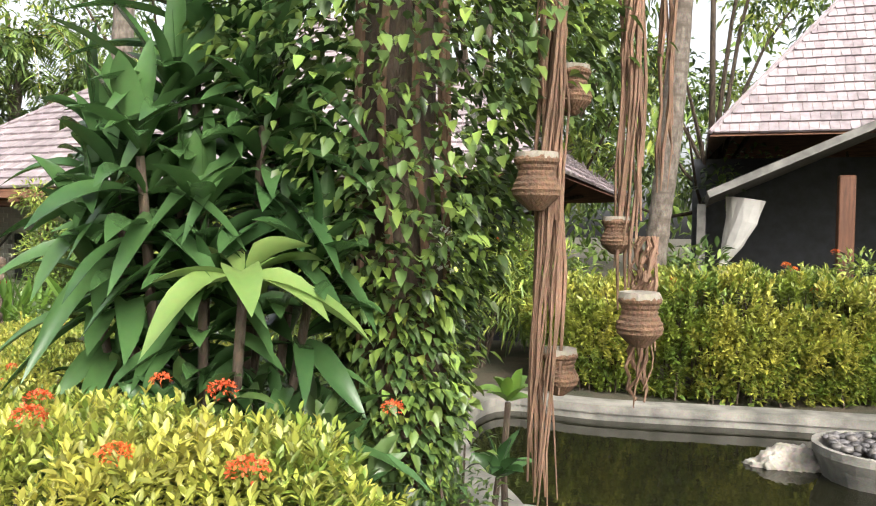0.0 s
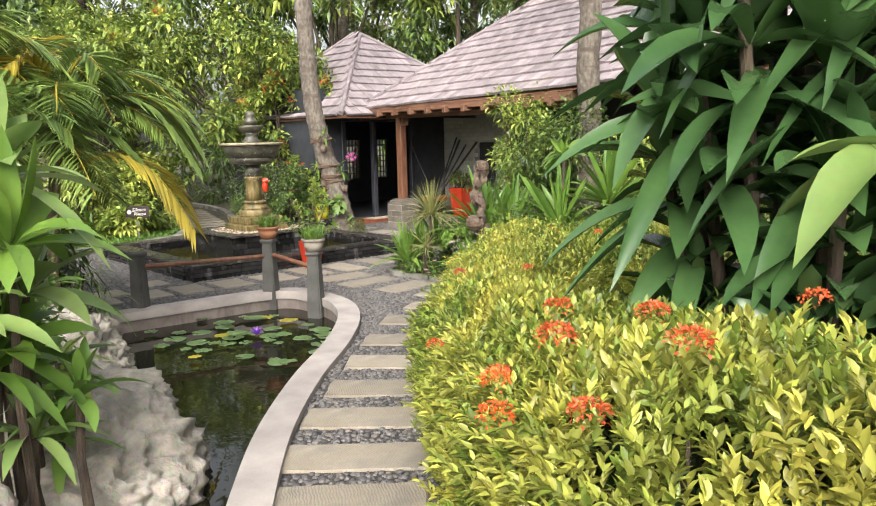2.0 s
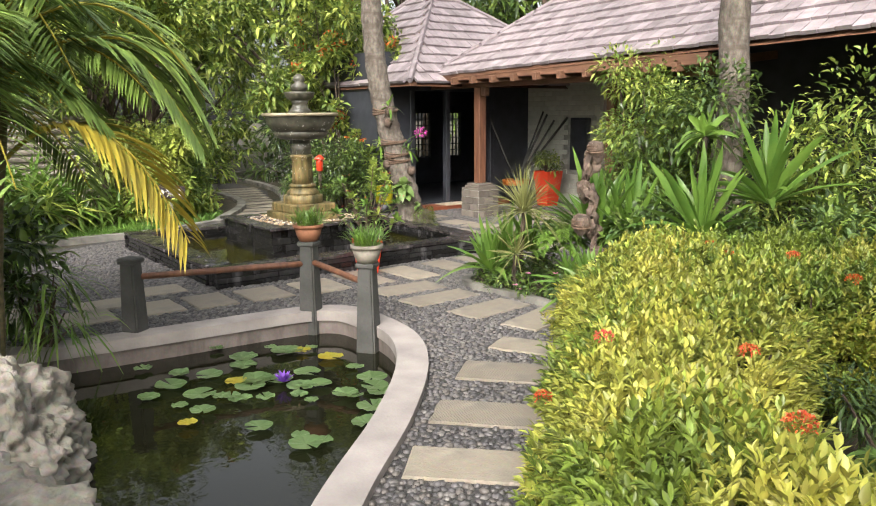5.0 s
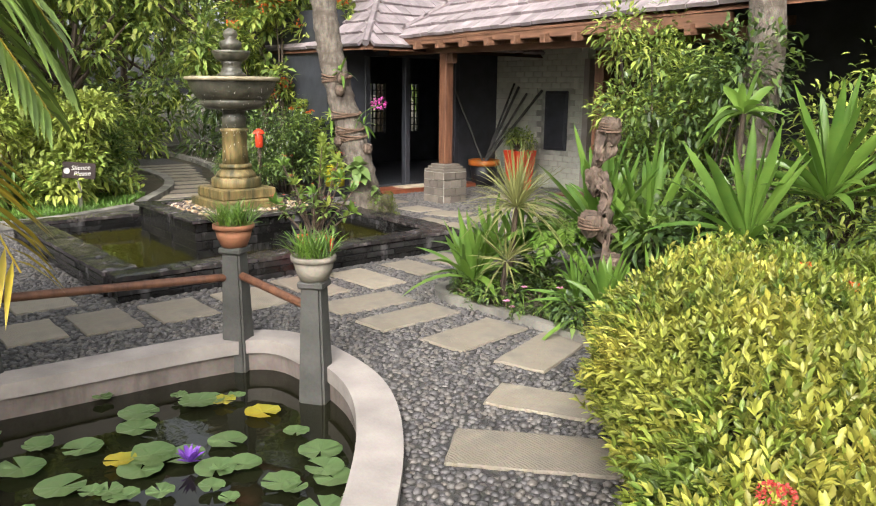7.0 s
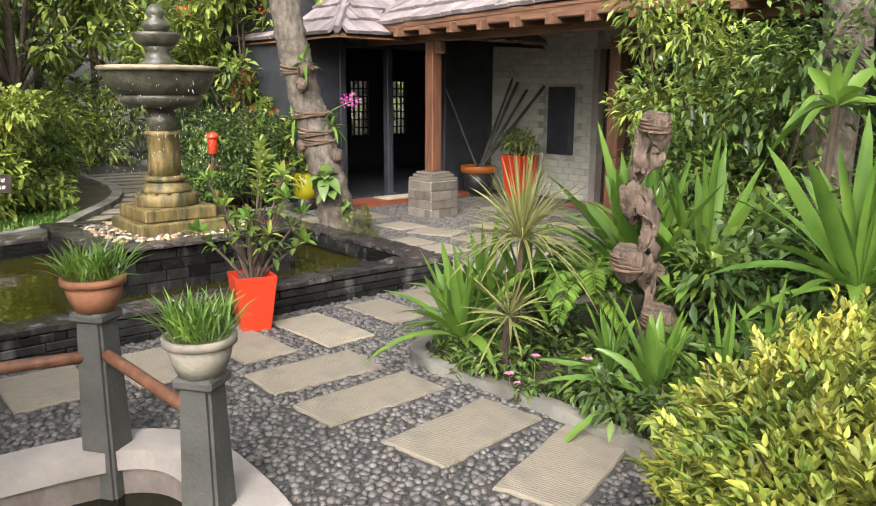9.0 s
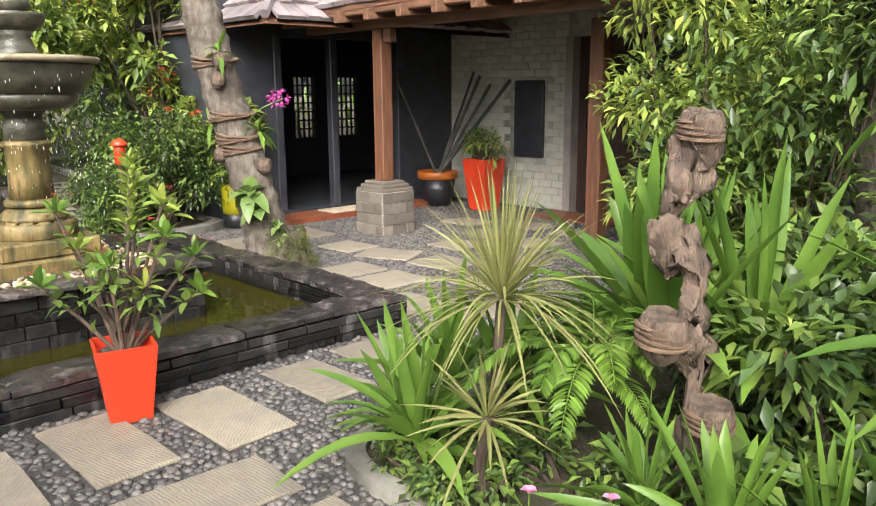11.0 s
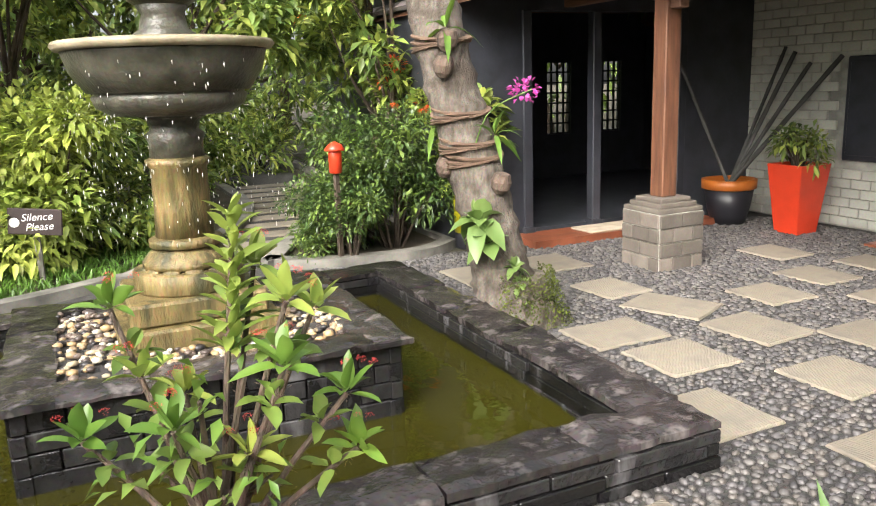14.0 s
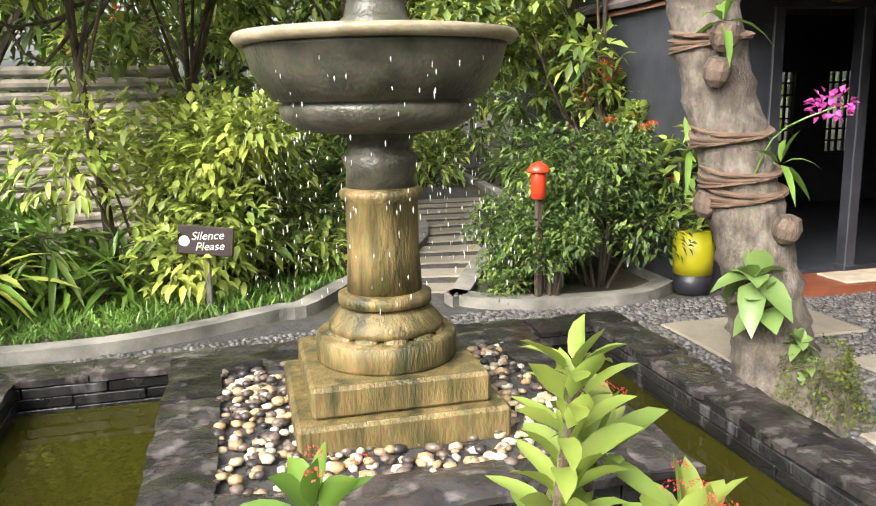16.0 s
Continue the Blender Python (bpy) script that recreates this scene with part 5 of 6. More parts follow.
rock("coral_rock", -4.2, 2.9, -0.25, 0.75, 0.75, 0.62, "pale pitted coral rock at the edge of the lily pool", 1.0)
rock("coral_rock", -5.0, 3.35, -0.2, 0.8, 0.62, 0.55, "pale pitted coral rock at the edge of the lily pool", 4.0, 25)
rock("coral_rock", -5.9, 3.85, -0.1, 0.7, 0.55, 0.6, "pale pitted coral rock at the edge of the lily pool", 7.0, 20)
rock("coral_rock", -4.9, 2.6, 0.0, 0.6, 0.6, 0.95, "tall pale coral rock behind the pool", 9.0)
rock("coral_rock", -3.6, 2.0, -0.2, 0.6, 0.6, 0.6, "pale pitted coral rock at the edge of the lily pool", 12.0)
rock("coral_rock", -5.6, 2.7, 0.2, 0.6, 0.5, 1.3, "tall pale coral rock behind the pool", 15.0)
rock("coral_rock", 2.8, 6.5, -0.3, 0.5, 0.35, 0.32, "flat stained rock in the pond", 18.0)
for x, y, z, n, ln, w, mm in ((-3.75, 2.45, 0.75, 16, 0.5, 0.10, M_STRAP), (-4.0, 2.75, 0.55, 14, 0.42, 0.07, M_STRAP), (-3.5, 2.2, 0.95, 14, 0.45, 0.08, M_BROADL), (-3.9, 2.3, 1.15, 14, 0.5, 0.10, M_STRAP), (-3.85, 2.75, 0.25, 14, 0.3, 0.05, M_STRAP), (-4.25, 3.0, 0.5, 10, 0.3, 0.05, M_LEAFL), (-3.6, 2.5, 0.4, 12, 0.32, 0.06, M_BROADL), (-3.75, 2.5, 1.45, 16, 0.5, 0.11, M_BROADL), (-3.55, 2.45, 1.2, 14, 0.48, 0.10, M_STRAP), (-3.85, 2.65, 0.95, 14, 0.45, 0.09, M_BROADL), (-3.65, 2.35, 0.7, 14, 0.42, 0.08, M_STRAP), (-3.5, 2.65, 0.55, 12, 0.3, 0.06, M_STRAP)):
    rosette("rock_plant", x, y, z, int(n * 1.4), ln, w * 1.05, mm, "bright green strap-leaved plant growing over coral rock", stem=z, group="plants over the rock", tilt=(0.15, 1.5), blunt=True)
shrub("rock_fern", -4.6, 2.9, 0.9, 0.45, 500, 0.16, (M_LEAF, M_STRAP), "leafy green undergrowth over the rocks", z0=0.1, wide=0.18)


# ---- palms ----
def frond(parent, o, a, lift, length, material, leaflet=0.34, n=34, sag=0.75, width=0.026, rib=None):
    """One feather leaf: a curved rib with two rows of leaflets."""
    pts = []
    for k in range(13):
        s = k / 12
        out = length * s * (1 - 0.12 * s)
        pts.append(Vector(o) + Vector((math.cos(a) * out * math.cos(lift), math.sin(a) * out * math.cos(lift), out * math.sin(lift) - sag * length * s * s)))
    f = part("frond", tube(pts, list(np.linspace(0.014, 0.003, 13)) if rib is None else list(np.linspace(0.004, 0.0015, 13)), 5), rib or M_PALMY, parent)
    base, way, ln = [], [], []
    for k in range(n):
        s = 0.16 + 0.84 * k / n
        i = min(int(s * 12), 11)
        p = pts[i].lerp(pts[i + 1], s * 12 - i)
        t = (pts[i + 1] - pts[i]).normalized()
        side = t.cross(Vector((0, 0, 1))).normalized()
        for sg in (-1, 1):
            d = side * sg * 0.85 + t * 0.65 + Vector((0, 0, 0.15 + random.uniform(-0.08, 0.08)))
            base.append(p[:])
            way.append(d[:])
            ln.append(leaflet * (0.45 + 0.75 * math.sin(math.pi * min(1, 0.12 + s * 0.85))) * random.uniform(0.9, 1.1))
    leaves("leaflet_mass", base, way, ln, width, 0.35, material, f, "", 3, 0.15)["kind"] = "stuff"
    return f


areca = thing("areca_palm", pose(-6.75, 4.05, 0), "clump of areca palm with arching yellow-green fronds", "palm")
stems = [(-0.5, -0.3), (-0.25, 0.1), (0.05, -0.15), (0.3, 0.2), (0.0, 0.35), (-0.6, 0.2), (0.42, -0.25), (-0.15, -0.55), (0.18, 0.02), (-0.4, -0.05), (0.1, -0.4), (-0.1, 0.2), (0.28, -0.1), (-0.32, 0.38)]
for k, (x, y) in enumerate(stems):
    h = random.uniform(1.5, 2.5)
    part("stem", tube(spline([(x, y, 0), (x * 1.2, y * 1.2, h * 0.5), (x * 1.6, y * 1.6, h)], 14), [0.030 + (0.005 if q % 3 == 0 else 0) for q in range(14)], 8), M_CANE, areca, smooth=True)
    for q in range(7):
        frond(areca, (x * 1.6, y * 1.6, h), q * 0.9 + k, random.uniform(0.5, 1.2), random.uniform(1.1, 1.7), M_PALM if (q + k) % 5 else M_PALMY, 0.32, 40, random.uniform(0.55, 0.9), 0.020)
frond(areca, (0.5, 0.3, 1.35), 0.6, 0.75, 1.5, M_PALMY, 0.38, 34, 0.9)
frond(areca, (0.3, 0.5, 1.7), 1.0, 0.9, 1.8, M_PALM, 0.4, 36, 0.8)
frond(areca, (0.3, 0.4, 1.75), 0.8, 0.8, 1.7, M_PALM, 0.36, 36, 0.85)
shrub("palm_undergrowth", -7.6, 4.6, 1.0, 0.6, 900, 0.16, (M_LEAFD, M_LEAF), "dark leafy undergrowth below the palms", wide=0.3)
shrub("palm_undergrowth", -8.6, 4.3, 1.6, 0.8, 1500, 0.14, (M_LEAFD, M_LEAF), "dark leafy undergrowth below the palms", wide=0.35)
shrub("palm_undergrowth", -7.35, 3.7, 1.3, 0.6, 1800, 0.12, (M_LEAFD, M_LEAF), "dark leafy undergrowth below the palms", wide=0.3)
shrub("pot_grass", -7.12, 4.85, 0.9, 0.28, 220, 0.3, (M_STRAP, M_PALM), "grassy tuft beside the pool post", wide=0.06, droop=0.8)

coco = thing("coconut_palm", pose(-8.69, 10.62, 0), "leaning coconut palm trunk bound with coir and orchids", "palm")
cp = [(-0.04, -0.03, -0.02), (-0.09, -0.05, 0.35), (-0.22, -0.12, 0.95), (-0.38, -0.19, 1.6), (-0.50, -0.24, 2.4), (-0.58, -0.24, 4.0), (-0.62, -0.15, 6.5)]
sp = spline(cp, 90)
part("trunk", tube(sp, [0.170 + 0.10 * math.exp(-i / 5.0) - 0.0006 * i + (0.014 if i % 4 == 0 else 0) for i in range(90)], 22, 0.055), M_BARK, coco, smooth=True)
for i in range(8):
    frond(coco, sp[-1], i * 0.8, 0.9 - 0.1 * (i % 5), 2.4, M_PALM, 0.55, 34, 0.75, 0.04)
for i, hh in ((44, 0), (35, 0), (29, 0), (31, 0)):
    x, y, z = sp[i]
    for q in range(4):
        part("coir_binding", lathe([(0.160, 0), (0.177, 0.005), (0.177, 0.014), (0.160, 0.02)], 20, 0.03), M_ROPE, coco, "coir rope binding").matrix_basis = pose(x, y, z + q * 0.018, 6, -8, q * 40)
for i, a in ((44, -0.6), (28, -2.2), (26, -0.1), (41, -0.9)):
    x, y, z = sp[i]
    h = part("orchid_husk", lathe([(0.03, 0), (0.055, 0.03), (0.06, 0.07), (0.045, 0.11), (0.03, 0.115)], 12, 0.08), M_DRIFT, coco)
    h.matrix_basis = pose(x + 0.18 * math.cos(a), y + 0.18 * math.sin(a), z - 0.02, 0, 15, 0)
for i, a, n, ln, w, mm in ((22, -1.0, 11, 0.17, 0.11, M_BROADL), (19, -0.9, 8, 0.16, 0.11, M_BROADL), (46, -0.5, 6, 0.24, 0.04, M_STRAP), (33, 0.2, 7, 0.2, 0.03, M_STRAP), (34, 3.4, 7, 0.24, 0.035, M_STRAP), (15, -0.3, 12, 0.08, 0.05, M_BROADL), (12, -0.25, 12, 0.08, 0.05, M_BROADL), (9, -0.2, 10, 0.08, 0.05, M_BROADL)):
    x, y, z = sp[i]
    rosette("", x + 0.2 * math.cos(a), y + 0.2 * math.sin(a), z, n, ln, w, mm, "", coco, (0.3, 2.0), (0.4, 0.8), steps=4)
x, y, z = sp[35]
part("orchid_stalk", tube(spline([(x + 0.17, y - 0.06, z - 0.15), (x + 0.24, y + 0.0, z + 0.05), (x + 0.42, y + 0.14, z + 0.16)], 8), [0.004] * 8, 5), M_STRAP, coco)
d = unit(np.random.normal(0, 1, (60, 3)))
pp = np.array([x + 0.38, y + 0.12, z + 0.15]) + d * np.array([0.08, 0.05, 0.03]) + np.linspace(-0.03, 0.03, 60)[:, None] * np.array([0, 0, 1])
leaves("orchid_flower", pp, d, 0.032, 0.03, 0, M_FLP, coco, "spray of magenta orchid flowers", 2)["kind"] = "stuff"
n = 5000
a = np.random.rand(n) * 6.28
z = np.random.rand(n) ** 1.6 * 0.32
r = 0.19 + (0.32 - z) * 0.42 * np.random.rand(n) ** 2
grass("moss", np.stack([0.03 + r * np.cos(a), r * np.sin(a), z], 1)[np.cos(a - 0.2) > 0.0], 0.022, M_MOSS, "moss at the trunk's foot", coco, 0.012, 0.6)["kind"] = "stuff"
part("root_flare", lathe([(0.29, 0.0), (0.25, 0.05), (0.215, 0.14), (0.17, 0.28)], 20, 0.1), M_BARK, coco)

palm2 = thing("coconut_palm", pose(-4.5, 10.5, 0), "straight grey coconut palm trunk among shrubs", "palm")
part("trunk", tube([(0.02 * math.sin(k), 0, k * 0.22) for k in range(32)], [0.15 + (0.008 if k % 2 else 0) - 0.001 * k for k in range(32)], 16, 0.03), M_BARK, palm2, smooth=True)
for i in range(12):
    frond(palm2, (0, 0, 6.8), i * 0.52, 0.8 - 0.1 * (i % 5), 2.2, M_PALM, 0.5, 30, 0.8, 0.04)
palm3 = thing("coconut_palm", pose(2.3, 9.75, 0), "slender curved palm trunk behind the hedge", "palm")
p3 = spline([(0, 0, 0), (0.1, 0, 1.5), (0.25, 0, 3.0), (0.35, 0, 5.0), (0.35, 0, 7.0)], 40)
part("trunk", tube(p3, [0.13 + (0.006 if k % 2 else 0) for k in range(40)], 14, 0.03), M_BARK, palm3, smooth=True)
for i in range(12):
    frond(palm3, p3[-1], i * 0.52, 0.8 - 0.1 * (i % 5), 2.2, M_PALM, 0.5, 28, 0.8, 0.04)

# ---- planted bed by the path ----
BED = [tuple(p) for p in spline([(-4.5, 7.72), (-5.0, 7.92), (-5.5, 8.05), (-5.95, 8.14), (-6.16, 8.34), (-6.1, 8.7), (-5.9, 9.3), (-5.6, 10.2), (-5.3, 11.0), (-4.2, 11.5), (-2.5, 10.5), (-2.5, 8.5), (-3.6, 8.2), (-4.5, 7.72)], 60)[:-1]]
tagged(part("planting_bed", sheet([BED], 0.03), M_SOIL), "dark soil of the planting bed", "bed", kind="structure")
bs = 1 if area2(BED) > 0 else -1
tagged(part("bed_kerb", band(offset(BED, -bs * 0.04), offset(BED, bs * 0.04), 0.0, 0.06), M_CONC), "low rounded concrete bed edging", "kerb", kind="structure")
rosette("spike_dracaena", -5.55, 8.35, 0.70, 190, 0.46, 0.0095, M_SPIKE, "spiky variegated plant with thin cream-striped leaves", stem=0.7, tilt=(0.05, 1.6), droop=(0.15, 0.85), steps=6)
rosette("spike_dracaena", -5.5, 8.15, 0.36, 40, 0.30, 0.014, M_SPIKE, "small spiky plant with thin brownish leaves", stem=0.36, tilt=(0.2, 1.9), droop=(0.1, 0.5), steps=4)
for x, y, z, n, ln, w, mm in ((-5.82, 8.25, 0.16, 12, 0.55, 0.075, M_STRAP), (-5.98, 8.42, 0.12, 11, 0.5, 0.07, M_STRAP), (-5.95, 8.7, 0.2, 14, 0.55, 0.07, M_STRAP), (-5.65, 8.6, 0.3, 12, 0.55, 0.07, M_STRAP),
                              (-5.15, 8.95, 0.35, 18, 0.85, 0.10, M_STRAP), (-5.3, 9.2, 0.4, 18, 0.85, 0.10, M_STRAP), (-4.85, 9.0, 0.4, 16, 0.8, 0.09, M_STRAP), (-4.75, 8.1, 0.12, 16, 0.55, 0.06, M_STRAP), (-4.5, 8.15, 0.12, 16, 0.5, 0.05, M_STRAP),
                              (-4.1, 8.75, 0.55, 18, 0.8, 0.09, M_STRAP), (-3.75, 9.3, 0.8, 18, 0.85, 0.10, M_STRAP), (-4.35, 8.35, 0.2, 14, 0.5, 0.05, M_STRAP), (-5.0, 8.2, 0.15, 12, 0.4, 0.05, M_STRAP)):
    rosette("strap_plant", x, y, z, int(n * 1.9), ln, w * 0.74, mm, "clump of bright green arching strap leaves", group="strap-leaved plants", tilt=(0.1, 1.3), droop=(0.15, 0.7), stem=0)
rosette("fan_plant", -4.35, 9.4, 1.35, 18, 0.34, 0.07, M_STRAP, "tall shoot with green whorled leaves", stem=1.35, tilt=(0.3, 1.7))


def fern(x, y, z, n, ln, label):
    t = thing("fern", pose(x, y, z), label, "fern", "sword ferns")
    for k in range(n):
        frond(t, (0, 0, 0), k * 6.283 / n + random.uniform(-0.2, 0.2), random.uniform(0.7, 1.25), ln * random.uniform(0.8, 1.1), M_STRAP, 0.07, 34, 0.6, 0.018, M_STRAP)
    return t


fern(-5.45, 8.75, 0.3, 12, 0.7, "sword fern with long green fronds")
fern(-5.32, 8.62, 0.4, 14, 0.75, "sword fern with long green fronds")
fern(-2.15, 5.3, 0.25, 14, 0.6, "sword fern growing beside the hedge")
fern(-1.7, 4.7, 0.3, 14, 0.6, "sword fern growing beside the hedge")
shrub("hollow_shrub", -2.2, 5.9, 0.62, 0.5, 2200, 0.06, (M_LEAFD, M_LEAF), "low dark wiry shrub behind the hedge", wide=0.25)
shrub("hollow_shrub", -1.6, 5.6, 0.7, 0.5, 2200, 0.07, (M_LEAFD, M_LEAF), "low dark wiry shrub behind the hedge", wide=0.25)
fern(-0.75, 3.3, 0.7, 9, 0.5, "sword fern below the dracaena")
for x, y in ((-5.2, 8.08), (-5.55, 8.17), (-5.8, 8.26), (-4.95, 8.06), (-5.98, 8.42), (-4.7, 7.98)):
    shrub("vinca", x, y, 0.2, 0.22, 520, 0.045, (M_LEAF, M_LEAFD), "low leafy periwinkle along the bed edging", wide=0.5, lumps=14, group="periwinkle")
for x, y, z in ((-5.28, 8.0, 0.24), (-5.05, 8.05, 0.26), (-5.42, 8.02, 0.12), (-5.35, 7.98, 0.1), (-5.55, 8.2, 0.2)):
    fl = thing("vinca_flower", pose(x, y, z), "small pink periwinkle flower", "flower", "periwinkle flowers")
    a = np.arange(5) * 1.2566
    leaves("petals", np.zeros((5, 3)), np.stack([np.cos(a), np.sin(a), np.full(5, 0.3)], 1), 0.028, 0.028, 0, M_FLK, fl, "", 3)
    part("stalk", tube([(0, 0, -z + 0.03), (0, 0, 0)], [0.002, 0.002], 5), M_STRAP, fl)
for x, y in ((-4.7, 7.95), (-5.7, 8.35), (-5.35, 8.45), (-4.9, 8.4), (-4.4, 8.0), (-4.6, 8.5), (-5.6, 8.9), (-4.1, 8.15), (-4.2, 8.5), (-3.8, 8.4), (-3.8, 8.8), (-4.3, 8.9), (-4.7, 8.9), (-3.4, 8.6), (-5.1, 9.3)):
    shrub("ground_cover", x, y, 0.28, 0.3, 380, 0.07, (M_LEAFD, M_LEAF), "dense dark green ground cover", wide=0.4, group="ground cover")

for x, y, h, q in ((-4.45, 8.75, 0.75, 0.4), (-4.1, 8.45, 0.6, 0.35), (-4.7, 9.35, 0.9, 0.45), (-3.9, 9.0, 0.8, 0.5), (-4.55, 8.3, 0.35, 0.3), (-3.6, 8.5, 0.55, 0.4)):
    shrub("leafy_undergrowth", x, y, h, q, 1300, 0.09, (M_LEAFD, M_LEAF), "dense dark leafy undergrowth in the bed", wide=0.45, group="bed undergrowth", lumps=12)
drift = thing("driftwood_totem", pose(-4.97, 8.52, 0), "gnarled driftwood post with roped coir orchid holders", "driftwood")
def gnarl(bm, amount):
    for v in bm.verts:
        q = Vector((v.co.x * 17, v.co.y * 17, v.co.z * 9))
        v.co += noise.noise_vector(q) * amount + noise.noise_vector(q * 2.7) * amount * 0.45
    return bm


part("trunk", gnarl(tube(spline([(0.04, 0, 0), (0.03, 0.0, 0.35), (0.0, -0.02, 0.62), (0.01, 0.0, 0.80), (-0.09, 0.0, 0.95), (-0.05, 0.03, 1.1), (-0.02, 0.06, 1.3)], 64), [0.048 + 0.016 * math.sin(k * 0.37) for k in range(64)], 22, 0.14), 0.055), M_DRIFT, drift, smooth=True)
for x, y, z, s in ((-0.07, -0.06, 0.56, 0.82), (-0.02, 0.06, 1.2, 0.70), (0.08, -0.03, 0.3, 0.75)):
    part("coir_holder", gnarl(lathe([(0.04, -0.03), (0.07, 0.01), (0.095, 0.06), (0.098, 0.10), (0.092, 0.14), (0.08, 0.17), (0.05, 0.16)], 26, 0.03), 0.015), M_DRIFT, drift, "coir wrapped holder").matrix_basis = pose(x, y, z, 5, 5, 0) @ Matrix.Diagonal((s, s, s, 1))
    for q in range(4):
        part("rope_turn", lathe([(0.10, 0), (0.109, 0.004), (0.109, 0.013), (0.10, 0.017)], 18, 0.03), M_ROPE, drift).matrix_basis = pose(x, y, z + (0.05 + q * 0.019) * s, 5, 5, q * 31) @ Matrix.Diagonal((s, s, s, 1))

# ---- pots ----
def square_pot(name, x, y, z, w0, w1, h, material, label, rot=0, group=""):
    t = thing(name, pose(x, y, z, 0, 0, rot), label, "pot", group)
    bm = bmesh.new()
    lv = [(w0, 0), (w1, h), (w1 - 0.03, h), (w1 - 0.04, h - 0.05)]
    rings = [[bm.verts.new((sx * w / 2, sy * w / 2, q)) for sx, sy in ((-1, -1), (1, -1), (1, 1), (-1, 1))] for w, q in lv]
    for a, b in zip(rings, rings[1:]):
        for k in range(4):
            bm.faces.new((a[k], a[(k + 1) % 4], b[(k + 1) % 4], b[k]))
    bm.faces.new(rings[0][::-1])
    bm.faces.new(rings[-1])
    bmesh.ops.bevel(bm, geom=[e for e in bm.edges], offset=0.004, segments=2, affect="EDGES")
    part("body", bm, material, t)
    n = 40
    pebbles("soil_pebble", np.stack([np.random.uniform(-0.4, 0.4, n) * (w1 - 0.05), np.random.uniform(-0.4, 0.4, n) * (w1 - 0.05), np.full(n, h - 0.04)], 1), np.full(n, 0.018), M_BED, t)["kind"] = "stuff"
    return t


square_pot("red_pot", -7.23, 8.10, 0.005, 0.17, 0.25, 0.34, M_RED, "tall square red glazed pot beside the basin", 60, "red pots")
eu = thing("crown_of_thorns", pose(-7.23, 8.10, 0.30), "thorny crown-of-thorns plant with coral flowers", "plant")
for k, (dx, dy, dz) in enumerate(((0.02, 0.10, 0.80), (-0.2, -0.12, 0.6), (-0.1, -0.1, 0.45), (0.2, 0.1, 0.5), (0.0, 0.3, 0.55), (0.1, 0.34, 0.2), (0.12, 0.16, 0.62), (0.16, 0.28, 0.38), (-0.16, 0.02, 0.36), (0.12, -0.12, 0.4), (-0.02, 0.16, 0.68), (-0.2, -0.22, 0.3), (0.1, 0.05, 0.28))):
    bp = spline([(dx * 0.1, dy * 0.1, 0.0), (dx * 0.5, dy * 0.5, dz * 0.5), (dx, dy, dz)], 10)
    st = part("branch", tube(bp, list(np.linspace(0.010, 0.006, 10)), 7, 0.08), M_DRIFT, eu)
    tp, tw = [], []
    for q in range(70):
        s = bp[random.randrange(10)]
        v = unit(np.random.normal(0, 1, 3))
        tp.append((s[0] + v[0] * 0.008, s[1] + v[1] * 0.008, s[2] + random.uniform(-0.02, 0.02)))
        tw.append(v)
    leaves("thorn", tp, tw, 0.016, 0.003, 0, M_DRIFT, st, "", 2)["kind"] = "stuff"
    if k == 0:
        for q in range(10):
            rosette("", dx * (0.7 + 0.03 * q), dy * (0.7 + 0.03 * q), dz - 0.30 + 0.034 * q, 7, 0.12 - 0.005 * q, 0.025, M_LEAFL, "", eu, (0.5, 1.4), (0.1, 0.4), steps=5)
    else:
        rosette("", dx, dy, dz, 10, 0.10, 0.036, M_STRAP if k % 2 else M_LEAFL, "", eu, (0.3, 1.6), (0.1, 0.4), steps=5)
        rosette("", dx * 0.8, dy * 0.8, dz * 0.82, 6, 0.08, 0.034, M_LEAF, "", eu, (0.6, 1.6), (0.1, 0.4), steps=5)
    if k:
        for q in range(3):
            flower_head((dx + random.uniform(-0.05, 0.05), dy + random.uniform(-0.05, 0.05), dz + 0.08, 0.016, M_FLC), eu)


def round_pot(name, x, y, z, r, h, material, label, rim=None, group=""):
    t = thing(name, pose(x, y, z), label, "pot", group)
    part("body", lathe([(r * 0.62, 0), (r * 0.8, h * 0.35), (r * 0.93, h * 0.8)], 28), material, t, smooth=True)
    part("rim", lathe([(r * 0.93, h * 0.78), (r * 1.02, h * 0.8), (r * 1.03, h), (r * 0.9, h), (r * 0.85, h * 0.86)], 28), rim or material, t, smooth=True)
    return t


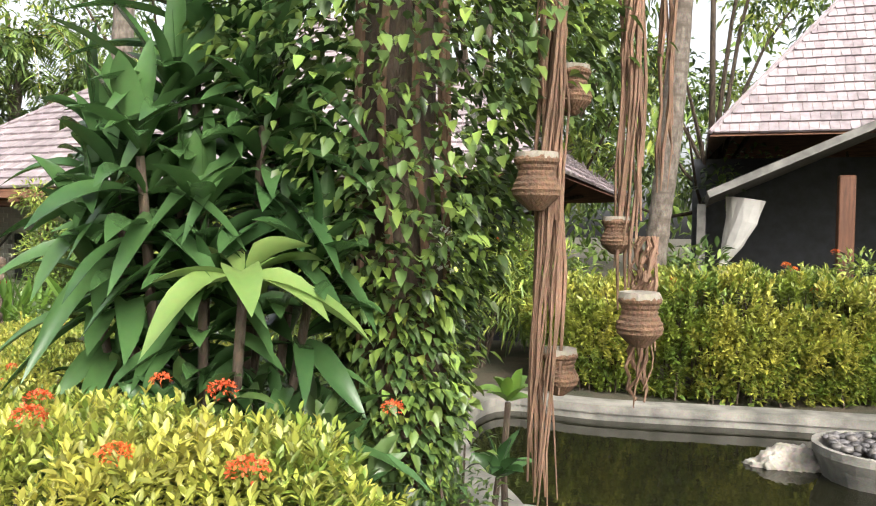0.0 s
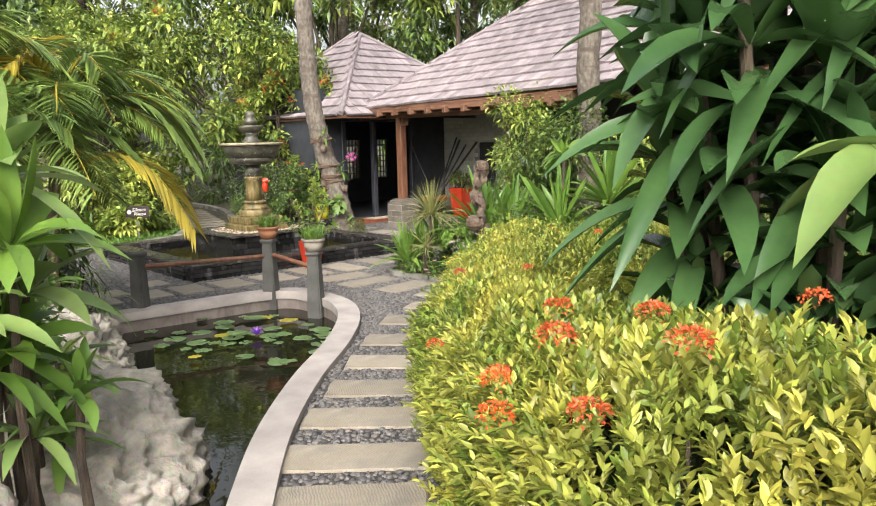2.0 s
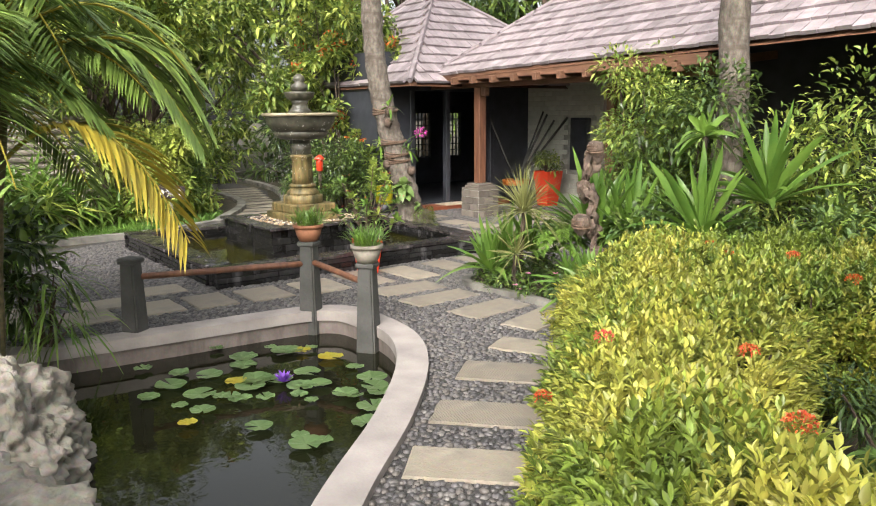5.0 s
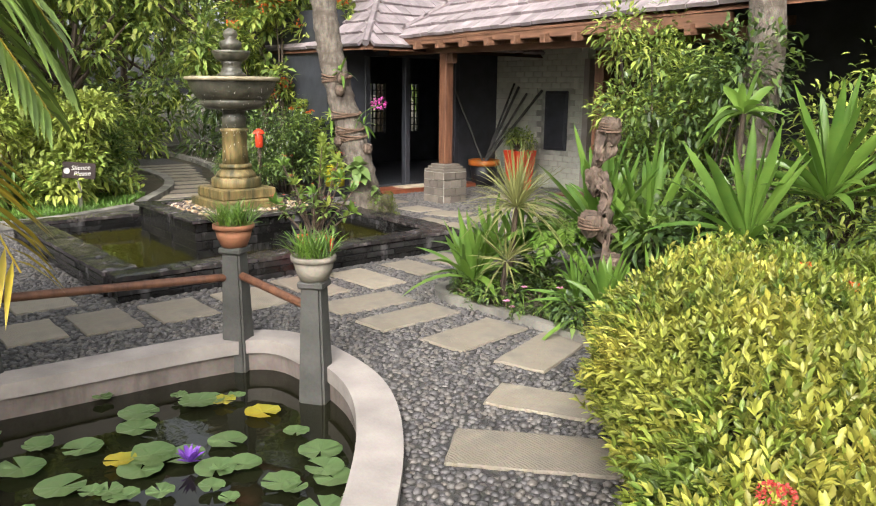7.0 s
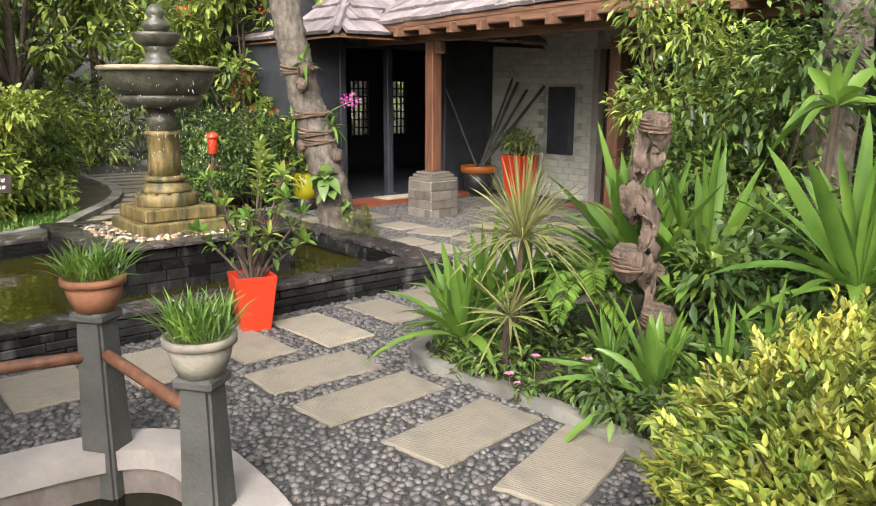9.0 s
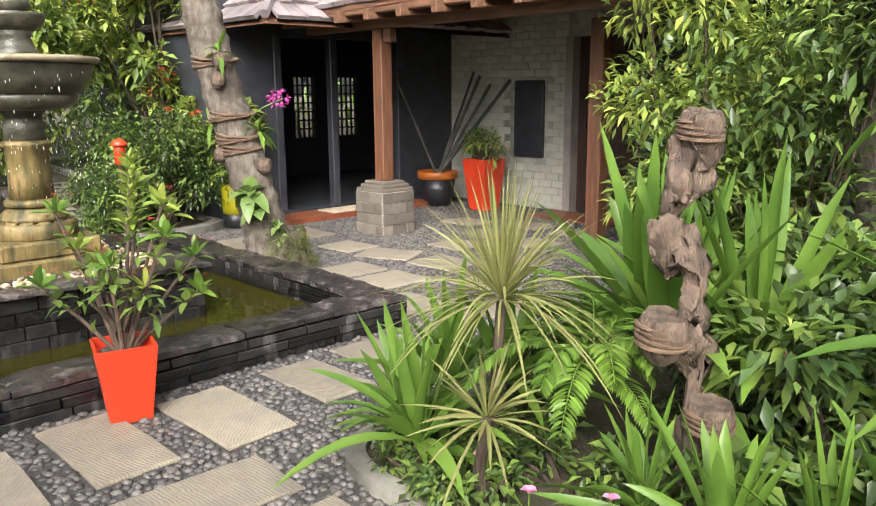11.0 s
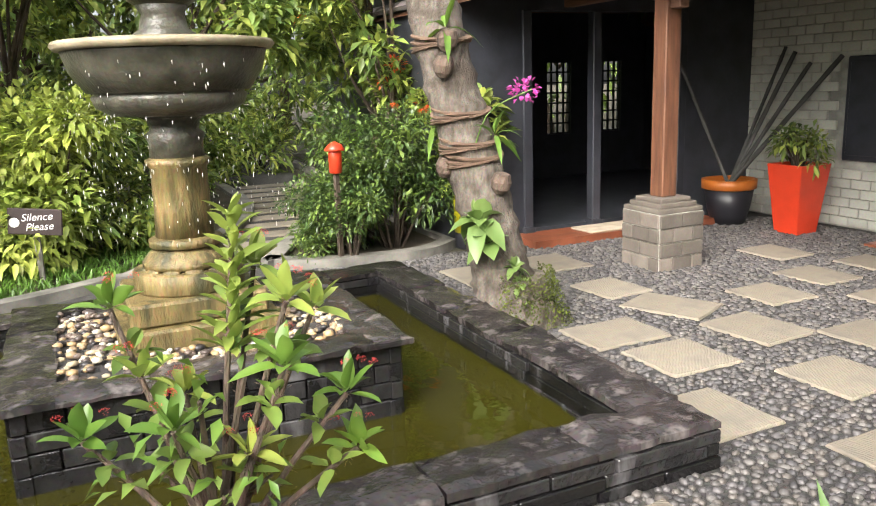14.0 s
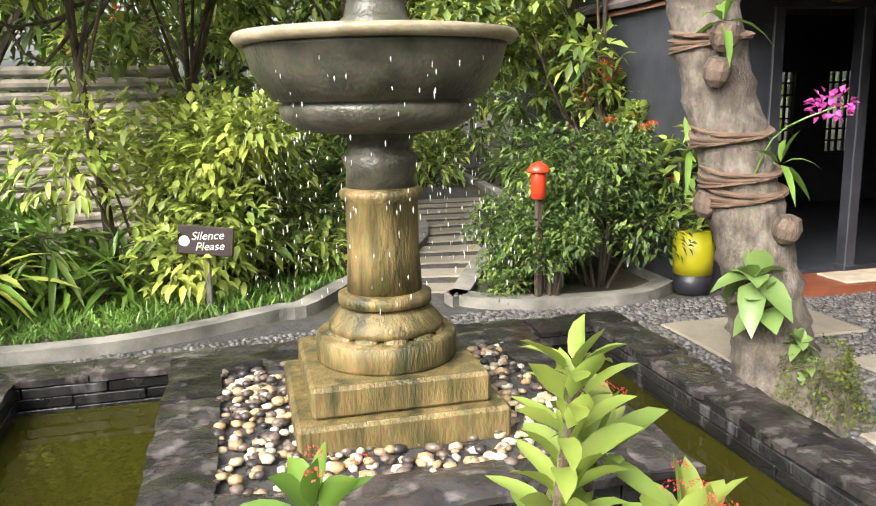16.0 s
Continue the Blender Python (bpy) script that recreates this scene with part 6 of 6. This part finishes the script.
for (x, y, z), mm in zip(POSTS[1:], (M_TERRA, M_PALEPOT)):
    round_pot("flower_pot", x, y, z + 0.02, 0.115, 0.13, mm, "weathered clay pot with grass on a pool post", group="pots on posts")
    g = thing("pot_grass", pose(x, y, z + 0.13), "tuft of bright green grass in a clay pot", "grass", "grass in pots")
    a, d = np.random.rand(220) * 6.28, 0.095 * np.sqrt(np.random.rand(220))
    grass("blades", np.stack([d * np.cos(a), d * np.sin(a), np.zeros(220)], 1), 0.24, M_STRAP, "", g, 0.008, 0.4)["kind"] = "stuff"
shrub("crown_of_thorns_leaves", -7.23, 8.10, 0.42, 0.2, 80, 0.065, (M_LEAF, M_STRAP), "green leaf tufts on the thorny plant", z0=0.40, wide=0.42, category="plant", lumps=7)
p = L(-0.95, 1.62, 0)
round_pot("bamboo_pot", p.x, p.y, 0.005, 0.24, 0.42, M_BLACK, "black round pot with an orange rim", M_ORANGE)
for k, (a, b, z, r) in enumerate(((-1.3, 1.3, 1.5, 0.016), (-0.75, 2.15, 1.55, 0.02), (-0.62, 2.2, 1.45, 0.018), (-0.3, 2.2, 1.5, 0.02), (-0.9, 2.2, 1.6, 0.015))):
    t = thing("bamboo_pole", BUILD, "dry grey-green bamboo pole leaning from the pot", "pole", "bamboo poles")
    part("cane", tube([Vector((-0.95, 1.62, 0.36)).lerp(Vector((a, b, z)), q / 10) for q in range(11)], [r + (0.003 if q % 2 else 0) for q in range(11)], 8), M_POST, t)
p = L(-0.30, 1.75, 0)
square_pot("red_pot", p.x, p.y, 0.005, 0.24, 0.36, 0.60, M_RED, "tall square red pot against the brick wall", -15, "red pots")
shrub("pot_plant", p.x, p.y, 0.38, 0.27, 420, 0.085, (M_LEAF, M_LEAFL), "leafy plant spilling from a red pot", z0=0.55)
yp = thing("yellow_pot", pose(-10.42, 11.86, 0.005) @ Matrix.Diagonal((0.82, 0.82, 0.82, 1)), "yellow and black round planter by the trunk", "pot")
part("base", lathe([(0.14, 0), (0.16, 0.02), (0.165, 0.17), (0.15, 0.175)], 24), M_BLACK, yp, smooth=True)
part("body", lathe([(0.165, 0.172), (0.17, 0.3), (0.175, 0.55), (0.16, 0.55)], 24), M_YELLOW, yp, smooth=True)
shrub("pot_plant", -10.42, 11.86, 0.9, 0.3, 500, 0.14, (M_LEAF, M_LEAFL), "leafy shrub in the yellow planter", z0=0.42, flowers=((0.05, M_FLO),) * 3)

# lilies
PADS = [(-5.5, 5.66, 0.09), (-5.67, 5.87, 0.09), (-6.17, 5.17, 0.10), (-6.13, 5.43, 0.09), (-6.6, 6.25, 0.10), (-5.79, 6.2, 0.09), (-5.25, 6.05, 0.10), (-5.88, 5.18, 0.10)]
prng = random.Random(11)
for cx, cy, m in ((-5.55, 5.5, 14), (-5.1, 5.85, 9), (-6.2, 5.9, 9), (-5.9, 5.1, 8), (-4.75, 5.25, 5), (-6.5, 5.3, 4)):
    for _ in range(m):
        PADS.append((cx + prng.gauss(0, 0.24), cy + prng.gauss(0, 0.24), prng.uniform(0.04, 0.10)))
for k, (x, y, r) in enumerate(PADS):
    if not inside(np.array([x]), np.array([y]), POOL)[0]:
        continue
    bm = bmesh.new()
    a0 = prng.random() * 6.28
    c = bm.verts.new((0, 0, 0))
    ring = [bm.verts.new((r * math.cos(a0 + 0.15 + q * 5.98 / 18) * (1 + 0.04 * prng.random()), r * math.sin(a0 + 0.15 + q * 5.98 / 18), 0.004 + 0.012 * prng.random())) for q in range(19)]
    for q in range(18):
        bm.faces.new((c, ring[q], ring[q + 1]))
    bmesh.ops.solidify(bm, geom=bm.faces[:], thickness=0.003)
    ob = part("lily_pad", bm, M_LILYY if k % 13 == 5 else M_LILY)
    ob.location = (x, y, -0.122 + 0.002 * (k % 5))
    tagged(ob, "round notched green lily pad on dark water" if k % 13 != 5 else "yellowing lily pad on dark water", "lily pad", "lily pads")
lf = thing("water_lily", pose(-5.62, 5.62, -0.11), "open violet water lily flower", "flower")
a = np.arange(18) * 2.4
leaves("petals", np.zeros((18, 3)), np.stack([np.cos(a), np.sin(a), np.linspace(0.4, 1.8, 18)], 1), 0.085, 0.026, 0.0, M_FLV, lf, "", 3)

# ---- beds behind the basin ----
BEDL = [tuple(p) for p in spline([(-11.45, 7.3), (-11.25, 8.2), (-11.4, 9.1), (-11.65, 9.6), (-14.0, 11.6), (-20, 13.2)], 30)] + [(-24, 8), (-18, 2), (-11.8, 4.5)]
BEDR = [tuple(p) for p in spline([(-20.0, 15.3), (-15.0, 13.4), (-11.4, 10.6), (-11.1, 10.35), (-10.75, 10.6), (-10.45, 11.3), (-10.6, 11.8)], 30)] + [(-12.3, 12.3), (-13.5, 15.0), (-18, 18)]
for nm, poly in (("left_bed", BEDL), ("right_bed", BEDR)):
    tagged(part(nm, sheet([poly], 0.03), M_SOIL), "planting bed of dark soil", "bed", kind="structure")
    sg = 1 if area2(poly) > 0 else -1
    tagged(part(nm + "_kerb", band(offset(poly, -sg * 0.07), offset(poly, sg * 0.07), 0.0, 0.08), M_CONC), "pale concrete bed kerb", "kerb", kind="structure")
n = 5000
gx0, gy0 = np.random.uniform(-12.6, -11.3, n), np.random.uniform(7.0, 10.0, n)
ok = inside(gx0, gy0, offset(BEDL, -0.1 * (1 if area2(BEDL) > 0 else -1)))
gt = grass("bed_grass", np.stack([gx0[ok], gy0[ok], np.full(ok.sum(), 0.03)], 1), 0.16, M_GRASS, "", None, 0.012, 0.5)
tagged(gt, "rough green grass along the bed kerb", "grass", kind="stuff")
sg = thing("garden_sign", pose(-11.70, 8.80, 0.06, 0, 0, 62), "dark wooden sign with white lettering on a stake", "sign")
part("stake", box(0.04, 0.03, 0.45, None, 0.004), M_CONC, sg)
part("board", box(0.36, 0.02, 0.19, Matrix.Translation((0, -0.025, 0.36)) @ pose(0, 0, 0, 0, 6, 0), 0.006), M_SIGN, sg)
for txt, z, xx in (("Silence", 0.465, -0.05), ("Please", 0.395, -0.03)):
    cu = bpy.data.curves.new("lettering", "FONT")
    cu.body, cu.size, cu.shear, cu.extrude = txt, 0.075, 0.3, 0.001
    tx = new("lettering", cu)
    tx.data.materials.append(M_WHITE)
    tx.parent = sg
    tx.matrix_basis = pose(xx - 0.03, -0.04, z, 90, 0, 0)
part("emblem", lathe([(0.035, 0), (0.035, 0.004), (0.02, 0.004)], 20), M_WHITE, sg).matrix_basis = pose(-0.125, -0.037, 0.46, 90, 0, 0)
la = thing("red_lantern", pose(-10.69, 10.72, 0.03), "small red garden lantern box on a post", "lantern")
part("post", box(0.035, 0.035, 0.75), M_BARKD, la)
part("box", lathe([(0.035, 0.70), (0.05, 0.71), (0.052, 0.86), (0.045, 0.88)], 16), M_RED, la, smooth=True)
part("roof", lathe([(0.075, 0.875), (0.08, 0.885), (0.055, 0.92), (0.012, 0.945)], 16), M_RED, la, smooth=True)
logs = thing("log_screen", pose(-14.4, 7.7, 0, 0, 0, 84), "screen of stacked horizontal grey logs", "screen")
for k in range(16):
    part("log", tube([(-1.5, 0.01 * (k % 3), 0.06 + 0.108 * k), (0, 0.015 * (k % 2), 0.06 + 0.108 * k), (1.5, 0, 0.06 + 0.108 * k)], [0.050, 0.047, 0.052], 9, 0.03), M_PALEPOT, logs)
for i, (x, y, h, r, n, leaf, ms, w) in enumerate(((-10.82, 11.35, 1.35, 0.55, 5200, 0.06, (M_LEAFD, M_LEAF), 0.5), (-11.0, 10.72, 0.5, 0.32, 1500, 0.05, (M_LEAFD, M_LEAF), 0.45), (-11.35, 11.0, 0.65, 0.42, 1800, 0.06, (M_LEAFD, M_LEAF), 0.45), (-10.95, 11.0, 0.8, 0.36, 2200, 0.055, (M_LEAFD, M_LEAF), 0.45), (-10.68, 10.82, 0.7, 0.26, 2200, 0.05, (M_LEAFD, M_LEAF), 0.45), (-11.25, 11.35, 1.0, 0.5, 2400, 0.07, (M_LEAFD, M_LEAF), 0.4), (-12.2, 12.4, 1.3, 0.6, 900, 0.32, (M_LEAF, M_STRAP), 0.1), (-13.5, 13.5, 1.4, 0.7, 1000, 0.3, (M_LEAF, M_LEAFD), 0.12),
                                               (-12.4, 9.1, 1.5, 0.6, 2400, 0.11, (M_LEAFL, M_LEAFL), 0.42), (-13.4, 9.5, 1.8, 0.8, 2600, 0.11, (M_LEAFL, M_LEAF), 0.42), (-12.6, 8.6, 1.7, 0.8, 2600, 0.11, (M_LEAFL, M_LEAFL), 0.42), (-12.9, 7.5, 0.85, 0.7, 500, 0.45, (M_STRAP, M_STRAP), 0.12), (-12.3, 6.7, 0.9, 0.7, 500, 0.42, (M_STRAP, M_LEAF), 0.14),
                                               (-13.6, 6.2, 1.0, 0.8, 900, 0.4, (M_LEAF, M_BROAD), 0.2), (-12.0, 5.6, 1.1, 0.8, 900, 0.3, (M_LEAF, M_STRAP), 0.2), (-15.2, 9.8, 2.0, 1.1, 2600, 0.18, (M_LEAF, M_LEAFL), 0.4), (-16.2, 15.1, 1.6, 0.9, 1200, 0.3, (M_LEAF, M_LEAFD), 0.2),
                                               (-18.2, 13.9, 2.0, 1.2, 2200, 0.2, (M_LEAF, M_LEAFL), 0.3), (-16.4, 11.9, 1.4, 0.8, 1800, 0.16, (M_LEAF, M_LEAFL), 0.35), (-14.6, 10.9, 0.9, 0.5, 900, 0.2, (M_LEAF, M_STRAP), 0.2), (-11.2, 5.0, 1.5, 0.8, 1600, 0.18, (M_LEAF, M_LEAFD), 0.35), (-10.2, 4.2, 1.6, 0.9, 1600, 0.2, (M_LEAFD, M_LEAF), 0.35), (-12.25, 8.1, 0.7, 0.5, 320, 0.34, (M_STRAP, M_LEAF), 0.13), (-12.3, 9.1, 0.7, 0.5, 700, 0.12, (M_LEAFL, M_LEAF), 0.4), (-12.2, 7.2, 0.7, 0.5, 300, 0.36, (M_STRAP, M_LEAFL), 0.13), (-12.3, 9.6, 0.6, 0.35, 700, 0.1, (M_LEAFL, M_LEAF), 0.4))):
    shrub("bed_shrub", x, y, h, r, n, leaf, ms, "dense green garden shrub in the bed" if leaf < 0.25 else "clump of long-leaved green foliage", wide=w, group="bed shrubs", flowers=((0.05, M_FLO),) * (3 if i in (0, 4) else 0))
tree("flowering_tree", -11.15, 11.7, 2.9, 0.7, 4600, 0.12, (M_LEAF, M_LEAFL), "small flowering tree crowding the pavilion wall", 0.04, 0.35, flowers=12, fm=M_FLO, wide=0.44, droop=0.15)
tree("flowering_tree", -11.9, 11.9, 3.6, 1.4, 6400, 0.145, (M_LEAF, M_LEAFL), "small tree with orange flower clusters beside the pavilion", 0.05, 0.35, flowers=16, fm=M_FLO, wide=0.44, droop=0.15)
tree("flowering_tree", -12.6, 8.35, 3.4, 1.25, 6400, 0.135, (M_LEAFL, M_LEAF), "slender tree with orange flowers and pale green leaves", 0.045, 0.52, flowers=16, fm=M_FLO, wide=0.44, droop=0.15)
tree("flowering_tree", -14.2, 9.2, 3.8, 1.5, 5600, 0.145, (M_LEAFL, M_LEAF), "slender tree with orange flowers and pale green leaves", 0.05, 0.42, flowers=12, fm=M_FLO, wide=0.44, droop=0.15)
# shrubs before the long pavilion
for x, y, h, r, n, leaf, ms, w in ((-4.9, 10.4, 2.1, 0.75, 3600, 0.09, (M_LEAF, M_LEAFD), 0.42), (-3.9, 10.6, 2.0, 0.9, 3600, 0.10, (M_LEAF, M_LEAFL), 0.35), (-2.6, 10.2, 1.7, 1.0, 3400, 0.11, (M_LEAF, M_LEAFL), 0.3), (-1.2, 9.2, 1.5, 1.0, 3000, 0.12, (M_LEAF, M_LEAFL), 0.3), (-2.9, 9.2, 1.1, 0.8, 2000, 0.12, (M_LEAF, M_LEAFD), 0.3), (-0.3, 7.8, 1.4, 0.9, 2200, 0.13, (M_LEAF, M_LEAFL), 0.3),
                                  (-1.3, 6.4, 0.9, 0.8, 1600, 0.13, (M_LEAFD, M_LEAF), 0.3), (-1.0, 5.1, 0.9, 0.6, 1200, 0.13, (M_LEAFD, M_LEAF), 0.3), (-5.72, 11.0, 2.5, 0.5, 3600, 0.09, (M_LEAF, M_LEAFL), 0.36), (-5.35, 10.6, 2.2, 0.5, 3000, 0.09, (M_LEAFL, M_LEAF), 0.36), (-5.2, 11.2, 2.3, 0.6, 2600, 0.10, (M_LEAF, M_LEAFL), 0.35)):
    shrub("garden_shrub", x, y, h, r, n, leaf, ms, "loose green shrub before the long pavilion", wide=w, group="garden shrubs", lumps=14)
for x, y, h, r, n, leaf, ms, w in ((0.3, 9.9, 1.7, 0.9, 1800, 0.2, (M_LEAFL, M_PALM), 0.16), (1.2, 10.6, 1.9, 0.9, 1800, 0.22, (M_LEAFL, M_PALM), 0.16), (3.0, 10.5, 1.6, 0.8, 1500, 0.2, (M_LEAF, M_LEAFD), 0.3), (4.4, 9.9, 1.5, 0.6, 1500, 0.12, (M_LEAFL, M_LEAF), 0.3), (5.6, 10.2, 1.5, 0.8, 1600, 0.12, (M_LEAF, M_LEAFD), 0.4), (7.0, 10.3, 1.5, 0.8, 1600, 0.12, (M_LEAF, M_LEAFL), 0.4)):
    shrub("garden_shrub", x, y, h, r, n, leaf, ms, "leafy shrub behind the pond hedge", wide=w, group="garden shrubs", flowers=((0.07, M_FLO),) * 2)

# porch of the far pavilion
porch = thing("far_porch", pose(6.2, 14.2, 0, 0, 0, -15), "dark open porch with a red timber pillar", "porch")
part("back_wall", box(8.0, 0.2, 3.4, Matrix.Translation((1.8, 4.6, 0))), M_DARK, porch)
part("side_wall", box(0.15, 4.6, 2.2, Matrix.Translation((-2.0, 2.3, 0))), M_PLAT, porch)
part("pillar", box(0.26, 0.26, 2.7, Matrix.Translation((0.35, 0, 0)), 0.015), M_WOOD, porch)
part("pillar", box(0.26, 0.26, 2.7, Matrix.Translation((3.6, 0, 0)), 0.015), M_WOOD, porch)
part("verge", box(0.13, 5.2, 0.16, Matrix.Translation((-1.9, 1.9, 2.35)) @ pose(0, 0, 0, 0, 66, 0) @ Matrix.Diagonal((1, 1, 26, 1))), M_PLAT, porch)
part("curtain", tube([(-1.25, 0.1, 2.3), (-1.3, 0.1, 1.9), (-1.45, 0.1, 1.5), (-1.6, 0.1, 1.15), (-1.6, 0.1, 0.4)], [0.32, 0.27, 0.18, 0.07, 0.16], 18, 0.14), M_CLOTH, porch, "white tied-back curtain")

# ---- woods around ----
RING = [(-20, 11, 8, 3.6), (-22, 15, 9, 4), (-20, 19, 9, 4), (-17, 21, 10, 4.2), (-13.5, 22, 9.5, 4), (-9, 23, 10, 4.2), (-4, 22, 10, 4.2), (-17.2, 16.2, 6.5, 2.8), (-14.6, 17.6, 7, 2.8), (-22, 6, 8, 3.8), (-19, 2.5, 8, 3.8), (-16.5, 7.5, 5.5, 2.5),
        (9, 4, 7, 3.0), (12, 9, 8, 3.2), (0.4, 15.0, 7.5, 2.6), (1.6, 18.0, 8, 2.6), (0.2, 19, 9, 3.8), (5.5, 19.5, 10, 4), (14, 17, 9, 4), (10.5, 22, 10, 4.2), (-25, 11, 9, 4.2), (-26, 19, 10, 4.5), (-18.5, 12.7, 5.0, 2.2), (-11.5, 18.7, 6.5, 2.4)]
for i, (x, y, h, r) in enumerate(RING):
    ms = ((M_LEAF, M_LEAFL), (M_LEAFL, M_LEAF), (M_LEAF, M_LEAFD))[i % 3]
    tree("garden_tree", x, y, h, r, 5200, 0.24, ms, "tall leafy tree of the surrounding garden", 0.16, 0.25, flowers=7 if i in (5, 7, 8, 3, 30, 28) else 0, fm=M_FLO if i % 2 else M_FLR, wide=0.42, squash=0.95)
for i, (x, y) in enumerate(((-15.5, 18.0), (-12.5, 20.0), (-21, 13.5))):
    pt = thing("background_palm", pose(x, y, 0), "tall coconut palm behind the garden", "palm", "background palms")
    part("trunk", tube(spline([(0, 0, 0), (0.3, 0.1, 3), (0.8, 0.2, 6.5)], 16), [0.13] * 16, 10, 0.04), M_BARK, pt, smooth=True)
    for q in range(13):
        frond(pt, (0.8, 0.2, 6.5), q * 0.49, 0.7 - 0.12 * (q % 6), 2.6, M_PALM, 0.6, 28, 0.8, 0.05)
far = []
for k in range(1500):
    a = random.random() * 6.283
    d = random.uniform(26, 36)
    far.append((-6 + d * math.cos(a), 9 + d * math.sin(a), random.random() ** 0.9 * 9))
fp, fd = cluster_pts(far, [1.3] * len(far), 26000, 0.8, 0.5)
fp[:, 2] = np.maximum(fp[:, 2], 0.2)
tagged(leaves("far_woods", fp, fd + np.random.normal(0, 0.5, fd.shape), 0.6, 0.3, 0.3, M_LEAF, None, "", 2), "distant green woods around the garden", "woods", kind="stuff")


# ---- pieces of walls, pavement and floor ----
brick_src = {}
for a0, a1, z in BRICKS:
    key = round(a1 - a0, 3)
    if key not in brick_src:
        bm = box(a1 - a0, 0.04, 0.079, None, 0.004)
        me = bpy.data.meshes.new("brick")
        bm.to_mesh(me)
        bm.free()
        me.materials.append(M_GREYWALL)
        brick_src[key] = me
    ob = new("brick", brick_src[key])
    ob.parent = grey
    ob.matrix_basis = Matrix.Translation(((a0 + a1) / 2, 2.275, z))
pth = bpy.data.objects["path"]
for x, y, deg, w, d in SLABS:
    ob = new("slab", slab_mesh(w, d))
    ob.parent = pth
    ob.matrix_basis = pose(x, y, -0.006, 0, 0, deg)
STRETCH = [(0.0, 0.4), (-0.5, 1.7), (-1.9, 3.0), (-3.0, 4.5), (-3.6, 5.7), (-4.2, 6.8), (-4.6, 7.75), (-6.2, 8.25), (-6.0, 10.0), (-6.2, 12.2), (-6.6, 13.6), (-7.6, 14.3), (-9.3, 14.7), (-9.95, 12.9), (-10.3, 11.7), (-10.8, 10.3), (-11.2, 8.0), (-10.9, 6.0), (-9.0, 4.6), (-7.2, 4.4), (-6.6, 6.9), (-4.4, 2.0), (-2.6, 0.6)]
step_len = 0.036
gx, gy = np.meshgrid(np.arange(-11.2, 0.2, step_len), np.arange(0.4, 14.7, step_len))
gx, gy = gx.ravel() + np.random.normal(0, 0.008, gx.size), gy.ravel() + np.random.normal(0, 0.008, gx.size)
ok = inside(gx, gy, STRETCH) & ~inside(gx, gy, offset(POOL, (1 if area2(POOL) > 0 else -1) * 0.19))
gx, gy = gx[ok], gy[ok]
for x, y, deg, w, d in SLABS:
    c, s = math.cos(radians(deg)), math.sin(radians(deg))
    u, v = (gx - x) * c + (gy - y) * s, -(gx - x) * s + (gy - y) * c
    keep = (abs(u) > w / 2 + 0.012) | (abs(v) > d / 2 + 0.012)
    gx, gy = gx[keep], gy[keep]
binv = BASIN.inverted()
bl = np.array([[*(binv @ Vector((x, y, 0)))[:2]] for x, y in zip(gx, gy)])
keep = ~((bl[:, 0] > -0.02) & (bl[:, 0] < U + 0.02) & (bl[:, 1] > -0.02) & (bl[:, 1] < V + 0.02))
gx, gy = gx[keep], gy[keep]
pebbles("pebble", np.stack([gx, gy, np.random.uniform(0.002, 0.008, len(gx))], 1), np.random.uniform(0.015, 0.024, len(gx)), M_PEB, pth, "rounded dark grey pebbles")["kind"] = "stuff"
